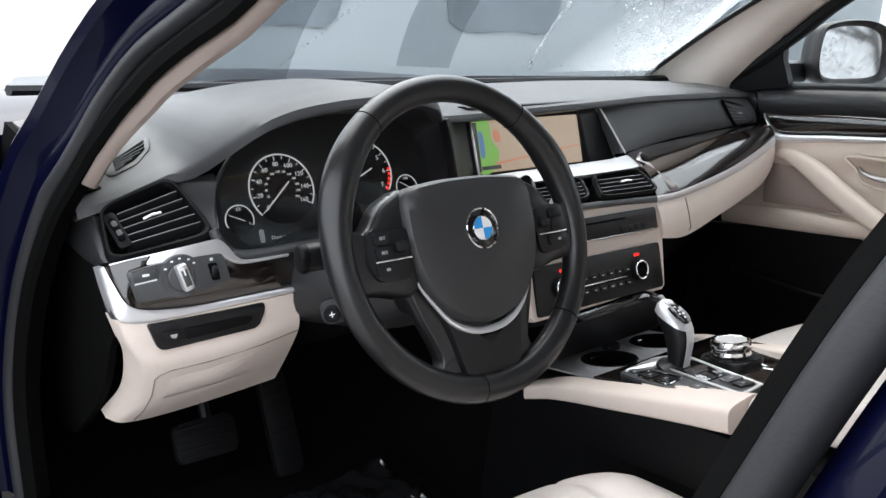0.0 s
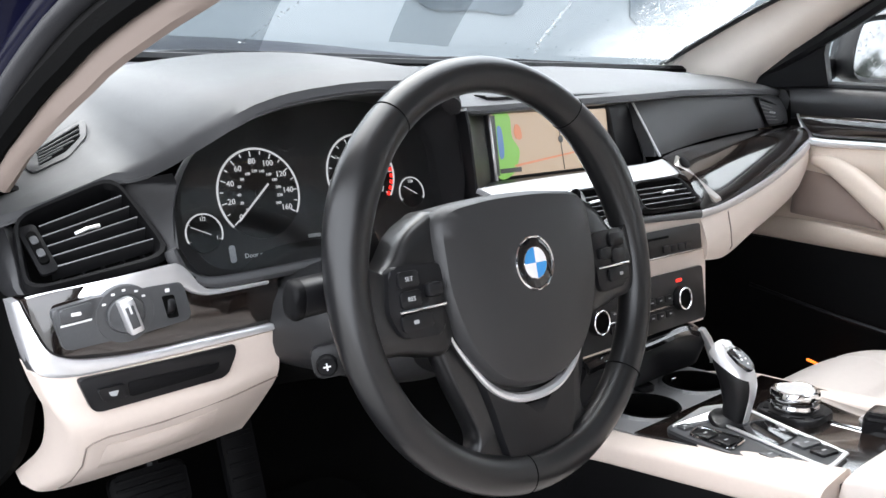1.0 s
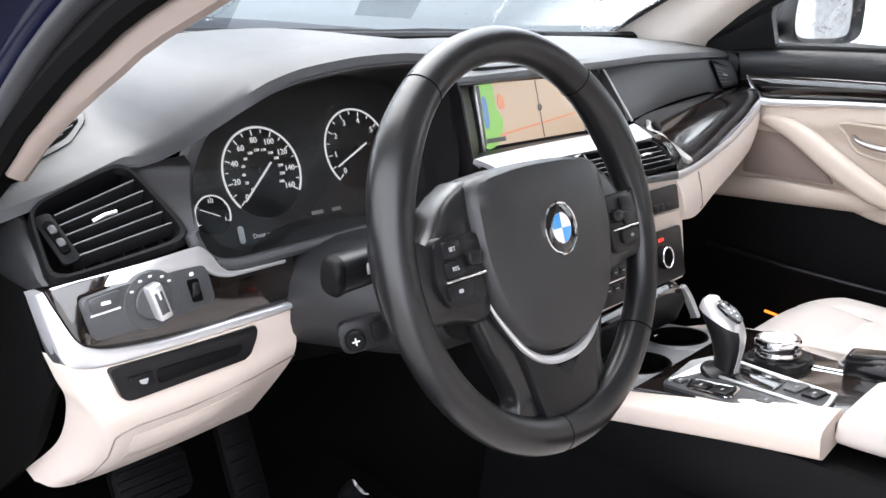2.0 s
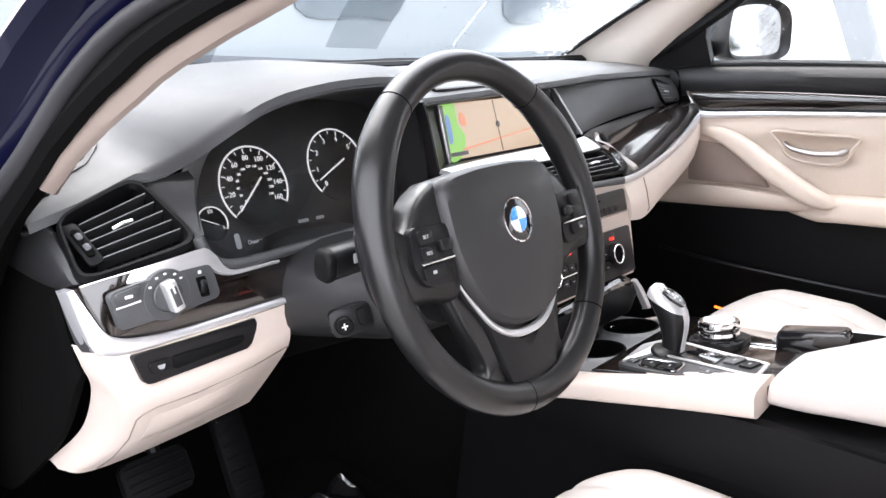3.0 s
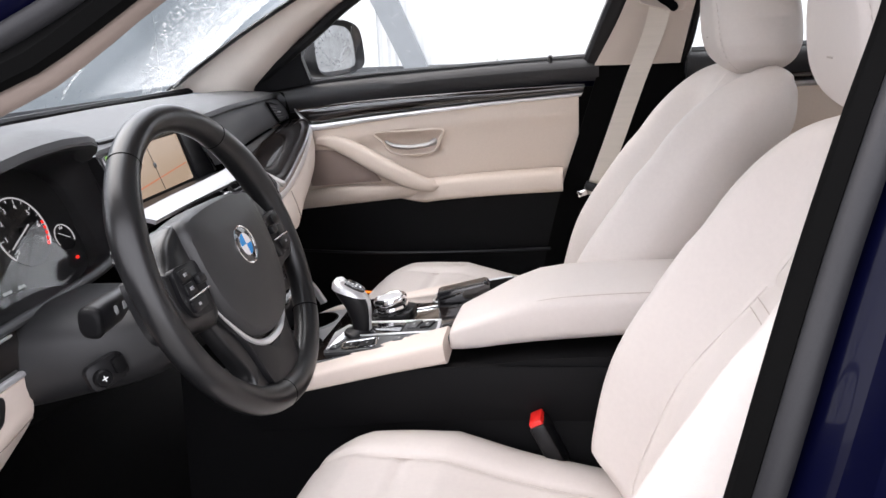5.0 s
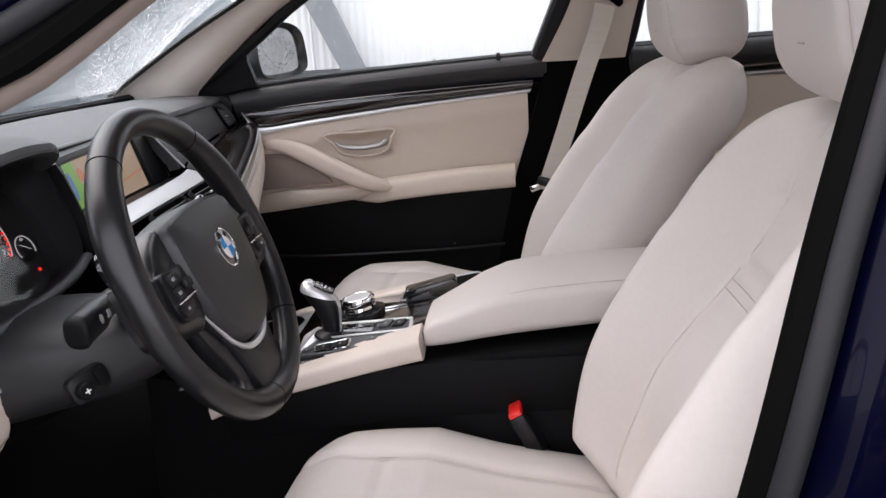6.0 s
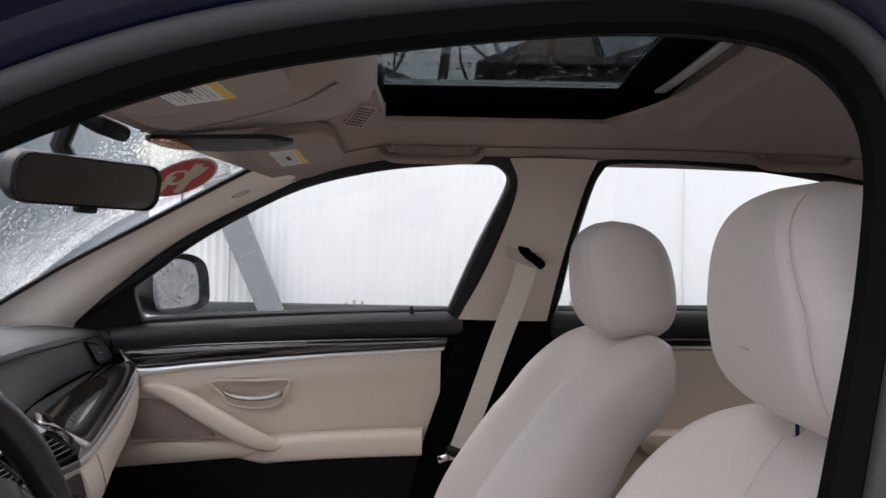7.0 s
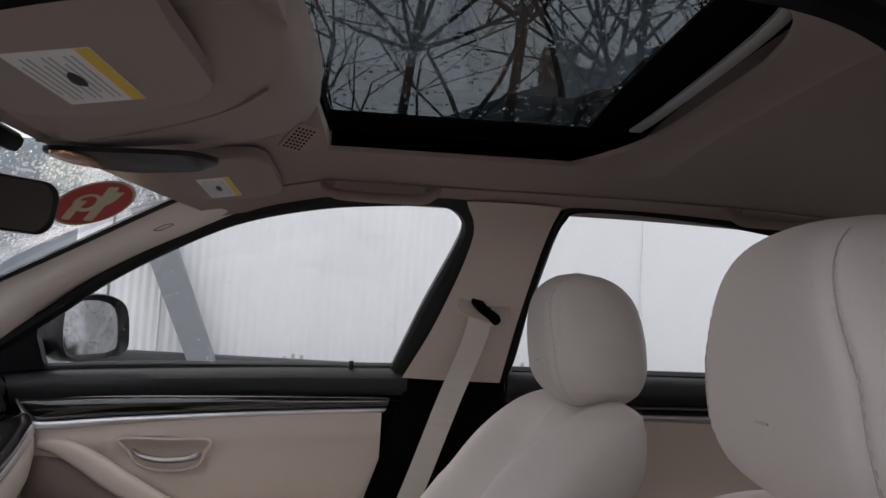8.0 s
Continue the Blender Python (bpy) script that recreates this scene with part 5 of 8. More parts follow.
part("aluminium_strip", ribbon([(-0.16, 0.130, 0.816), (0.0, 0.129, 0.815), (0.146, 0.1275, 0.811)], [(-0.16, 0.127, 0.809), (0.0, 0.126, 0.807), (0.146, 0.1255, 0.800)], (0, -1, 0.2), 0.012, 0.001, nu=20, edge=0.0008), ALUGREY, dash, "grey metal strip")
part("oyster_panel", ribbon([(x, y + 0.001, z) for x, y, z in STRIPLOW], [(0.150, 0.108, 0.742), (0.255, 0.136, 0.727), (0.400, 0.176, 0.734), (0.528, 0.205, 0.748), (0.640, 0.230, 0.767), (0.698, 0.250, 0.787)], (-0.1, -1, -0.1), 0.02, 0.006, edge=0.002), DASHHIDE, dash, "oyster leatherette panel")
part("panel_seam", tube([(0.250, 0.1455, 0.794), (0.255, 0.139, 0.770), (0.261, 0.1345, 0.742), (0.262, 0.140, 0.732)], 0.0009, 6), SEAM, dash)
part("end_cap", ribbon([(0.700, 0.292, 0.884), (0.706, 0.296, 0.884)], [(0.684, 0.238, 0.846), (0.691, 0.243, 0.846)], (-1, -0.7, 0.3), 0.008, 0.0005, edge=0.0005), CHROME, dash, "bright end piece")
part("end_gap", ribbon([(0.705, 0.31, 0.945), (0.735, 0.36, 0.945)], [(0.695, 0.26, 0.76), (0.735, 0.36, 0.70)], (-1, -1, 0), 0.01, 0.0), DEEP, dash, "dark gap at the end of the dashboard")
# Deep black carries the shade below the oyster panel.
part("glovebox", ribbon([(0.16, 0.135, 0.745), (0.34, 0.18, 0.735), (0.52, 0.22, 0.750), (0.70, 0.27, 0.79)], [(0.16, 0.30, 0.56), (0.34, 0.34, 0.56), (0.52, 0.38, 0.57), (0.715, 0.42, 0.60)], (0, -1, -0.3), 0.02, 0.0), DEEP, dash, "glovebox with its shade put in as deep black")

# centre stack
cs = thing("centre_stack", (0, 0.12, 0.68), "black radio and climate panel framed in oyster leatherette", "control panel")
CSM = basis((-0.003, 0.112, 0.752), (1, 0, 0), (0, 0.29, 1))
part("frame", prism([(-0.16, 0.056), (0.152, 0.056), (0.158, 0.02), (0.156, -0.004), (0.150, -0.085), (0.142, -0.092), (-0.150, -0.092), (-0.158, -0.085), (-0.165, 0.0)], CSM @ pose(0, 0, -0.04), 0.036, 0.004), DASHHIDE, cs, "oyster surround")
part("radio_panel", prism(roundpoly(0.285, 0.036, 0.003), CSM @ pose(-0.003, 0.026, -0.003), 0.005, 0.001), SATIN, cs, "gloss black radio panel")
part("disc_slot", rbox(CSM @ pose(-0.003, 0.034, 0.002), (0.13, 0.003, 0.002), 0.0005), DEEP, cs)
for k in range(8):
    part("radio_key", prism(roundpoly(0.015, 0.009, 0.0015), CSM @ pose(-0.003 + (k - 3.5) * 0.0165 + (0.05 if k > 3 else -0.05), 0.018, 0.002), 0.0022, 0.0006), SATIN, cs)
part("bright_line", rbox(CSM @ pose(-0.003, 0.0095, 0.003), (0.285, 0.0016, 0.002), 0.0003), CHROME, cs)
part("climate_panel", prism(roundpoly(0.285, 0.072, 0.004), CSM @ pose(-0.005, -0.050, -0.003), 0.005, 0.001), SATIN, cs, "gloss black climate panel")
for x in (-0.099, 0.078):
    k = part("rotary_knob", lathe([(0.0165, 0.002), (0.0165, 0.010), (0.0155, 0.0115), (0.0115, 0.0115), (0.0115, 0.010), (0.001, 0.0098)], CSM @ pose(x, -0.050, 0), 28), HARD, cs)
    part("cap", lathe([(0.0112, 0.0100), (0.0112, 0.0106), (0.0005, 0.0107)], CSM @ pose(x, -0.050, 0), 24), DEEP, k)
    part("ring", tube([CSM @ Vector((x + 0.0140 * math.cos(a), -0.050 + 0.0140 * math.sin(a), 0.0112)) for a in np.linspace(0, 2 * math.pi, 33)[:-1]], 0.0013, 8, True), CHROME, k, "bright knob ring")
for x in (-0.120, -0.060, 0.040, 0.105):
    part("temperature_figure", prism(roundpoly(0.013, 0.0045, 0.001), CSM @ pose(x * 0.75, -0.026, 0.002), 0.0006), LITRED, cs) if abs(x) > 0.05 else None
for k in range(7):
    part("climate_key", prism(roundpoly(0.017, 0.009, 0.0015), CSM @ pose(-0.065 + k * 0.0195, -0.046, 0.002), 0.002, 0.0006), SATIN, cs)
    part("climate_key", prism(roundpoly(0.017, 0.009, 0.0015), CSM @ pose(-0.065 + k * 0.0195, -0.066, 0.002), 0.002, 0.0006), SATIN, cs)
part("bright_line", rbox(CSM @ pose(-0.008, -0.056, 0.003), (0.14, 0.0016, 0.002), 0.0003), CHROME, cs)
for k in range(7):
    for yy in (-0.046, -0.066):
        part("symbol", prism(roundpoly(0.005, 0.0016, 0.0005), CSM @ pose(-0.065 + k * 0.0195, yy, 0.0042), 0.0003), GREYP, cs)


# ---- steering wheel and column ----
RAKE = radians(21.6)
WC = Vector((-0.37, 0.0, 0.84))
WM = basis(WC, (1, 0, 0), (0, math.sin(RAKE), math.cos(RAKE)))  # z looks at the driver
sw = thing("steering_wheel", WC, "black leather three-spoke steering wheel with a silver lower trim", "steering wheel")
N = 96
ringpts, rad = [], []
for k in range(N):
    a = 2 * math.pi * k / N
    ringpts.append(WM @ Vector((0.1712 * math.cos(a), 0.1712 * math.sin(a), 0)))
    deg = math.degrees(a) % 360
    grip = 0.0022 * sum(math.exp(-(((deg - g + 180) % 360 - 180) / 16) ** 2) for g in (28, 152))
    rad.append(0.0163 + grip + 0.0006 * math.sin(3 * a))
part("rim", tube(ringpts, rad, 20, True), RIMHIDE, sw, "black worn leather rim")
for a in (128, 52, 262, 318):
    c = [WM @ Matrix.Rotation(radians(a), 4, "Z") @ Vector((0.1712 + 0.0168 * math.cos(b), 0, 0.0168 * math.sin(b))) for b in np.linspace(0, 2 * math.pi, 25)[:-1]]
    part("seam", tube(c, 0.0006, 5, True), DEEP, sw)
# centre pad
padpts = [(-0.088, 0.056), (-0.05, 0.065), (0.0, 0.067), (0.05, 0.065), (0.088, 0.056), (0.094, 0.02), (0.090, -0.020), (0.074, -0.060), (0.046, -0.088), (0.0, -0.099), (-0.046, -0.088), (-0.074, -0.060), (-0.090, -0.020), (-0.094, 0.02)]
ringp = smoothpoly(padpts, 72)
rings = []
for s, z in ((1.0, -0.02), (1.0, 0.006), (0.985, 0.014), (0.94, 0.0195), (0.80, 0.0235), (0.55, 0.0262), (0.30, 0.0275), (0.10, 0.028), (0.02, 0.028)):
    rings.append([WM @ Vector((x * s, (y + 0.01) * s - 0.01 + 0.004 * (1 - s), z)) for x, y in ringp])
part("centre_pad", loft(rings), PADHIDE, sw, "black grained airbag cover")
# spokes with key blocks
for s in (-1, 1):
    pts = [(s * 0.078, 0.058), (s * 0.098, 0.056), (s * 0.116, 0.045), (s * 0.132, 0.026), (s * 0.147, 0.018), (s * 0.160, 0.026), (s * 0.172, 0.030), (s * 0.175, 0.0), (s * 0.171, -0.032), (s * 0.155, -0.044), (s * 0.128, -0.047), (s * 0.085, -0.052), (s * 0.070, 0.0)]
    rp = smoothpoly(pts, 48)
    rings = [[WM @ Vector((x, y, z - 0.04 * max(0, abs(x) - 0.13))) for x, y in ((s * 0.115 + (px - s * 0.115) * f, py * f) for px, py in rp)] for f, z in ((1, -0.022), (1, -0.004), (0.96, 0.004), (0.88, 0.008), (0.7, 0.010), (0.3, 0.011), (0.05, 0.011))]
    sp = part("spoke", loft(rings), RIMHIDE, sw, "black leather spoke", 60)
    part("key_block", prism(rounded([(s * 0.090, 0.020), (s * 0.142, 0.022), (s * 0.148, -0.012), (s * 0.138, -0.033), (s * 0.096, -0.036)][::int(-s)], 0.008), WM @ pose(0, 0, 0.006), 0.009, 0.002), SATIN, sw, "black key block")
    for yy, w in ((0.011, 0.020), (-0.004, 0.020), (-0.0215, 0.030)):
        part("key", prism(roundpoly(w, 0.0125, 0.003), WM @ pose(s * (0.127 if w < 0.025 else 0.124), yy, 0.0155), 0.0025, 0.001), SATIN, sw)
    part("toggle", rbox(WM @ pose(s * 0.105, 0.000, 0.018), (0.015, 0.011, 0.009), 0.003), SATIN, sw)
    part("bright_bar", rbox(WM @ pose(s * 0.117, -0.0125, 0.0175), (0.046, 0.0022, 0.003), 0.0006), CHROME, sw)
    if s < 0:
        words("lettering", "SET", 0.0048, WM @ pose(-0.127, 0.011, 0.0182), GREYP, sw)
        words("lettering", "RES", 0.0048, WM @ pose(-0.127, -0.004, 0.0182), GREYP, sw)
    part("symbol", prism(roundpoly(0.005, 0.003, 0.001), WM @ pose(s * 0.126, -0.0215, 0.0181), 0.0003), GREYP, sw)
    part("shift_paddle", prism(smoothpoly([(s * 0.112, 0.040), (s * 0.125, 0.062), (s * 0.142, 0.064), (s * 0.150, 0.045), (s * 0.140, 0.016), (s * 0.120, 0.016)], 24), WM @ pose(0, 0, -0.034), 0.006, 0.002), GLOSS, sw, "gloss black shift paddle")
# lower spoke with its silver V
lp = [(-0.060, -0.075), (-0.030, -0.108), (0.0, -0.112), (0.030, -0.108), (0.060, -0.075), (0.052, -0.11), (0.042, -0.150), (0.030, -0.158), (0.0, -0.160), (-0.030, -0.158), (-0.042, -0.150), (-0.052, -0.11)]
rp = smoothpoly(lp, 60)
rings = [[WM @ Vector((px * f, -0.125 + (py + 0.125) * f, z + 0.05 * (py + 0.16) * (0.2))) for px, py in rp] for f, z in ((1, -0.018), (1, 0.0), (0.95, 0.005), (0.7, 0.007), (0.1, 0.007))]
part("lower_spoke", loft(rings), SATIN, sw, "satin black lower spoke")
va = [(-0.090, -0.034), (-0.082, -0.052), (-0.070, -0.070), (-0.052, -0.092), (-0.028, -0.106), (0.0, -0.110), (0.028, -0.106), (0.052, -0.092), (0.070, -0.070), (0.082, -0.052), (0.090, -0.034)]
part("silver_trim", tube(spline([WM @ Vector((x, y + 0.003, 0.007)) for x, y in va], 48), [0.0012 + 0.0036 * math.sin(math.pi * k / 48) ** 1.5 for k in range(49)], 8, flat=0.8), SATINALU, sw, "matt silver V-shaped trim")
arm = [(-0.094, -0.040), (-0.084, -0.078), (-0.072, -0.108), (-0.066, -0.128), (-0.072, -0.140), (-0.090, -0.148), (-0.06, -0.165), (0.0, -0.172), (0.06, -0.165), (0.090, -0.148), (0.072, -0.140), (0.066, -0.128), (0.072, -0.108), (0.084, -0.078), (0.094, -0.040), (0.070, -0.060), (0.04, -0.085), (0.0, -0.094), (-0.04, -0.085), (-0.070, -0.060)]
rp = smoothpoly(arm, 80)
part("lower_arm", loft([[WM @ Vector((px * f, py, z)) for px, py in rp] for f, z in ((0.96, -0.024), (1.0, -0.016), (1.0, -0.008), (0.98, -0.003), (0.95, -0.001))]), RIMHIDE, sw, "black leather arm flowing into the rim", 50)
# badge: plain roundel in quarters
em = WM @ pose(0.0, 0.005, 0.0255)
bg = part("badge", lathe([(0.0225, 0.0), (0.0225, 0.0025), (0.0205, 0.0032), (0.001, 0.0034)], em, 40), GLOSS, sw, "round enamel badge in blue and white quarters")
part("badge_ring", tube([em @ Vector((0.0222 * math.cos(a), 0.0222 * math.sin(a), 0.003)) for a in np.linspace(0, 2 * math.pi, 49)[:-1]], 0.0011, 6, True), CHROME, bg)
part("badge_ring", tube([em @ Vector((0.0132 * math.cos(a), 0.0132 * math.sin(a), 0.0034)) for a in np.linspace(0, 2 * math.pi, 49)[:-1]], 0.0006, 6, True), CHROME, bg)
for k in range(4):
    a0 = k * 90
    fan = [(0, 0)] + [(0.013 * math.cos(radians(a0 + b)), 0.013 * math.sin(radians(a0 + b))) for b in range(0, 91, 10)]
    part("quarter", prism(fan, em @ pose(0, 0, 0.0032), 0.0008), BLUEE if k % 2 else WHITEE, bg)

col = thing("steering_column", (-0.40, 0.12, 0.75), "black steering column shroud with stalks and an adjuster switch", "steering column")
cp = spline([(-0.37, 0.045, 0.774), (-0.375, 0.10, 0.752), (-0.385, 0.17, 0.745), (-0.39, 0.27, 0.73)], 10)
rings = []
for i, c in enumerate(cp):
    f = i / 10
    w, h = 0.070 + 0.032 * f, 0.038 + 0.024 * f
    rings.append([c + Vector((w * math.copysign(abs(math.cos(a)) ** 0.7, math.cos(a)), 0.3 * h * math.sin(a), h * math.copysign(abs(math.sin(a)) ** 0.7, math.sin(a)))) for a in np.linspace(0, 2 * math.pi, 29)[:-1]])
part("shroud", loft(rings), ENDPAD, col, "black plastic shroud")
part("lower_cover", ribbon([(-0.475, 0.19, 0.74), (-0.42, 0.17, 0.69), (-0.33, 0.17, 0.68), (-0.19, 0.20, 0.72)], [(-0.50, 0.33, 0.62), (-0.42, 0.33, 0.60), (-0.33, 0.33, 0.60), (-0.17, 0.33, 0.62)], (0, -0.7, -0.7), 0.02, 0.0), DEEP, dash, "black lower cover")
st1 = part("stalk", loft([squircle(p, a, b, (0.12, 1, 0), (0, 0, 1), 20) for p, a, b in (((-0.42, 0.088, 0.818), 0.010, 0.011), ((-0.47, 0.080, 0.820), 0.012, 0.013), ((-0.495, 0.074, 0.821), 0.0145, 0.0155), ((-0.538, 0.068, 0.822), 0.0145, 0.0155), ((-0.540, 0.0675, 0.822), 0.0135, 0.0145))]), SATIN, col, "black indicator stalk", 60)
part("end_cap", loft([squircle(p, a, b, (0.12, 1, 0), (0, 0, 1), 20) for p, a, b in (((-0.539, 0.068, 0.822), 0.0128, 0.0138), ((-0.5425, 0.0675, 0.822), 0.0125, 0.0135), ((-0.5438, 0.0675, 0.822), 0.0105, 0.0115))]), ALUGREY, st1, "grey push button at the end of the stalk", 60)
for dx in (0.0, 0.017):
    part("symbol", prism(roundpoly(0.006, 0.004, 0.001), basis((-0.516 + dx, 0.0555 + 0.12 * dx, 0.823), (1, 0.12, 0), (0, 0, 1)), 0.0006), GREYP, st1)
part("stalk_end", loft([squircle(p, a, b, (0.12, 1, 0), (0, 0, 1), 20) for p, a, b in (((-0.541, 0.0675, 0.822), 0.0145, 0.016), ((-0.547, 0.066, 0.822), 0.0145, 0.016), ((-0.5505, 0.065, 0.822), 0.0125, 0.014), ((-0.552, 0.065, 0.822), 0.008, 0.010))]), HARD, st1, "rounded black stalk end", 60)
for k in range(2):
    part("symbol", prism(roundpoly(0.005, 0.008, 0.002), basis((-0.516 + 0.016 * k, 0.0565, 0.826), (1, -0.12, 0), (0, 0.25, 1)), 0.0006), GREYP, st1)
part("stalk", tube([(-0.32, 0.075, 0.80), (-0.27, 0.068, 0.797), (-0.22, 0.055, 0.792)], [0.014, 0.017, 0.012], 14), SATIN, col, "wiper stalk")
AD = basis((-0.470, 0.108, 0.738), (0.85, -0.50, 0.25), (0, 0.2, 1))
part("adjuster_plate", prism(roundpoly(0.046, 0.030, 0.008), AD @ pose(0, 0, -0.006), 0.010, 0.002), SATIN, col)
ak = part("adjuster_knob", lathe([(0.0095, 0), (0.0095, 0.009), (0.008, 0.011), (0.001, 0.011)], AD @ pose(-0.010, -0.002, 0.003), 20), HARD, col)
part("adjuster_key", prism(roundpoly(0.013, 0.018, 0.003), AD @ pose(0.013, 0.001, 0.003), 0.006, 0.002), HARD, col)
part("symbol", prism(roundpoly(0.007, 0.0014, 0.0005, cx=-0.010, cy=-0.002), AD @ pose(0, 0, 0.0142), 0.0003), WHITE, ak)
part("symbol", prism(roundpoly(0.0014, 0.007, 0.0005, cx=-0.010, cy=-0.002), AD @ pose(0, 0, 0.0143), 0.0003), WHITE, ak)

# pedals
ped = thing("brake_pedal", (-0.50, 0.48, 0.36), "ribbed black rubber brake pedal", "pedal", "pedals")
PM = basis((-0.50, 0.455, 0.42), (1, 0, 0), (0, 0.5, 0.86))
part("pad", prism(roundpoly(0.10, 0.062, 0.012), PM, 0.012, 0.004), HARD, ped)
for k in range(5):
    part("rib", rbox(PM @ pose(0, -0.022 + 0.011 * k, 0.013), (0.086, 0.004, 0.004), 0.001), HARD, ped)
part("arm", tube([PM @ Vector((0.01, 0.03, 0)), (-0.48, 0.54, 0.55), (-0.47, 0.60, 0.68)], 0.009, 8), SATIN, ped)
pa = thing("accelerator_pedal", (-0.36, 0.5, 0.30), "tall black accelerator pedal", "pedal", "pedals")
PA = basis((-0.365, 0.47, 0.41), (1, 0, 0), (0, 0.45, 0.9))
part("pad", prism(roundpoly(0.05, 0.19, 0.012), PA, 0.014, 0.004), HARD, pa)
for k in range(9):
    part("rib", rbox(PA @ pose(0, -0.08 + 0.02 * k, 0.015), (0.040, 0.006, 0.003), 0.001), HARD, pa)
fm = thing("floor_mat", (-0.37, 0.25, 0.29), "crumpled clear plastic sheet on a black floor mat", "floor mat")
part("mat", prism(roundpoly(0.48, 0.62, 0.05), pose(-0.40, 0.20, 0.285, 2), 0.012, 0.004), CARPET, fm)
rs = random.Random(3)
P = [[Vector((x, y, 0.305 + 0.030 * abs(noise.noise(Vector((x * 11, y * 11, 2)))) + 0.012 * noise.noise(Vector((x * 40, y * 40, 5))))) for y in np.linspace(0.02, 0.40, 34)] for x in np.linspace(-0.46, -0.20, 26)]
PLAS = mat("crumpled_black_film", (0.012, 0.012, 0.013), 0.15, coat=0.5, vary=0.2)
part("film", sheet(P, (0, 0, 1), 0.002), PLAS, fm, "crumpled glossy film", 180)


# ---- centre console ----
con = thing("centre_console", (0.05, -0.15, 0.45), "centre console with oyster rails, dark wood top and black sides", "console")
# black flanks
rings = []
for y, zt, w in ((0.24, 0.575, 0.135), (0.10, 0.548, 0.140), (0.0, 0.550, 0.145), (-0.12, 0.564, 0.150), (-0.21, 0.590, 0.155), (-0.34, 0.610, 0.160), (-0.50, 0.622, 0.160), (-0.74, 0.63, 0.160)):
    rings.append([Vector((0.055 + s * w * f, y, z)) for s, f, z in ((-1, 1.15, 0.28), (-1, 1.06, 0.42), (-1, 0.99, 0.52), (-1, 0.97, zt), (1, 0.97, zt), (1, 0.99, 0.52), (1, 1.06, 0.42), (1, 1.15, 0.28))])
part("flank", loft(rings), HARD, con, "black plastic console sides", 60)
P = [[Vector((-0.106 - 0.004 * abs(math.sin(v * math.pi)), y, 0.596 - 0.085 * v + (-0.03 * (y + 0.2) if y < -0.2 else -0.11 * (y + 0.2)))) for v in np.linspace(0, 1, 6)] for y in np.linspace(0.10, -0.62, 30)]
part("side_pad", sheet(P, (-1, 0, 0), 0.02), HARD, con, "black soft side pad")
# oyster front rails
for s in (-1, 1):
    rail = spline([(-0.118, 0.120, 0.538), (-0.112, 0.06, 0.562), (-0.096, -0.03, 0.582), (-0.084, -0.12, 0.603), (-0.074, -0.2005, 0.620)], 24)
    rings = []
    for i, c in enumerate(rail):
        u = i / 24
        c = Vector((0.055 + s * (0.055 - c.x), c.y, c.z))
        rings.append(squircle(c, 0.018 + 0.016 * u, 0.011 + 0.007 * u, (-s, 0, 0.12), (0, 0.17, 1), 32, 0.45))
    part("front_rail", loft(rings), DASHHIDE, con, "oyster leatherette rail", 60)
# sloping top plate in veneer; local x across, y towards the front
CT = basis((0.055, -0.03, 0.600), (1, 0, 0), (0, 0.985, -0.17))
part("top_plate", prism([(-0.150, 0.055), (0.150, 0.055), (0.150, -0.27), (-0.120, -0.175), (-0.14, 0.0)], CT @ pose(0, 0, -0.012), 0.012, 0.002), WOOD, con, "dark glossy wood veneer top")
# cup holder tray with two deep wells
CUPS = ((0.060, 0.105, 0.041), (-0.068, 0.095, 0.041))
P = []
for x in np.linspace(-0.150, 0.120, 91):
    row = []
    for y in np.linspace(0.052, 0.215, 56):
        z = -0.003
        for cx, cy, r in CUPS:
            q = math.hypot(x - cx, y - cy)
            if q < r:
                z = -0.058
            elif q < r + 0.006:
                z = max(z, 0.000)
        row.append(CT @ Vector((x, y, z)))
    P.append(row)
part("cup_tray", sheet(P, CT.col[2].to_3d(), 0.003), TRAYGREY, con, "silver-grey cup holder tray with deep wells")
for cx, cy, r in CUPS:
    ch = part("cup_holder", loft([[CT @ Vector((cx + q * math.cos(k * math.pi / 20), cy + q * math.sin(k * math.pi / 20), h)) for k in range(40)] for q, h in ((r + 0.003, 0.000), (r + 0.0015, 0.002), (r - 0.001, 0.001), (r - 0.003, -0.050), (0.001, -0.052))], False), DEEP, con, "deep black cup holder")
    part("spring_tab", rbox(CT @ pose(cx, cy + r * 0.86, -0.006, 20), (0.012, 0.004, 0.006), 0.001), CHROME, ch)
part("lighter_cap", lathe([(0.014, 0), (0.014, 0.006), (0.012, 0.0075), (0.010, 0.006), (0.001, 0.006)], CT @ pose(-0.012, 0.138, -0.002), 24), SATIN, con)
# covered box before the cup holders
part("cover", ribbon([(-0.12, 0.130, 0.668), (0.0, 0.150, 0.675), (0.10, 0.150, 0.677), (0.150, 0.150, 0.660)], [(-0.12, 0.080, 0.658), (0.0, 0.079, 0.662), (0.085, 0.079, 0.665), (0.136, 0.075, 0.648)], (0, -0.2, 1), 0.008, 0.002), GLOSS, con, "gloss black box cover")
part("cover_front", ribbon([(-0.12, 0.081, 0.653), (0.0, 0.080, 0.656), (0.085, 0.080, 0.659), (0.132, 0.074, 0.640)], [(-0.12, 0.100, 0.585), (0.0, 0.098, 0.587), (0.09, 0.096, 0.590), (0.14, 0.088, 0.595)], (0, -1, 0), 0.01, 0.0), SATIN, con)
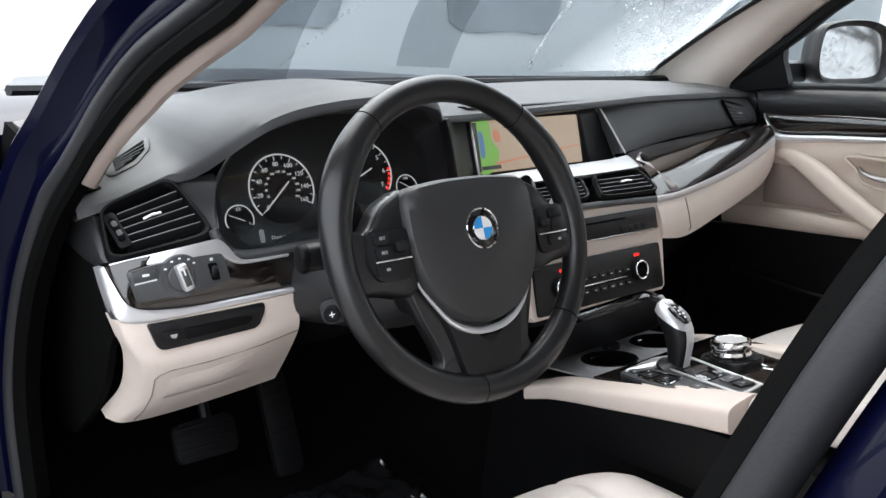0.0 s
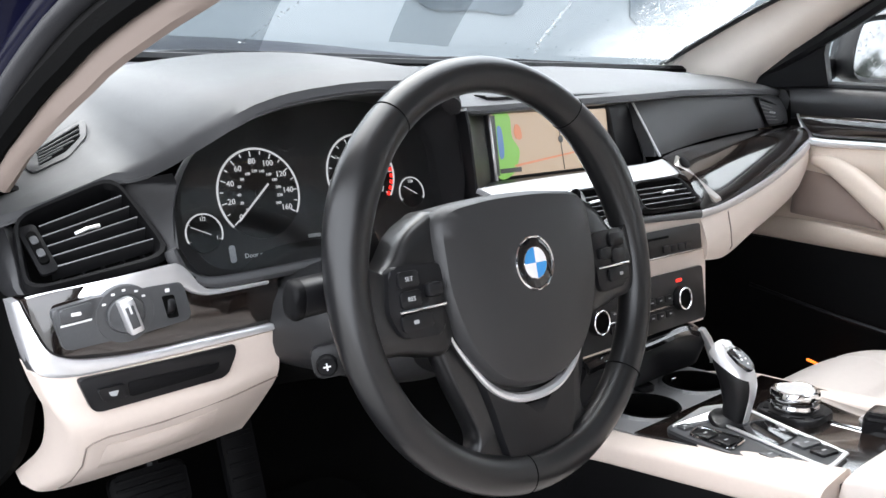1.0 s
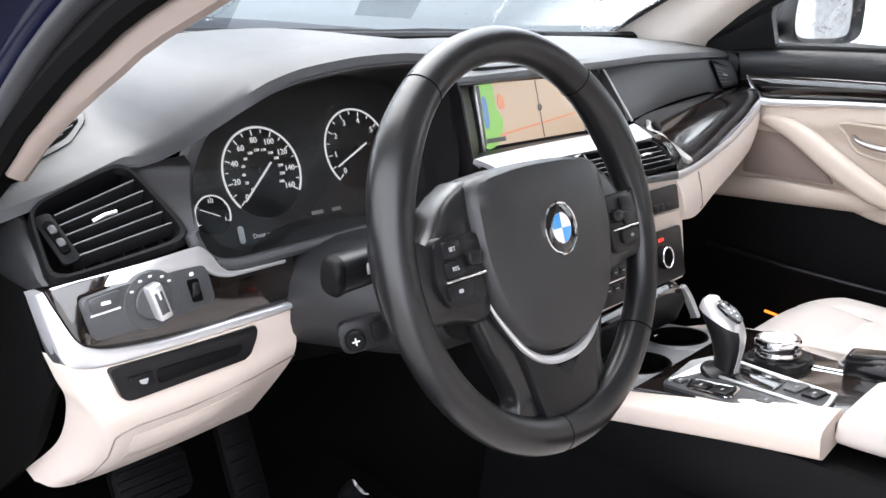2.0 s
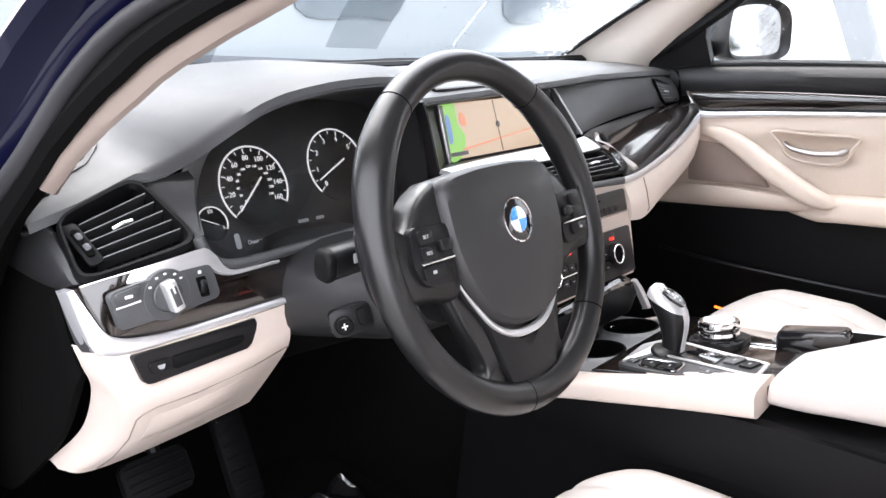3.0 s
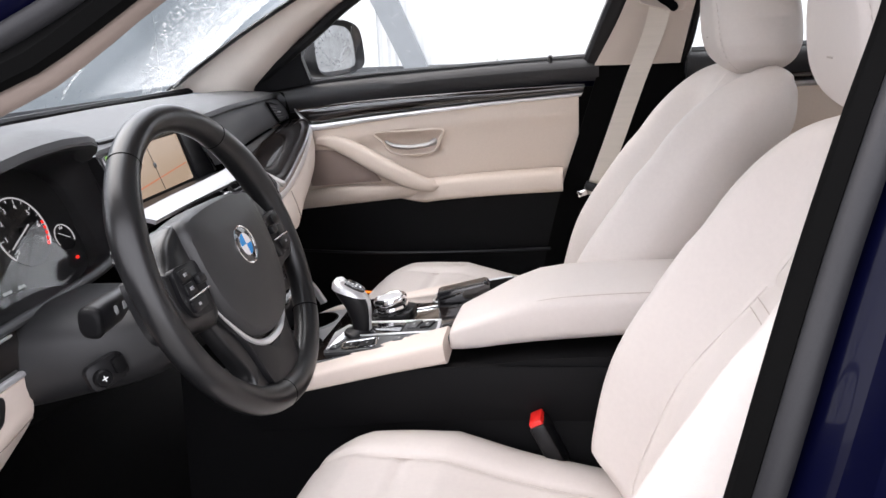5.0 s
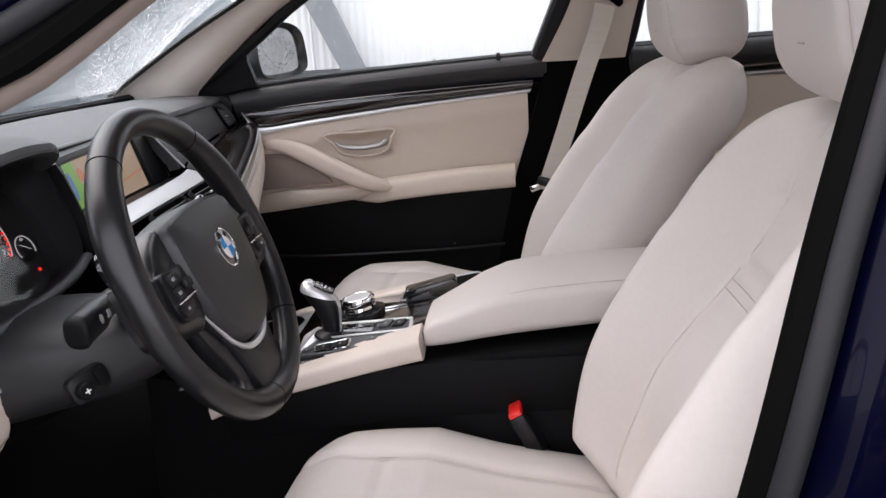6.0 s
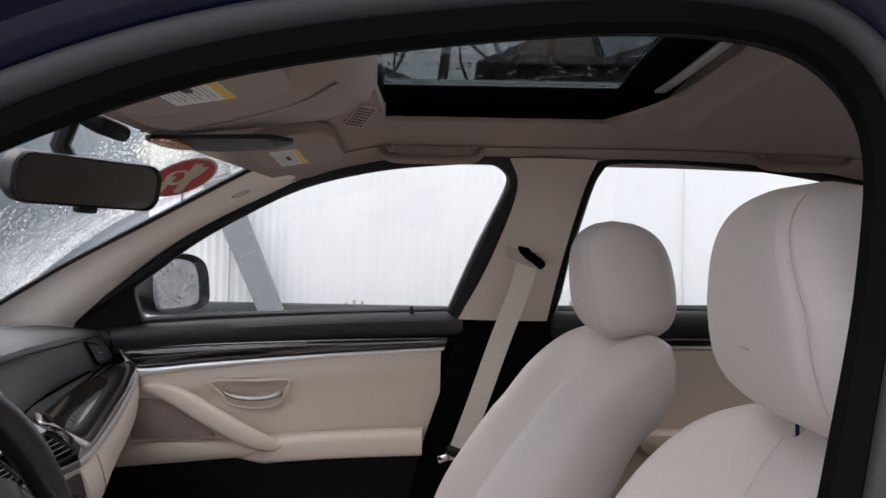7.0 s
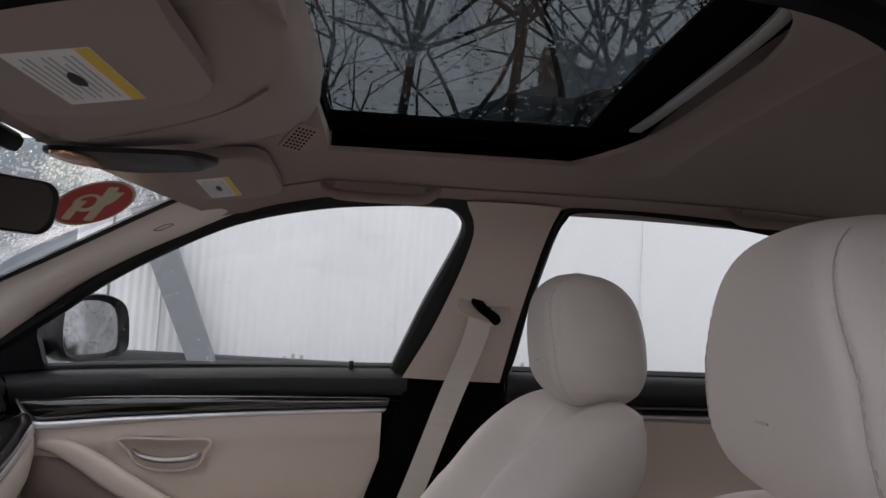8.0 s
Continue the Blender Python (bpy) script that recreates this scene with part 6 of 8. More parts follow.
part("bright_brace", ribbon([(0.108, 0.076, 0.660), (0.124, 0.070, 0.640), (0.134, 0.058, 0.612)], [(0.124, 0.078, 0.660), (0.138, 0.070, 0.640), (0.146, 0.056, 0.610)], (-0.4, -1, 0.5), 0.008, 0.001), SATINALU, con, "bright metal brace beside the cup holders")
# selector plate with framed key groups
part("selector_plate", prism(rounded([(-0.124, 0.030), (-0.131, 0.0), (-0.136, -0.06), (-0.110, -0.155), (-0.055, -0.152), (0.004, -0.008), (-0.002, 0.022), (-0.040, 0.037)], 0.008), CT, 0.004, 0.0012), ALUGREY, con, "grey selector field")
part("bright_nose", prism(rounded([(-0.118, 0.026), (-0.064, 0.000), (-0.020, 0.008), (-0.003, 0.018), (-0.038, 0.035)], 0.006), CT @ pose(0, 0, 0.0036), 0.003, 0.001), SATINALU, con, "bright front of the selector plate")
part("gaiter_plate", prism(rounded([(-0.068, -0.010), (-0.008, -0.012), (-0.036, -0.090), (-0.084, -0.088)], 0.008), CT @ pose(0, 0, 0.0036), 0.002, 0.0006), GLOSS, con, "black field round the lever")
loop = [(-0.066, -0.002), (-0.076, -0.040), (-0.090, -0.095), (-0.102, -0.146), (-0.095, -0.152), (-0.058, -0.149), (-0.050, -0.142), (-0.030, -0.080), (-0.012, -0.030), (-0.003, -0.004)]
part("bright_loop", tube(spline([CT @ Vector((x, y, 0.0055)) for x, y in loop], 60), 0.0030, 8, flat=0.6), SATINALU, con, "bright bar round the selector")
part("chrome_line", tube([CT @ Vector((0.048, -0.04, 0.001)), CT @ Vector((0.040, -0.10, 0.001)), CT @ Vector((0.040, -0.20, 0.001))], 0.0016, 6), CHROME, con)


def console_key(cx, cy, w, h, material, turn=-10):
    """A low key on the selector field with its printed symbol."""
    m = CT @ pose(cx, cy, 0.0036, 0, 0, turn)
    k = part("console_key", prism(roundpoly(w, h, 0.003), m, 0.0035, 0.0012), material, con)
    part("symbol", prism(roundpoly(0.0065, 0.0026, 0.001), m @ pose(0, 0, 0.0035), 0.0003), GREYP, k)


part("key_frame", tube([CT @ Vector((x, y, 0.0055)) for x, y in rounded([(-0.096, 0.003), (-0.124, -0.003), (-0.130, -0.058), (-0.093, -0.054)], 0.006)], 0.0020, 6, True, flat=0.8), CHROME, con, "chrome key frame")
console_key(-0.1105, -0.0145, 0.022, 0.023, SATIN, -4)
console_key(-0.1115, -0.0415, 0.024, 0.023, SATIN, -4)
console_key(-0.108, 0.0135, 0.016, 0.014, ALUGREY)
console_key(-0.113, -0.094, 0.018, 0.018, ALUGREY)
console_key(-0.1115, -0.117, 0.018, 0.018, ALUGREY)
console_key(-0.056, -0.107, 0.030, 0.018, ALUGREY, -14)
console_key(-0.064, -0.130, 0.026, 0.019, SATIN, -14)

# gear selector: one thick blade with a slanted head
gs = thing("gear_selector", (0.004, -0.036, 0.60), "silver and black gear selector lever on the console", "gear lever")
LEV = [(y0 - 0.016, z0 + 0.003, y1 - 0.016, z1 + 0.003, w) for y0, z0, y1, z1, w in ((-0.016, 0.588, -0.044, 0.590, 0.0165), (-0.016, 0.606, -0.044, 0.606, 0.0155), (-0.013, 0.628, -0.045, 0.624, 0.0155), (-0.004, 0.650, -0.046, 0.642, 0.0175), (0.008, 0.668, -0.045, 0.655, 0.0195), (0.0145, 0.681, -0.042, 0.664, 0.0195), (0.0125, 0.690, -0.038, 0.671, 0.0175), (0.007, 0.696, -0.032, 0.676, 0.0125), (-0.004, 0.6935, -0.020, 0.684, 0.004))]
LEVX = 0.004


def lever(rows, grow=1.0, arc=None):
    rings = []
    for yf, zf, yb, zb, w in rows:
        c = Vector((LEVX, (yf + yb) / 2, (zf + zb) / 2))
        d = Vector((0, (yf - yb) / 2, (zf - zb) / 2))
        ring = []
        for a in (arc if arc is not None else np.linspace(0, 2 * math.pi, 33)[:-1]):
            ring.append(c + d * (grow * math.copysign(abs(math.sin(a)) ** 0.8, math.sin(a))) + Vector((w * grow * math.copysign(abs(math.cos(a)) ** 0.8, math.cos(a)), 0, 0)))
        rings.append(ring)
    return rings


part("grip", loft(lever(LEV, 0.97)), SATIN, gs, "black grip", 60)
part("silver_back", sheet(lever(LEV[:6], 1.03, np.linspace(radians(252), radians(350), 18)), (0, -1, 0), 0.001), SATINALU, gs, "matt silver back", 60)
part("silver_head", loft(lever(LEV[5:], 1.04)), SATINALU, gs, "matt silver head", 60)
TW = basis((LEVX, -0.0295, 0.6908), (1, 0, 0), (0, 0.90, 0.43))
part("top_window", prism(rounded([(-0.0115, 0.006), (0.0115, 0.006), (0.0125, -0.012), (0.006, -0.028), (-0.006, -0.028), (-0.0125, -0.012)], 0.004), TW @ pose(0, 0, -0.003), 0.0045, 0.001), GLOSS, gs, "black display on the grip")
part("unlock_key", prism(roundpoly(0.016, 0.009, 0.003, cy=0.014), TW @ pose(0, 0, -0.003), 0.0045, 0.001), SATINALU, gs)
part("boot", lathe([(0.030, 0.0), (0.028, 0.004), (0.020, 0.008), (0.016, 0.012)], pose(LEVX, -0.045, 0.603, 10), 24), SATIN, gs)
for dx, dy in ((0, 0.002), (0, -0.006), (-0.004, -0.012), (0.004, -0.012), (0, -0.019)):
    part("symbol", prism(roundpoly(0.0035, 0.003, 0.001, cx=dx, cy=dy), TW @ pose(0, 0, 0.0016), 0.0003), WHITE, gs)

# rotary controller
rc = thing("rotary_controller", (0.088, -0.079, 0.61), "wide low chrome rotary controller on the wood top", "control knob")
RM = basis((0.088, -0.079, 0.6105), (1, 0, 0), (0, 0.985, -0.17))
part("base", prism(roundpoly(0.072, 0.076, 0.020), RM @ pose(0, 0, -0.003), 0.009, 0.003), SATIN, rc, "black key plate")
part("knob", lathe([(0.0265, 0.006), (0.0280, 0.008), (0.0285, 0.012), (0.0272, 0.015), (0.0272, 0.017), (0.0288, 0.0195), (0.0290, 0.028), (0.0275, 0.0310), (0.0240, 0.0316), (0.0225, 0.0306), (0.001, 0.0306)], RM, 48), CHROME, rc, "bright metal knob")
part("top_disc", lathe([(0.0220, 0.0300), (0.0220, 0.0312), (0.001, 0.0314)], RM, 36), SATINALU, rc)
for a in (30, 75, 120, 165, 210, 255):
    part("controller_key", rbox(RM @ pose(0.0335 * math.cos(radians(a)), 0.0335 * math.sin(radians(a)), 0.0065, 0, 0, a), (0.007, 0.018, 0.002), 0.0008), HARD, rc)

# tray with a raised black lid
bx = thing("storage_tray", (0.13, -0.20, 0.63), "black storage tray with its lid raised", "tray")
part("rim", tube([CT @ Vector((x, y, 0.003)) for x, y in roundpoly(0.085, 0.14, 0.012, cx=0.098, cy=-0.185)], 0.0018, 6, True), SILVER, bx, "silver tray rim")
part("well", prism(roundpoly(0.080, 0.135, 0.012, cx=0.098, cy=-0.185), CT @ pose(0, 0, -0.002), 0.004, 0.001), DEEP, bx)
LDM = basis((0.110, -0.199, 0.642), (0.10, -0.972, 0.21), (0, 0.2, 1))
part("lid", prism(rounded([(-0.047, -0.017), (0.049, -0.012), (0.046, 0.016), (-0.043, 0.016)], 0.008), LDM @ pose(0, 0, -0.010), 0.030, 0.004, seg=3), GLOSS, bx, "black raised lid")
part("lid_line", tube([LDM @ Vector((-0.036, 0.0135, 0.0185)), LDM @ Vector((0.040, 0.0135, 0.0185))], 0.0008, 5), GREYP, bx)

# oyster armrest
rings = []
for y, zl, zt, w in ((-0.2025, 0.603, 0.636, 0.100), (-0.206, 0.601, 0.643, 0.105), (-0.220, 0.601, 0.650, 0.106), (-0.25, 0.604, 0.662, 0.108), (-0.29, 0.610, 0.679, 0.109), (-0.33, 0.615, 0.692, 0.110), (-0.37, 0.619, 0.699, 0.110), (-0.46, 0.628, 0.706, 0.110), (-0.60, 0.634, 0.709, 0.110), (-0.70, 0.636, 0.706, 0.108), (-0.74, 0.64, 0.690, 0.104)):
    h = (zt - zl) / 2
    ring = squircle((0.030, y, zl + h), w, h, (1, 0, -0.04), (0, 0, 1), 48, 0.42)
    rings.append([Vector((q.x - (max(0, q.x - 0.02) * 0.55 * max(0, min(1, (y + 0.31) / 0.10))), q.y, q.z)) for q in ring])
ar = thing("armrest", (0.03, -0.46, 0.62), "padded oyster leather armrest closing the centre console", "armrest")
part("pad", loft(rings), HIDE, ar, "", 75)
sm = [(0.030 - 0.100, y, z) for y, z in ((-0.27, 0.6655), (-0.30, 0.677), (-0.34, 0.690), (-0.40, 0.698), (-0.50, 0.7045), (-0.60, 0.7055), (-0.70, 0.7025))]
part("stitch_seam", tube(spline(sm, 30), 0.0007, 6), THREAD, ar, "narrow stitched seam")

# amber light in the passenger's footwell
solid("footwell_lamp", rbox(pose(0.635, 0.117, 0.468, 0, 0, 80), (0.045, 0.006, 0.005), 0.002), AMBER, "small glowing amber footwell lamp", "lamp")


# ---- seats ----
def padded(fn, nu, nv, name, material, parent, label=""):
    """A closed cushion from a front and a back sheet that meet at the rim."""
    bm = bmesh.new()
    F = [[bm.verts.new(fn(i / nu, j / nv, 1)) for j in range(nv + 1)] for i in range(nu + 1)]
    B = [[F[i][j] if i in (0, nu) or j in (0, nv) else bm.verts.new(fn(i / nu, j / nv, -1)) for j in range(nv + 1)] for i in range(nu + 1)]
    for i in range(nu):
        for j in range(nv):
            bm.faces.new((F[i][j], F[i + 1][j], F[i + 1][j + 1], F[i][j + 1]))
            q = [B[i][j], B[i][j + 1], B[i + 1][j + 1], B[i + 1][j]]
            bm.faces.new(q)
    return part(name, bm, material, parent, label, 80)


def ease(x):
    x = max(0.0, min(1.0, x))
    return x * x * (3 - 2 * x)


SPINE = spline([(0, -0.482, 0.4523), (0, -0.5192, 0.6155), (0, -0.6031, 0.7704), (0, -0.6594, 0.8797), (0, -0.7622, 0.9692)], 60)


def car_seat(cx, label, back_at=(0, 0, 0), lean=0.0, cushion_at=(0, 0, 0), head_at=(0, 0, 0)):
    """A bucket seat on the line cx: cushion, backrest and headrest, each moved as the seat is set."""
    st = thing("front_seat", (cx, -0.35 + cushion_at[1], 0.30), label, "car seat", "front seats")

    def back_mid(v):  # spine of the backrest, from the bottom up
        k = min(int(v * 60), 59)
        return SPINE[k].lerp(SPINE[k + 1], v * 60 - k)

    def width(v):
        return float(np.interp(v, [0, 0.08, 0.3, 0.6, 0.82, 0.93, 1.0], [0.20, 0.235, 0.2505, 0.2396, 0.2382, 0.2187, 0.1773]))

    def seam_at(v):  # where the centre panel meets the bolsters
        return float(np.interp(v, [0, 0.26, 0.53, 0.62, 0.9, 1], [0.52, 0.45, 0.39, 0.36, 0.31, 0.29]))

    def back(u, v, side):
        s = 2 * u - 1
        a = abs(s)
        e = math.copysign(a ** 0.85, s)
        p = back_mid(v)
        t = (back_mid(min(1, v + 0.03)) - back_mid(max(0, v - 0.03))).normalized()
        n = Vector((0, t.z, -t.y))
        rim = math.sqrt(max(0, 1 - a ** 3.2)) * (1 - max(0, (v - 0.80) / 0.2) ** 3.0 * 0.75) * min(1, v / 0.10 + 0.25)
        if v >= 1 or v <= 0:
            rim = 0.0
        if side > 0:
            bol = 0.0575 * math.exp(-((a - 0.78) / 0.22) ** 2) * float(np.interp(v, [0, 0.1, 0.5, 0.85, 1], [0.8, 1, 1, 0.35, 0]))
            lumbar = 0.016 * math.exp(-((v - 0.30) / 0.2) ** 2) * (1 - s * s)
            hollow = 0.055 * (1 - ease((a - 0.34) / 0.40)) * float(np.interp(v, [0, 0.08, 0.2, 0.72, 0.90, 1], [0.2, 0.8, 1, 1, 0.25, 0]))
            q = seam_at(v)
            groove = 0.008 * math.exp(-((a - q) / 0.03) ** 2) * float(np.interp(v, [0, 0.05, 0.88, 1], [0, 1, 0.8, 0]))
            cross = 0.007 * math.exp(-((v - 0.535 + 0.02 * s * s) / 0.012) ** 2) if a < q else 0.0
            crease = 0.0012 * math.sin(31 * v + 9 * s) * math.exp(-((a - 0.62) / 0.15) ** 2) * math.sin(math.pi * v)
            d = rim * (0.045 + bol + lumbar - hollow - groove - cross + crease)
        else:
            d = -rim * 0.1099
        p = p + n * d
        z = p.z - 0.0084 * a ** 3 * max(0, (v - 0.55) / 0.45) ** 2
        return Vector((cx + back_at[0] + e * width(v), p.y + back_at[1] + lean * (z - 0.5), z + back_at[2]))

    bk = padded(back, 76, 76, "backrest", HIDE, st)
    # seams and the rows of stitching over the lumbar panel
    for s in (-1, 1):
        ln = [back(0.5 + s * 0.5 * seam_at(v), v, 1) + Vector((0, 0.0008, 0.0004)) for v in np.linspace(0.05, 0.90, 50)]
        part("piping", tube(ln, 0.0013, 6), HIDE, bk)
    for v0 in (0.497, 0.475):
        for k in range(24):
            u = 0.325 + 0.35 * k / 23
            q = back(u, v0 - 0.02 * (2 * u - 1) ** 2, 1)
            part("stitch", tube([q + Vector((-0.0028, 0.0006, 0)), q + Vector((0.0028, 0.0006, 0))], 0.0008, 4), THREAD, bk)

    def cush(u, v, side):  # v from the front edge to the rear
        s = 2 * u - 1
        a = abs(s)
        e = math.copysign(a ** 0.85, s)
        zc = float(np.interp(v, [0, 0.06, 0.2, 0.5, 0.8, 1], [0.444, 0.477, 0.4891, 0.4865, 0.4551, 0.4401]))
        w = float(np.interp(v, [0, 0.05, 0.15, 0.5, 1], [0.2151, 0.2351, 0.2572, 0.2652, 0.25]))
        rim = math.sqrt(max(0, 1 - a ** 3.0)) * math.sqrt(max(0, 1 - abs(2 * v - 1) ** 6))
        if side > 0:
            bol = 0.0108 * math.exp(-((a - 0.80) / 0.20) ** 2)
            q = 0.54 + 0.10 * max(0, 0.3 - v)
            groove = -0.008 * math.exp(-((a - q) / 0.025) ** 2) - 0.006 * math.exp(-((v - 0.36) / 0.014) ** 2) * (1 if a < q else 0)
            hollow = -0.010 * (1 - ease((a - 0.35) / 0.35)) * ease((v - 0.1) / 0.3)
            d = rim * (0.030 + bol + groove + hollow)
        else:
            d = -rim * 0.10
        return Vector((cx + cushion_at[0] + e * w, -0.0048 - 0.4178 * v - 0.06 * max(0, (v - 0.7) / 0.3) ** 1.5 - 0.0222 * a ** 3 * (1 - v) + cushion_at[1], zc + d - 0.03 * (1 - rim) * max(0, 1 - 2.5 * v) ** 2 + cushion_at[2]))

    cu = padded(cush, 60, 60, "cushion", HIDE, st)
    for s in (-1, 1):
        ln = [cush(0.5 + s * 0.5 * (0.54 + 0.10 * max(0, 0.3 - v)), v, 1) + Vector((0, 0, 0.0006)) for v in np.linspace(0.03, 0.95, 40)]
        part("piping", tube(ln, 0.0009, 5), THREAD, cu)
    # headrest: winged pillow with a stitched centre
    hc = Vector((cx + head_at[0], -0.6992 + head_at[1], 1.076 + head_at[2]))

    def head(u, v, side):
        a, b = 2 * u - 1, 2 * v - 1
        w = 0.1515 * float(np.interp(b, [-1, -0.92, -0.75, -0.5, 0.0, 0.5, 0.85, 1], [0.6665, 0.8265, 0.96, 0.9977, 0.96, 0.7487, 0.612, 0.5195]))
        ea = math.copysign(abs(a) ** 0.8, a)
        rim = math.sqrt(max(0, 1 - abs(a) ** 3.4)) * math.sqrt(max(0, 1 - abs(b) ** 3.4))
        if side > 0:
            d = rim * (0.0658 + 0.012 * a * a - 0.006 * math.exp(-((abs(a) - 0.66) / 0.035) ** 2))
        else:
            d = -rim * 0.0846
        return hc + Vector((ea * w, d + 0.0097 * b, b * 0.1013 * (1 - 0.10 * a * a)))

    hd = padded(head, 48, 48, "headrest", HIDE, st)
    for s in (-1, 1):
        part("seam", tube([head(0.5 + s * 0.33, v, 1) + Vector((0, 0.0004, 0)) for v in np.linspace(0.05, 0.95, 30)], 0.0006, 5), THREAD, hd)
        for k in range(16):
            q, q2 = head(0.5 + s * 0.352, 0.10 + 0.05 * k, 1), head(0.5 + s * 0.352, 0.122 + 0.05 * k, 1)
            part("stitch", tube([q, q2], 0.0007, 4), THREAD, hd)
    part("logo_mark", prism(roundpoly(0.018, 0.0018, 0.0006), basis(head(0.5, 0.33, 1), (-1, 0, 0), (0, 0, 1)), 0.001), THREAD, hd)
    for s in (-1, 1):
        part("headrest_post", tube([hc + Vector((s * 0.06, -0.01, -0.150)), hc + Vector((s * 0.06, -0.008, -0.07))], 0.006, 10), CHROME, st, "chrome post")
        part("post_collar", lathe([(0.009, 0), (0.009, 0.003), (0.0075, 0.004), (0.001, 0.004)], pose(hc.x + s * 0.06, hc.y - 0.01, hc.z - 0.124), 16), ALUGREY, st)
    yb = cushion_at[1]
    part("side_shield", rbox(pose(cx, -0.26 + yb, 0.40), (0.44, 0.40, 0.12), 0.03), HARD, st, "black seat base cover")
    for s in (-1, 1):
        part("seat_rail", rbox(pose(cx + s * 0.19, -0.24 + yb, 0.318), (0.05, 0.54, 0.05), 0.008), SATIN, st)
    return st


car_seat(-0.375, "driver's seat in pale oyster leather with stitched seams")
car_seat(0.373, "passenger's seat in pale oyster leather with stitched seams", (-0.0074, 0.0646, 0.0225), -0.0702, (0, 0.0845, 0.0416), (0.0051, 0.0181, 0.0014))

# driver's buckle beside the console
bu = thing("belt_buckle", (-0.13, -0.36, 0.46), "black belt buckle with a red release button", "belt buckle")
BM = basis((-0.128, -0.355, 0.492), (1, 0, 0), (0, 0.45, 0.89))
part("body", rbox(BM, (0.048, 0.080, 0.024), 0.005), SATIN, bu)
part("button", rbox(BM @ pose(0, 0.0385, 0.0), (0.040, 0.016, 0.020), 0.003), RED, bu, "red release button")
part("stalk", tube([BM @ Vector((0, -0.035, 0)), BM @ Vector((0, -0.075, -0.006)), BM @ Vector((0, -0.13, -0.01))], 0.016, 8, flat=0.5), RUBBER, bu)

# passenger's belt from the pillar to the sill
sb = thing("seat_belt", (0.66, -0.5, 0.75), "pale beige seat belt hanging from the passenger's pillar", "seat belt")
sb_t = spline([(0.592, -0.552, 1.104), (0.612, -0.540, 1.05), (0.632, -0.505, 0.95), (0.644, -0.462, 0.82), (0.650, -0.432, 0.735), (0.652, -0.420, 0.70)], 30)
P = [[p + Vector((0.0, -0.022, 0.0)), p + Vector((-0.001, 0, 0)), p + Vector((0.0, 0.022, 0.0))] for p in sb_t]
part("webbing", sheet(P, (-1, 0, 0), 0.0018), WEB, sb, "beige woven webbing")
part("tongue", rbox(basis((0.648, -0.424, 0.715), (0, 0.9, 0.3), (0, -0.3, 0.9)), (0.050, 0.020, 0.010), 0.003), SATIN, sb, "black plastic tongue")
part("tongue_plate", rbox(basis((0.644, -0.394, 0.705), (0, 0.9, -0.3), (0, 0.3, 0.9)), (0.022, 0.014, 0.003), 0.001), CHROME, sb)
P = [[Vector((0.655, -0.43 + 0.02 * k, z)) for k in (-1, 1)] for z in (0.71, 0.60, 0.45, 0.34)]
# Lower length of the beige belt; black stands in for its shade.
part("lower_webbing", sheet(P, (-1, 0, 0), 0.002), CARPET, sb, "lower webbing with its shade put in as black")
AN = basis((0.592, -0.560, 1.118), (0, -1, -0.25), (0.5, 0, 0.86))
part("recess_plate", prism(roundpoly(0.095, 0.055, 0.014), AN @ pose(-0.004, 0.004, -0.004), 0.005, 0.002), MIDTRIM, sb, "beige guide plate")
part("guide", prism(smoothpoly([(-0.030, 0.020), (-0.018, 0.022), (-0.008, 0.010), (0.004, 0.000), (0.022, -0.006), (0.030, -0.016), (0.022, -0.026), (0.006, -0.018), (-0.012, -0.010), (-0.028, 0.004)], 40), AN, 0.008, 0.003), DEEP, sb, "black belt guide")


# ---- passenger's doors and pillar ----
def gx(z):
    """Sideways place of the side glass at a height."""
    return 0.72 - 0.58 * (z - 0.975)


pd = thing("passenger_door", (0.75, -0.05, 0.40), "closed passenger's door with beige card, dark veneer and black belt pad", "car door")
# outer skin
P = [[Vector((0.86 if z < 0.8 else 0.86 - 0.25 * (z - 0.8), y, z)) for z in np.linspace(0.28, 0.965, 8)] for y in np.linspace(0.50, -0.50, 8)]
part("outer_skin", sheet(P, (1, 0, 0), 0.01), PAINT, pd, "dark blue painted skin")
part("door_shell", sheet([[Vector((0.79, y, z)) for z in (0.28, 0.6, 0.93)] for y in (0.62, 0.2, -0.50)], (-1, 0, 0), 0.01), DEEP, pd, "black inside of the door")
# belt pad
top = [(0.728, 0.40, 0.935), (0.726, 0.30, 0.953), (0.724, 0.22, 0.962), (0.722, 0.05, 0.975), (0.720, -0.2, 0.990), (0.718, -0.43, 1.000)]
sec = [(0.02, 0.004), (0.004, 0.003), (-0.012, -0.006), (-0.020, -0.022), (-0.018, -0.042), (-0.006, -0.060), (0.03, -0.062)]
rings = [[p + Vector((a, 0, b * (1 - 0.15 * k / 24))) for a, b in sec] for k, p in enumerate(spline(top, 24))]
part("belt_pad", loft(rings), BELT, pd, "black soft belt pad")
part("veneer", ribbon([(0.700, 0.285, 0.905), (0.702, 0.10, 0.922), (0.702, -0.15, 0.936), (0.702, -0.40, 0.946)], [(0.702, 0.245, 0.868), (0.704, 0.10, 0.884), (0.704, -0.15, 0.906), (0.704, -0.395, 0.924)], (-1, 0, 0.1), 0.015, 0.006), WOOD, pd, "dark glossy veneer band")
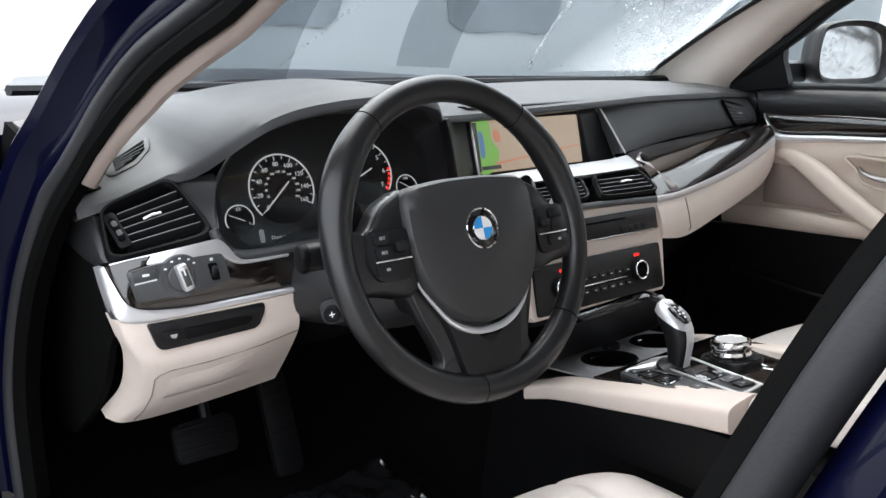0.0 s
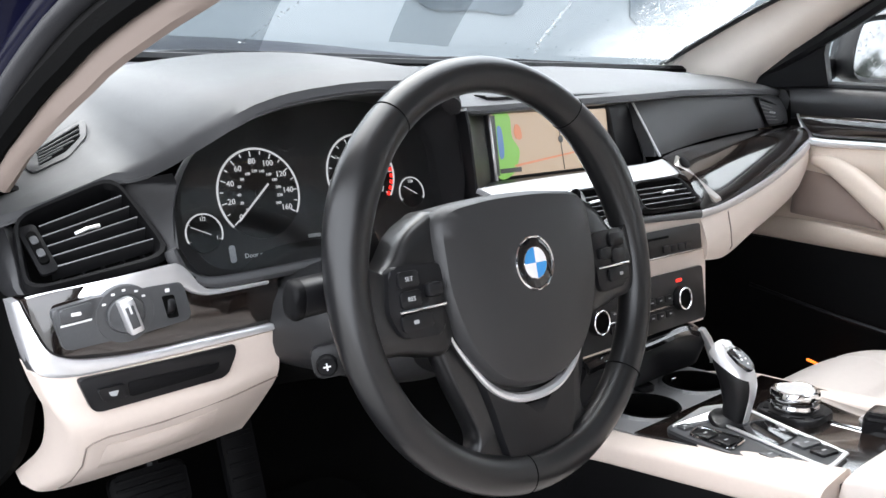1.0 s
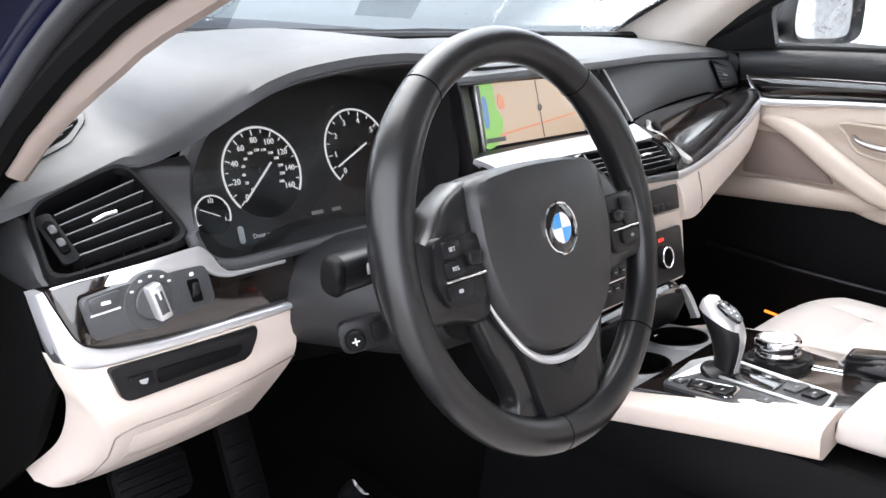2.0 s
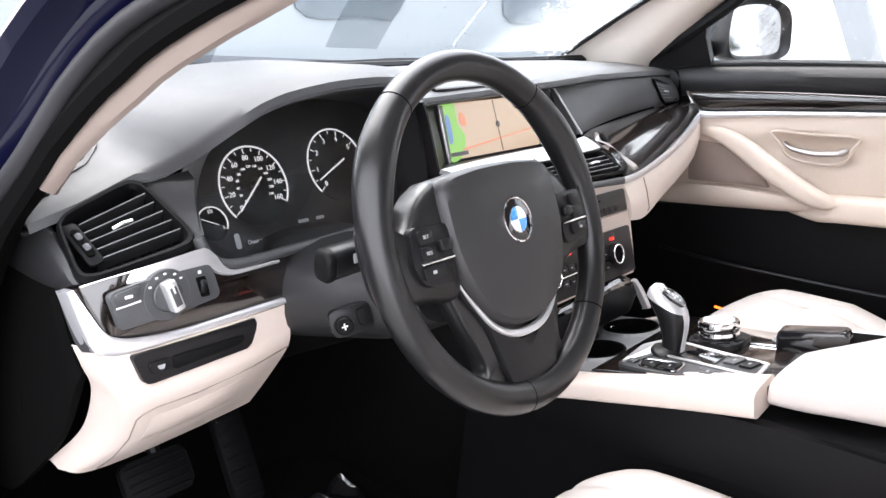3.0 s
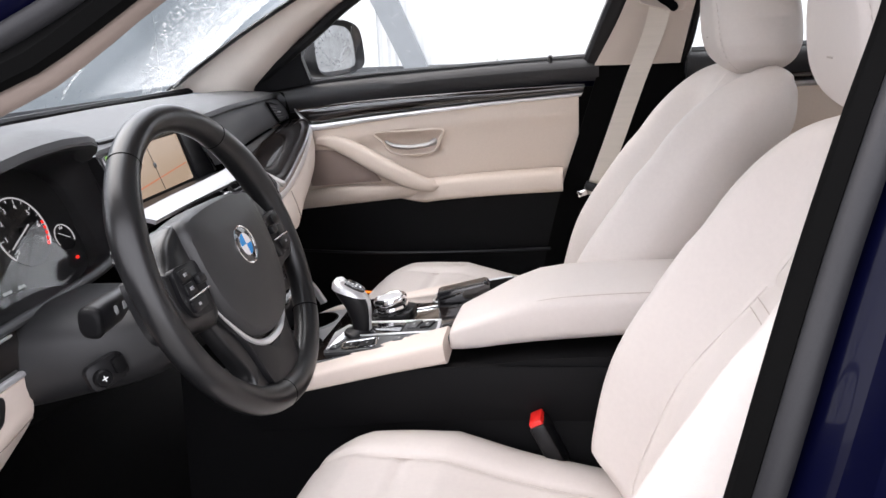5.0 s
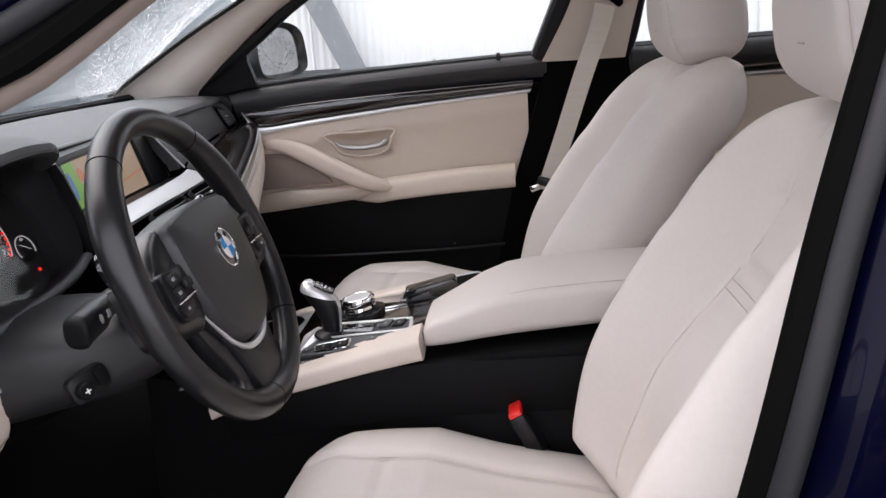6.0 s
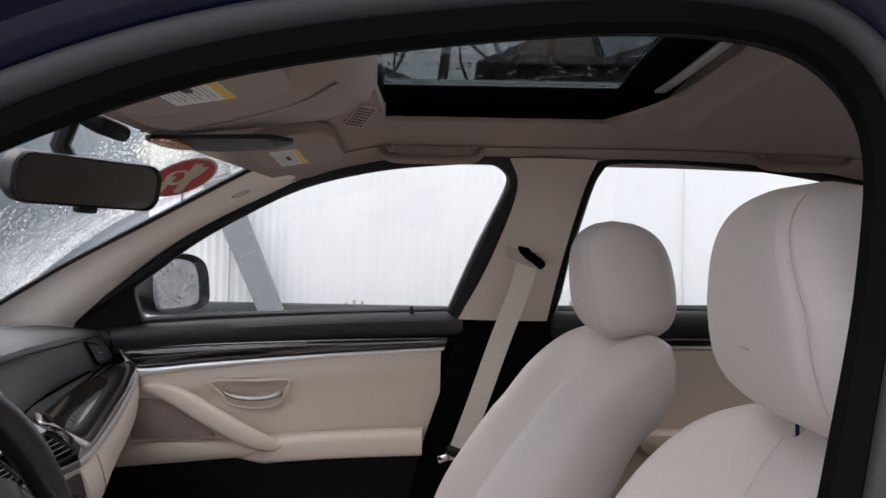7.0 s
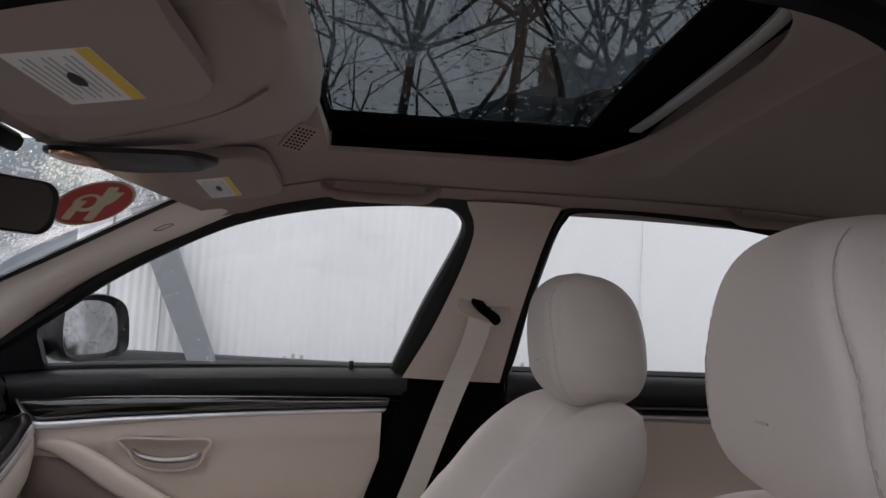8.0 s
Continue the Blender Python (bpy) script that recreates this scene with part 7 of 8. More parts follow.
part("aluminium_strip", ribbon([(0.697, 0.288, 0.906), (0.698, 0.262, 0.880), (0.699, 0.238, 0.868), (0.700, 0.10, 0.883), (0.701, -0.15, 0.906), (0.701, -0.395, 0.925)], [(0.697, 0.278, 0.896), (0.697, 0.262, 0.866), (0.698, 0.238, 0.852), (0.699, 0.10, 0.870), (0.700, -0.15, 0.897), (0.701, -0.390, 0.916)], (-1, 0, 0.1), 0.014, 0.003, nu=36), SATINALU, pd, "brushed aluminium strip")
# beige card with a soft fold
P = []
for y in np.linspace(0.36, -0.385, 40):
    ztop = float(np.interp(y, [-0.39, -0.15, 0.10, 0.24, 0.36], [0.917, 0.898, 0.872, 0.853, 0.87]))
    zbot = float(np.interp(y, [-0.35, -0.06, 0.27, 0.36], [0.708, 0.697, 0.66, 0.65]))
    row = []
    for v in np.linspace(0, 1, 22):
        z = ztop + (zbot - ztop) * v
        bowl = 0.026 * math.exp(-(((y - 0.012) / 0.072) ** 4 + ((z - 0.818) / 0.024) ** 4))
        fold = -0.006 * math.exp(-((z - (ztop - 0.035)) / 0.02) ** 2)
        row.append(Vector((0.706 + bowl + fold + 0.010 * v, y, z)))
    P.append(row)
part("card", sheet(P, (-1, 0, 0), 0.02), DOORHIDE, pd, "beige leatherette door card")
# armrest and sweeping pull
a = spline([(0.706, 0.050, 0.716), (0.690, -0.01, 0.722), (0.674, -0.075, 0.733), (0.668, -0.20, 0.744), (0.668, -0.350, 0.752)], 24)
rings = [squircle(p + V(0.010, 0, -0.020), 0.033 * min(1, 0.30 + k * 0.09), 0.026 * min(1, 0.45 + k * 0.07), (1, 0, 0), (0.12, 0, 1), 28, 0.55) for k, p in enumerate(a)]
part("armrest", loft(rings), DOORHIDE, pd, "beige padded armrest", 60)
a = spline([(0.704, 0.238, 0.826), (0.686, 0.195, 0.824), (0.668, 0.14, 0.806), (0.655, 0.07, 0.770), (0.650, 0.0, 0.737), (0.655, -0.045, 0.723), (0.668, -0.070, 0.722)], 34)
rings = []
for i, p in enumerate(a):
    f = i / 34
    h = 0.011 + 0.010 * math.sin(math.pi * min(1, f * 1.1)) - 0.004 * (f > 0.9)
    t = (a[min(i + 1, 34)] - a[max(i - 1, 0)]).normalized()
    rings.append(squircle(p + V(0.006, 0, 0), 0.017, h * 1.05, (1, 0, 0), V(1, 0, 0).cross(t), 24, 0.75))
part("pull_handle", loft(rings), DOORHIDE, pd, "sweeping beige pull handle", 60)
part("lower_band", ribbon([(0.712, 0.36, 0.690), (0.694, 0.20, 0.712), (0.680, 0.06, 0.717), (0.672, -0.06, 0.722), (0.668, -0.35, 0.728)], [(0.712, 0.36, 0.650), (0.698, 0.20, 0.668), (0.688, 0.06, 0.684), (0.680, -0.06, 0.697), (0.676, -0.345, 0.708)], (-1, 0, -0.1), 0.03, 0.006), DOORHIDE, pd)
part("speaker_cover", ribbon([(0.703, 0.262, 0.805), (0.700, 0.18, 0.800), (0.698, 0.12, 0.775), (0.697, 0.085, 0.728)], [(0.703, 0.262, 0.716), (0.700, 0.20, 0.720), (0.698, 0.15, 0.724), (0.697, 0.088, 0.727)], (-1, 0, 0), 0.006, 0.004), CLOTH, pd, "taupe speaker cover")
# inner handle in its bowl
part("handle_surround", tube([Vector((0.702, y, z)) for y, z in smoothpoly([(0.092, 0.842), (0.0, 0.846), (-0.068, 0.848), (-0.062, 0.825), (-0.045, 0.797), (0.01, 0.789), (0.055, 0.797), (0.075, 0.82)], 40)], 0.0032, 6, True), DOORHIDE, pd)
part("inner_handle", tube(spline([(0.712, 0.070, 0.822), (0.702, 0.050, 0.813), (0.698, 0.010, 0.809), (0.699, -0.030, 0.813), (0.701, -0.046, 0.818), (0.706, -0.052, 0.823)], 24), [0.004 + 0.0035 * min(1, k / 8) + (0.002 if 17 < k < 23 else 0) for k in range(25)], 12, flat=0.8), PEWTER, pd, "satin silver inner handle")
part("lock_pin", tube([(0.712, -0.322, 0.985), (0.711, -0.322, 1.008)], [0.005, 0.0045], 10), SATIN, pd)
# black lower panel with a pocket
P = []
for y in np.linspace(0.42, -0.345, 24):
    zt = float(np.interp(y, [-0.35, -0.06, 0.27, 0.42], [0.708, 0.697, 0.66, 0.64]))
    P.append([Vector((0.700 - (0.018 if v > 0.62 else 0.0), y, zt + (0.30 - zt) * v)) for v in np.linspace(0, 1, 14)])
part("lower_panel", sheet(P, (-1, 0, 0), 0.02), HARD, pd, "black plastic lower panel with a pocket")
part("pocket_lip", tube(spline([(0.680, 0.30, 0.560), (0.672, 0.10, 0.556), (0.672, -0.15, 0.560), (0.680, -0.32, 0.566)], 20), 0.004, 6), SATIN, pd)
# window frame and pane
outline = [(0.395, 0.945), (0.30, 1.005), (0.20, 1.068), (0.12, 1.122), (0.013, 1.180), (-0.117, 1.238), (-0.262, 1.272), (-0.40, 1.286), (-0.466, 1.288), (-0.493, 1.279), (-0.506, 1.259), (-0.497, 1.225), (-0.448, 1.12), (-0.403, 1.01), (-0.393, 0.985)]
fr = spline([(gx(z), y, z) for y, z in outline], 70)
rings = []
for i, p in enumerate(fr):
    t = (fr[min(i + 1, 70)] - fr[max(i - 1, 0)]).normalized()
    n = Vector((-0.865, 0, -0.5))
    o = t.cross(n).normalized()
    if o.dot(p - Vector((0.6, -0.2, 1.08))) < 0:
        o = -o
    wide = 1 + 0.75 * max(0.0, min(1.0, (i - 40) / 6))
    rings.append([p + o * a * wide + n * b for a, b in ((0.0, -0.004), (0.004, 0.006), (0.014, 0.010), (0.024, 0.006), (0.028, -0.02), (0.0, -0.02))])
part("window_frame", loft(rings), SATIN, pd, "black window frame")
P = [[Vector((gx(z) + 0.006, y, z)) for z in np.linspace(0.955, 0.955 + (float(np.interp(y, [-0.52, -0.49, -0.40, -0.262, -0.117, 0.013, 0.12, 0.20, 0.30, 0.40], [1.20, 1.29, 1.296, 1.282, 1.25, 1.19, 1.135, 1.08, 1.02, 0.96])) - 0.955), 8)] for y in np.linspace(0.395, -0.515, 40)]
pane = part("pane", sheet(P, (1, 0, 0), 0.004), PANE, pd, "clear side window")
pane.visible_shadow = False
bm = bmesh.new()
rs = random.Random(21)
for _ in range(260):
    y, z = rs.uniform(-0.5, 0.3), rs.uniform(0.98, 1.27)
    if z > float(np.interp(y, [-0.5, -0.26, -0.117, 0.013, 0.12, 0.3], [1.28, 1.26, 1.22, 1.16, 1.10, 0.99])):
        continue
    r = rs.uniform(0.0008, 0.0018)
    lathe([(r, 0), (r * 0.7, r * 0.4), (r * 0.2, r * 0.6)], basis((gx(z) + 0.008, y, z), (0, 1, 0), (-0.5, 0, 0.86)), 5, bm)
tagged(part("raindrop", bm, DROP, pd, "raindrops on the pane"), kind="stuff")
part("sill_seal", tube(spline([(0.728, 0.30, 0.962), (0.726, 0.05, 0.982), (0.722, -0.43, 1.004)], 20), 0.006, 6), ALUGREY, pd, "grey outer window seal")
# mirror triangle
part("mirror_triangle", sheet([[Vector((0.728, 0.405, 0.935)), Vector((0.715, 0.30, 0.955)), Vector((0.715, 0.245, 0.962))], [Vector((0.700, 0.33, 1.005)), Vector((0.694, 0.28, 1.02)), Vector((0.690, 0.255, 1.02))], [Vector((0.672, 0.255, 1.070)), Vector((0.668, 0.250, 1.075)), Vector((0.664, 0.245, 1.078))]], (-1, 0, 0), 0.02), SATIN, pd, "black mirror corner cover")

dm = thing("door_mirror", (0.93, 0.34, 1.0), "black passenger's door mirror with wet glass", "wing mirror")
MM = basis((0.985, 0.262, 1.035), (0.89, -0.45, 0), (0.055, 0.11, 1))
shape = smoothpoly([(-0.082, -0.055), (0.0, -0.064), (0.075, -0.052), (0.088, -0.01), (0.080, 0.045), (0.03, 0.066), (-0.05, 0.060), (-0.082, 0.035)], 44)
rings = [[MM @ Vector((x * s + 0.006, y * s, z)) for x, y in shape] for s, z in ((0.5, -0.10), (0.90, -0.075), (1.10, -0.03), (1.12, 0.004), (1.06, 0.014), (0.97, 0.006), (0.90, -0.004), (0.89, -0.008))]
part("housing", loft(rings), SATIN, dm, "black mirror housing")
part("glass", prism([(x * 0.91 + 0.005, y * 0.91) for x, y in shape], MM @ pose(0, 0, -0.008, 0, 0), 0.004), WETMIRROR, dm, "mirror glass")
part("arm", rbox(pose(0.85, 0.36, 0.985), (0.20, 0.06, 0.05), 0.015), SATIN, dm)
bm = bmesh.new()
for _ in range(150):
    a, q = rs.uniform(0, 2 * math.pi), rs.uniform(0.3, 1) ** 0.5
    r = rs.uniform(0.001, 0.0024)
    lathe([(r, 0), (r * 0.7, r * 0.4), (r * 0.2, r * 0.6)], MM @ pose(0.070 * q * math.cos(a), 0.050 * q * math.sin(a), -0.0042), 5, bm)
tagged(part("raindrop", bm, DROP, dm), kind="stuff")

# middle pillar
a = [(gx(1.30) - 0.01, 1.300), (gx(1.24) - 0.022, 1.24), (gx(1.10) - 0.026, 1.10), (gx(0.985) - 0.022, 0.983)]
yf = {1.300: -0.510, 1.24: -0.526, 1.10: -0.478, 0.983: -0.420}
yr = {1.300: -0.675, 1.24: -0.652, 1.10: -0.622, 0.983: -0.604}
P = []
for u in np.linspace(0, 1, 12):
    row = []
    for x, z in a:
        y = yf[z] + (yr[z] - yf[z]) * u
        row.append(Vector((x - 0.012 * math.sin(math.pi * u), y, z)))
    P.append(spline(row, 16))
solid("pillar_trim", sheet(P, (-1, 0, 0), 0.02), MIDTRIM, "beige upper trim of the middle pillar", "pillar trim", "pillar trims")
P = [[Vector((gx(z) + 0.016, y0 + (y1 - y0) * v, z)) for v in (0, 0.5, 1)] for z, y0, y1 in ((0.965, -0.412, -0.615), (1.10, -0.470, -0.640), (1.24, -0.522, -0.672), (1.30, -0.515, -0.69))]
solid("pillar_outside", sheet(P, (1, 0, 0), 0.01), SATIN, "black outer cover of the middle pillar", "car body", kind="structure")
P = []
for u in np.linspace(0, 1, 10):
    row = []
    for x, z, y0, y1 in ((0.708, 0.983, -0.432, -0.612), (0.700, 0.85, -0.392, -0.635), (0.698, 0.70, -0.345, -0.65), (0.700, 0.50, -0.30, -0.66), (0.70, 0.30, -0.28, -0.68)):
        row.append(Vector((x - 0.010 * math.sin(math.pi * u), y0 + (y1 - y0) * u, z)))
    P.append(spline(row, 16))
solid("pillar_cover", sheet(P, (-1, 0, 0), 0.03), DEEP, "black plastic lower cover of the middle pillar", "pillar trim", "pillar trims")

# rear passenger's door
rd = thing("rear_door", (0.75, -1.1, 0.40), "closed rear door with beige card and black belt pad", "car door")
rings = [[Vector((0.718, y, 1.004 + 0.02 * (-0.6 - y))) + Vector((a, 0, b)) for a, b in sec] for y in np.linspace(-0.62, -1.70, 14)]
part("belt_pad", loft(rings), BELT, rd, "black soft belt pad")
part("veneer", ribbon([(0.702, -0.64, 0.948), (0.702, -1.1, 0.962), (0.702, -1.65, 0.97)], [(0.704, -0.64, 0.930), (0.704, -1.1, 0.942), (0.704, -1.65, 0.95)], (-1, 0, 0.1), 0.015, 0.004), WOOD, rd, "dark glossy veneer band")
part("aluminium_strip", ribbon([(0.699, -0.64, 0.930), (0.699, -1.1, 0.942), (0.699, -1.65, 0.95)], [(0.699, -0.64, 0.918), (0.699, -1.1, 0.930), (0.699, -1.65, 0.938)], (-1, 0, 0.1), 0.012, 0.003), SILVER, rd)
P = [[Vector((0.706, y, z)) for z in np.linspace(0.925, 0.35, 12)] for y in np.linspace(-0.65, -1.74, 14)]
part("card", sheet(P, (-1, 0, 0), 0.02), DOORHIDE, rd, "beige leatherette door card")
part("armrest", rbox(pose(0.675, -1.05, 0.74), (0.07, 0.5, 0.05), 0.018), DOORHIDE, rd)
P = [[Vector((0.86 if z < 0.8 else 0.86 - 0.25 * (z - 0.8), y, z)) for z in np.linspace(0.28, 0.985, 8)] for y in np.linspace(-0.52, -1.75, 8)]
part("outer_skin", sheet(P, (1, 0, 0), 0.01), PAINT, rd, "dark blue painted skin")
outline = [(-0.618, 0.985), (-0.632, 1.03), (-0.648, 1.14), (-0.672, 1.24), (-0.688, 1.278), (-0.712, 1.293), (-0.83, 1.294), (-1.0, 1.282), (-1.2, 1.25), (-1.45, 1.18), (-1.62, 1.08), (-1.66, 1.03)]
fr = spline([(gx(z), y, z) for y, z in outline], 60)
rings = []
for i, p in enumerate(fr):
    t = (fr[min(i + 1, 60)] - fr[max(i - 1, 0)]).normalized()
    n = Vector((-0.865, 0, -0.5))
    o = t.cross(n).normalized()
    if o.dot(p - Vector((0.6, -1.1, 1.08))) < 0:
        o = -o
    rings.append([p + o * a + n * b for a, b in ((0.0, -0.004), (0.004, 0.006), (0.010, 0.008), (0.016, 0.004), (0.020, -0.02), (0.0, -0.02))])
part("window_frame", loft(rings), SATIN, rd, "black window frame")
P = [[Vector((gx(z) + 0.006, y, z)) for z in np.linspace(0.975, float(np.interp(-y, [0.61, 0.66, 0.70, 0.83, 1.0, 1.2, 1.45, 1.66], [1.0, 1.25, 1.30, 1.302, 1.29, 1.26, 1.19, 1.03])), 6)] for y in np.linspace(-0.62, -1.655, 24)]
pane = part("pane", sheet(P, (1, 0, 0), 0.004), PANE, rd, "clear side window")
pane.visible_shadow = False
part("sill_seal", tube([(0.724, -0.63, 1.006), (0.724, -1.0, 1.014), (0.724, -1.68, 1.025)], 0.009, 6), ALUGREY, rd, "grey outer window seal")

# cant rail between headliner and windows
P = []
for y in np.linspace(-0.06, -1.72, 50):
    ztop_win = float(np.interp(-y, [0.06, 0.117, 0.262, 0.40, 0.47, 0.70, 0.83, 1.0, 1.2, 1.45, 1.72], [1.245, 1.262, 1.292, 1.306, 1.308, 1.312, 1.312, 1.302, 1.27, 1.20, 1.10]))
    x1 = gx(ztop_win) - 0.004
    x0 = 0.47
    z0 = roof_z(x0, y) - 0.004
    P.append([Vector((x0 + (x1 - x0) * v, y, z0 + (ztop_win - z0) * v + 0.004 * math.sin(math.pi * v))) for v in np.linspace(0, 1, 6)])
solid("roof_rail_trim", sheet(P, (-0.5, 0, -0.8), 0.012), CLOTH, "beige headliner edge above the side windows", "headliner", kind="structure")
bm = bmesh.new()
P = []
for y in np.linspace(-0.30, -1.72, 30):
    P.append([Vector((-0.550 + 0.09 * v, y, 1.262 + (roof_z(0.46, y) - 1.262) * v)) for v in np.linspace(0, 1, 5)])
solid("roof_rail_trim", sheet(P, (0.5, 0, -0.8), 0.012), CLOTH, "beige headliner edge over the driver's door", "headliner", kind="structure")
P = [[Vector((-0.70, y, z)) for z in np.linspace(0.30, 1.25, 8)] for y in np.linspace(-0.64, -1.75, 8)]
solid("wall_rear_side", sheet(P, (1, 0, 0), 0.02), DOORHIDE, "plain driver's side of the rear cabin", "wall", kind="structure")

# ---- roof fittings ----
for y0, y1, x, z in ((-0.268, -0.456, 0.484, 1.310), (-0.95, -1.13, 0.484, 1.308)):
    gh = thing("grab_handle", (x, (y0 + y1) / 2, z), "beige grab handle folded against the roof", "grab handle", "grab handles")
    rings = []
    for p in spline([(x + 0.008, y0, z + 0.010), (x - 0.006, y0 - 0.003, z - 0.004), (x - 0.016, y0 - 0.014, z - 0.016), (x - 0.020, y0 - 0.034, z - 0.021), (x - 0.021, (y0 + y1) / 2, z - 0.022), (x - 0.020, y1 + 0.034, z - 0.021), (x - 0.016, y1 + 0.014, z - 0.016), (x - 0.006, y1 + 0.003, z - 0.004), (x + 0.008, y1, z + 0.010)], 40):
        rings.append(p)
    part("bar", tube(rings, 0.0085, 12), CLOTH, gh, "beige moulded bar")
    part("recess", prism(roundpoly(0.034, abs(y1 - y0) - 0.050, 0.012), basis((x - 0.004, (y0 + y1) / 2, z - 0.001), (-0.8, 0, 0.6), (0, 1, 0)) @ pose(0, 0, -0.004), 0.004, 0.001), CLOTH, gh, "shallow recess behind the bar")
    for yy in (y0 - 0.010, y1 + 0.010):
        part("mount", rbox(pose(x + 0.004, yy, z + 0.004), (0.030, 0.022, 0.018), 0.006), CLOTH, gh)


def sun_visor(pts, m, lab, label):
    v = thing("sun_visor", m.translation, label, "sun visor", "sun visors")
    part("board", prism(smoothpoly(pts, 48), m, 0.018, 0.007, seg=3), CLOTH, v, "beige cloth board")
    (lx, ly), (lw, lh) = lab
    st = part("warning_label", prism(roundpoly(lw, lh, 0.002, cx=lx, cy=ly), m @ pose(0, 0, 0.018), 0.0006), WHITE, v, "white warning label")
    part("heading", prism(roundpoly(lw * 0.16, lh * 0.98, 0.001, cx=lx + lw * 0.41, cy=ly), m @ pose(0, 0, 0.0186), 0.0004), YELLOW, st, "yellow label heading")
    bmx = bmesh.new()
    for k in range(9):
        prism(roundpoly(lw * 0.022, lh * (0.80 if k % 3 else 0.55), 0.0003, cx=lx - lw * 0.43 + k * lw * 0.082, cy=ly), m @ pose(0, 0, 0.0186), 0.0003, bm=bmx)
    part("print", bmx, GREYP, st, "small print as grey bars")
    part("print", prism(smoothpoly([(lx - lw * 0.1, ly - lh * 0.06), (lx, ly - lh * 0.14), (lx + lw * 0.05, ly), (lx, ly + lh * 0.14), (lx - lw * 0.12, ly + lh * 0.08)], 20), m @ pose(0, 0, 0.0188), 0.0003), SATIN, st)
    return v


# boards hang under the roof: local z looks down into the cabin
VL = basis((-0.30, -0.13, 1.300), (0, 1, -0.16), (1, 0, 0.0)) @ Matrix.Diagonal((-1, 1, 1, 1))
sun_visor([(0.090, -0.16), (0.091, 0.0), (0.090, 0.10), (0.086, 0.160), (0.060, 0.200), (0.02, 0.222), (-0.067, 0.222), (-0.110, 0.172), (-0.12, 0.0), (-0.12, -0.16), (0, -0.17)], VL, ((-0.012, 0.100), (0.068, 0.150)), "beige driver's sun visor with a printed warning label")
VR = basis((0.368, -0.118, 1.302), (0, 1, -0.16), (1, 0, -0.10)) @ Matrix.Diagonal((-1, 1, 1, 1))
sun_visor([(0.085, 0.09), (0.085, 0.0), (0.083, -0.07), (0.055, -0.102), (-0.02, -0.105), (-0.055, -0.085), (-0.064, 0.0), (-0.058, 0.085), (-0.03, 0.112), (0.03, 0.118), (0.066, 0.110)], VR, ((-0.006, 0.038), (0.048, 0.112)), "beige passenger's sun visor with a printed warning label")

oc = thing("overhead_console", (0, -0.16, 1.29), "beige overhead console with a perforated speaker and dark lamp strip", "overhead console")
rings = []
for y, w, z in ((-0.292, 0.10, 1.345), (-0.280, 0.112, 1.325), (-0.262, 0.118, 1.308), (-0.2, 0.120, 1.294), (-0.1, 0.114, 1.280), (-0.03, 0.105, 1.272), (0.0, 0.095, 1.275)):
    rings.append([Vector((0.0 + w * fx, y, z + dz)) for fx, dz in ((-2.1, 0.045), (-1.5, 0.020), (-1.0, 0.006), (-0.5, 0), (0, 0), (0.5, 0), (0.9, 0.003), (1, 0.014), (1, 0.06))])
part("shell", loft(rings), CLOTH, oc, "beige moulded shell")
part("lamp_strip", plate3([(0.062, 0.018, 1.268), (0.048, -0.065, 1.268), (0.035, -0.160, 1.268), (0.075, -0.186, 1.268), (0.150, -0.140, 1.268), (0.190, -0.060, 1.268), (0.180, -0.012, 1.268), (0.140, 0.020, 1.268)], (0, 0, -1), 0.006, 0.002, 0.014, 0.0), SATIN, oc, "dark glossy lamp strip")
# Copper colour stands in for a warm reflection on the lamp strip.
part("warm_patch", plate3([(0.050, 0.004, 1.261), (0.048, -0.022, 1.261), (0.092, -0.036, 1.261), (0.140, -0.028, 1.261), (0.130, -0.002, 1.261), (0.090, 0.008, 1.261)], (0, 0, -1), 0.004, 0.0015, 0.008, 0.0), COPPER, oc, "patch coloured copper for a warm reflection")
part("rear_groove", tube(spline([(0.060, 0.020, 1.2720), (0.030, -0.075, 1.2765), (-0.015, -0.165, 1.289), (-0.060, -0.225, 1.299), (-0.100, -0.262, 1.309)], 24), 0.0016, 6), SEAM, oc, "thin shadow groove across the console")
GN = Vector((-0.40, -0.45, -0.80)).normalized()
GX = Vector((0.75, -0.66, 0)).normalized()
SG = basis((0.105, -0.268, 1.306), GX, GN.cross(GX))
part("speaker_plate", prism(roundpoly(0.036, 0.044, 0.006), SG, 0.003, 0.001), CLOTH, oc)
bm = bmesh.new()
for r in range(7):
    for c_ in range(5):
        prism(roundpoly(0.0034, 0.0026, 0.0008, 2, cx=-0.012 + c_ * 0.006, cy=-0.0155 + r * 0.0052), SG @ pose(0, 0, 0.0028), 0.0006, bm=bm)
tagged(part("speaker_hole", bm, DEEP, oc), kind="stuff")
part("sensor_pod", rbox(pose(0.0, 0.048, 1.272, 28), (0.09, 0.05, 0.022), 0.009), HARD, oc, "black sensor cover at the windscreen")

rm = thing("rear_view_mirror", (-0.03, 0.07, 1.20), "black-framed rear-view mirror on the windscreen", "mirror")
RV = basis((-0.010, 0.055, 1.196), (0.86, -0.5, 0.0), (-0.10, -0.172, 1))
shape = roundpoly(0.216, 0.062, 0.022, 6)
rings = [[RV @ Vector((x * s, y * s, z)) for x, y in shape] for s, z in ((0.6, -0.045), (0.92, -0.035), (1.0, -0.015), (1.0, 0.002), (0.97, 0.005), (0.93, 0.003), (0.92, 0.001))]
part("housing", loft(rings), SATIN, rm, "black mirror housing")
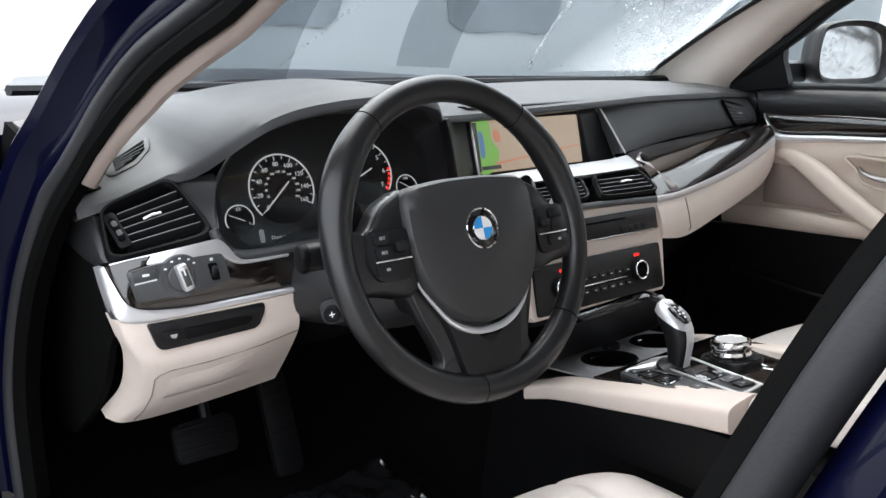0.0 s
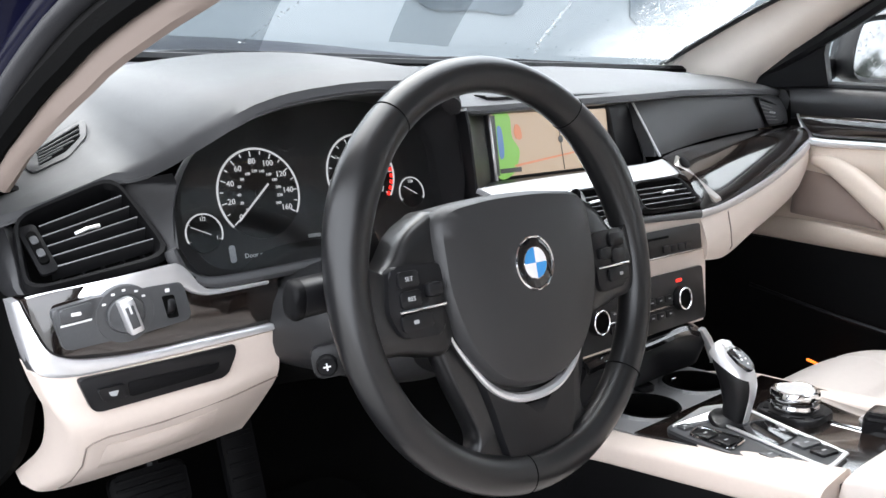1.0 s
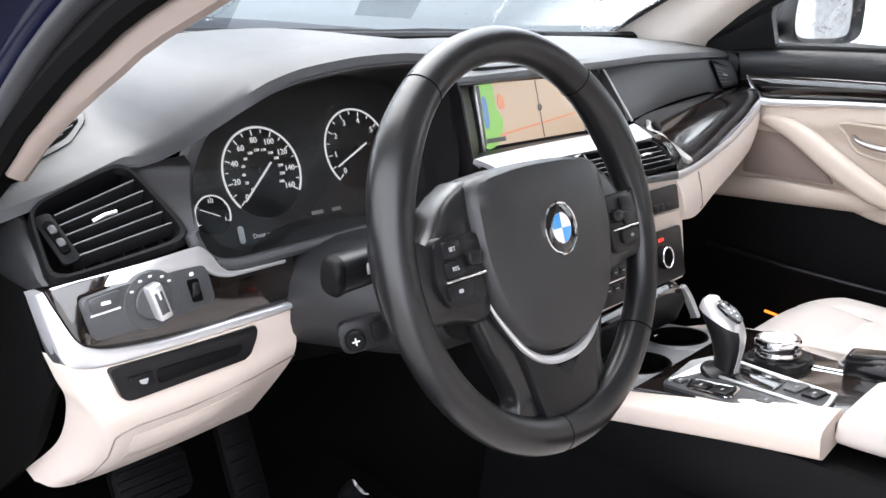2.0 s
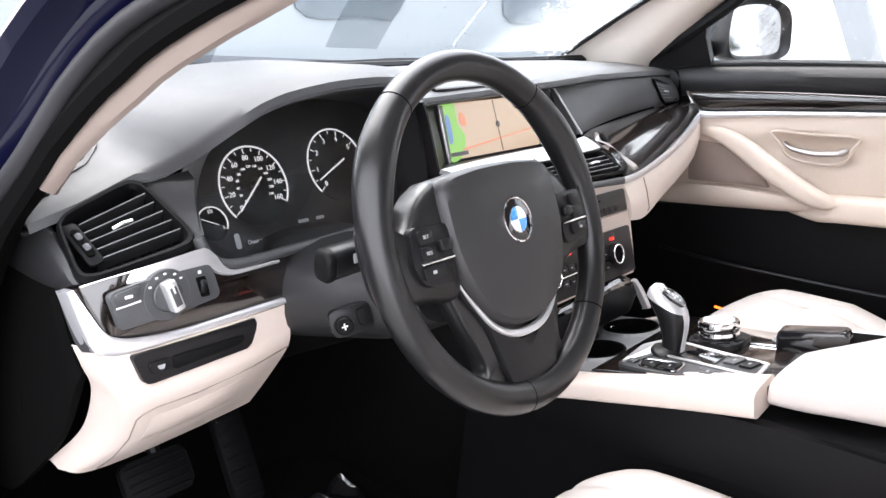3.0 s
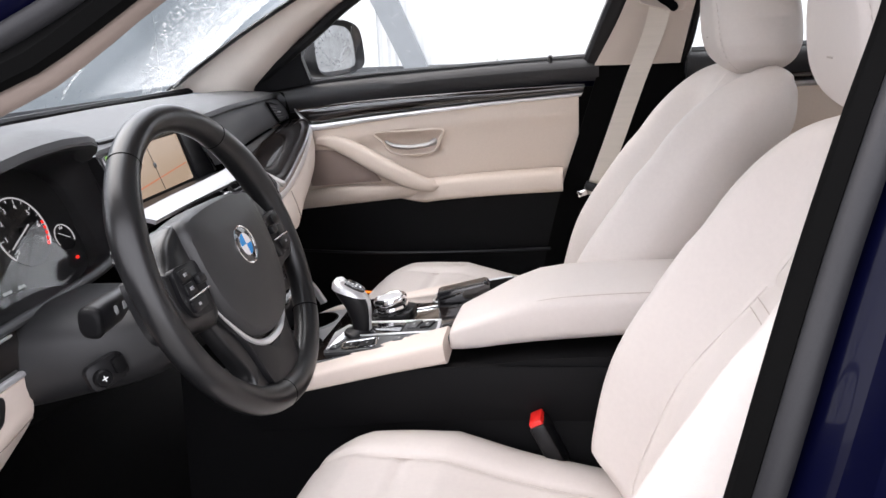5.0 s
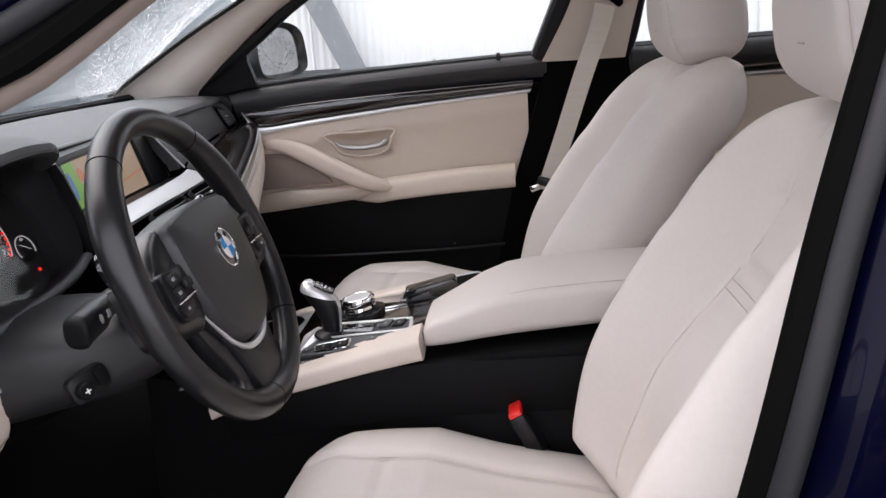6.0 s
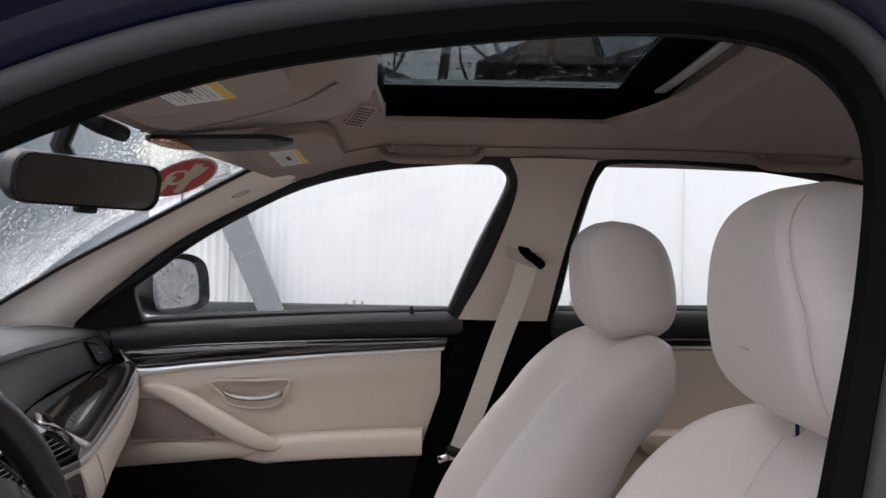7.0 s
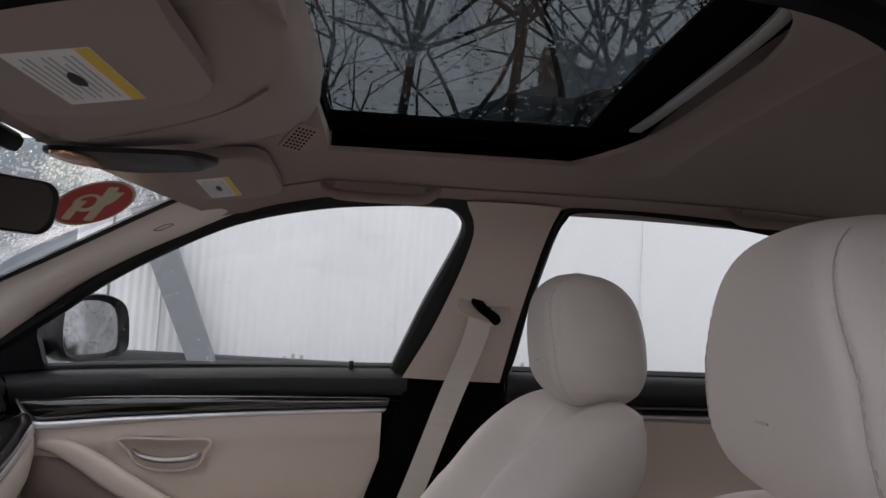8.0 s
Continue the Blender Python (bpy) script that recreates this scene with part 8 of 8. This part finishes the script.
part("glass", prism([(x * 0.925, y * 0.90) for x, y in shape], RV @ pose(0, 0, -0.002), 0.004), DIMMED, rm, "dark mirror glass")
part("stem", tube([RV @ Vector((0, 0.01, -0.04)), (0.0, 0.10, 1.245), (0.0, 0.085, 1.285)], 0.013, 10), SATIN, rm)
part("key", rbox(RV @ pose(0.0, -0.034, -0.004), (0.03, 0.010, 0.012), 0.003), SATIN, rm)

# oval sticker on the windscreen: shapes only
p0 = Vector((0.372, 0.036, 1.238))
ST = basis(p0, on_screen(0.88, 0.165) - on_screen(0.79, 0.165), on_screen(0.835, 0.0) - on_screen(0.835, 0.35))
ST = ST @ pose(-0.0277, -0.012, 0)
stk = thing("windscreen_sticker", p0, "red oval sticker with pale letter shapes on the windscreen", "sticker")
REDP = mat("red_print", (0.50, 0.05, 0.04), 0.5, vary=0.05)
CREAM = mat("cream_print", (0.62, 0.58, 0.42), 0.5, vary=0.05)
SA, SB = Vector((0.0085, 0.0648, 0)), Vector((-0.0752, 0.0387, 0))  # along and across the writing
on_sticker = lambda p, q, z: ST @ (SA * p + SB * q + Vector((0, 0, z)))
el = lambda k: [((SA * (k * math.cos(t)) + SB * (k * math.sin(t))).x, (SA * (k * math.cos(t)) + SB * (k * math.sin(t))).y) for t in np.linspace(0, 2 * math.pi, 41)[:-1]]
part("disc", prism(el(1.0), ST, 0.0004), CREAM, stk)
part("field", prism(el(0.93), ST @ pose(0, 0, 0.0004), 0.0004), REDP, stk, "red field")
part("mark", tube([on_sticker(0.28 * math.cos(t) - 0.10, 0.34 * math.sin(t) + 0.18, 0.0012) for t in np.linspace(0, 2 * math.pi, 25)[:-1]], 0.0055, 5, True, flat=0.3), CREAM, stk)
part("mark", tube([on_sticker(p, q, 0.0012) for p, q in ((-0.72, -0.28), (-0.45, 0.12), (-0.2, 0.34))], 0.0075, 5, flat=0.3), CREAM, stk)
part("mark", tube([on_sticker(p, q, 0.0012) for p, q in ((-0.25, -0.68), (0.2, 0.0), (0.55, 0.55))], 0.0085, 5, flat=0.3), CREAM, stk)
part("mark", tube([on_sticker(p, q, 0.0012) for p, q in ((0.05, -0.20), (0.40, -0.05), (0.68, 0.22))], 0.0065, 5, flat=0.3), CREAM, stk)
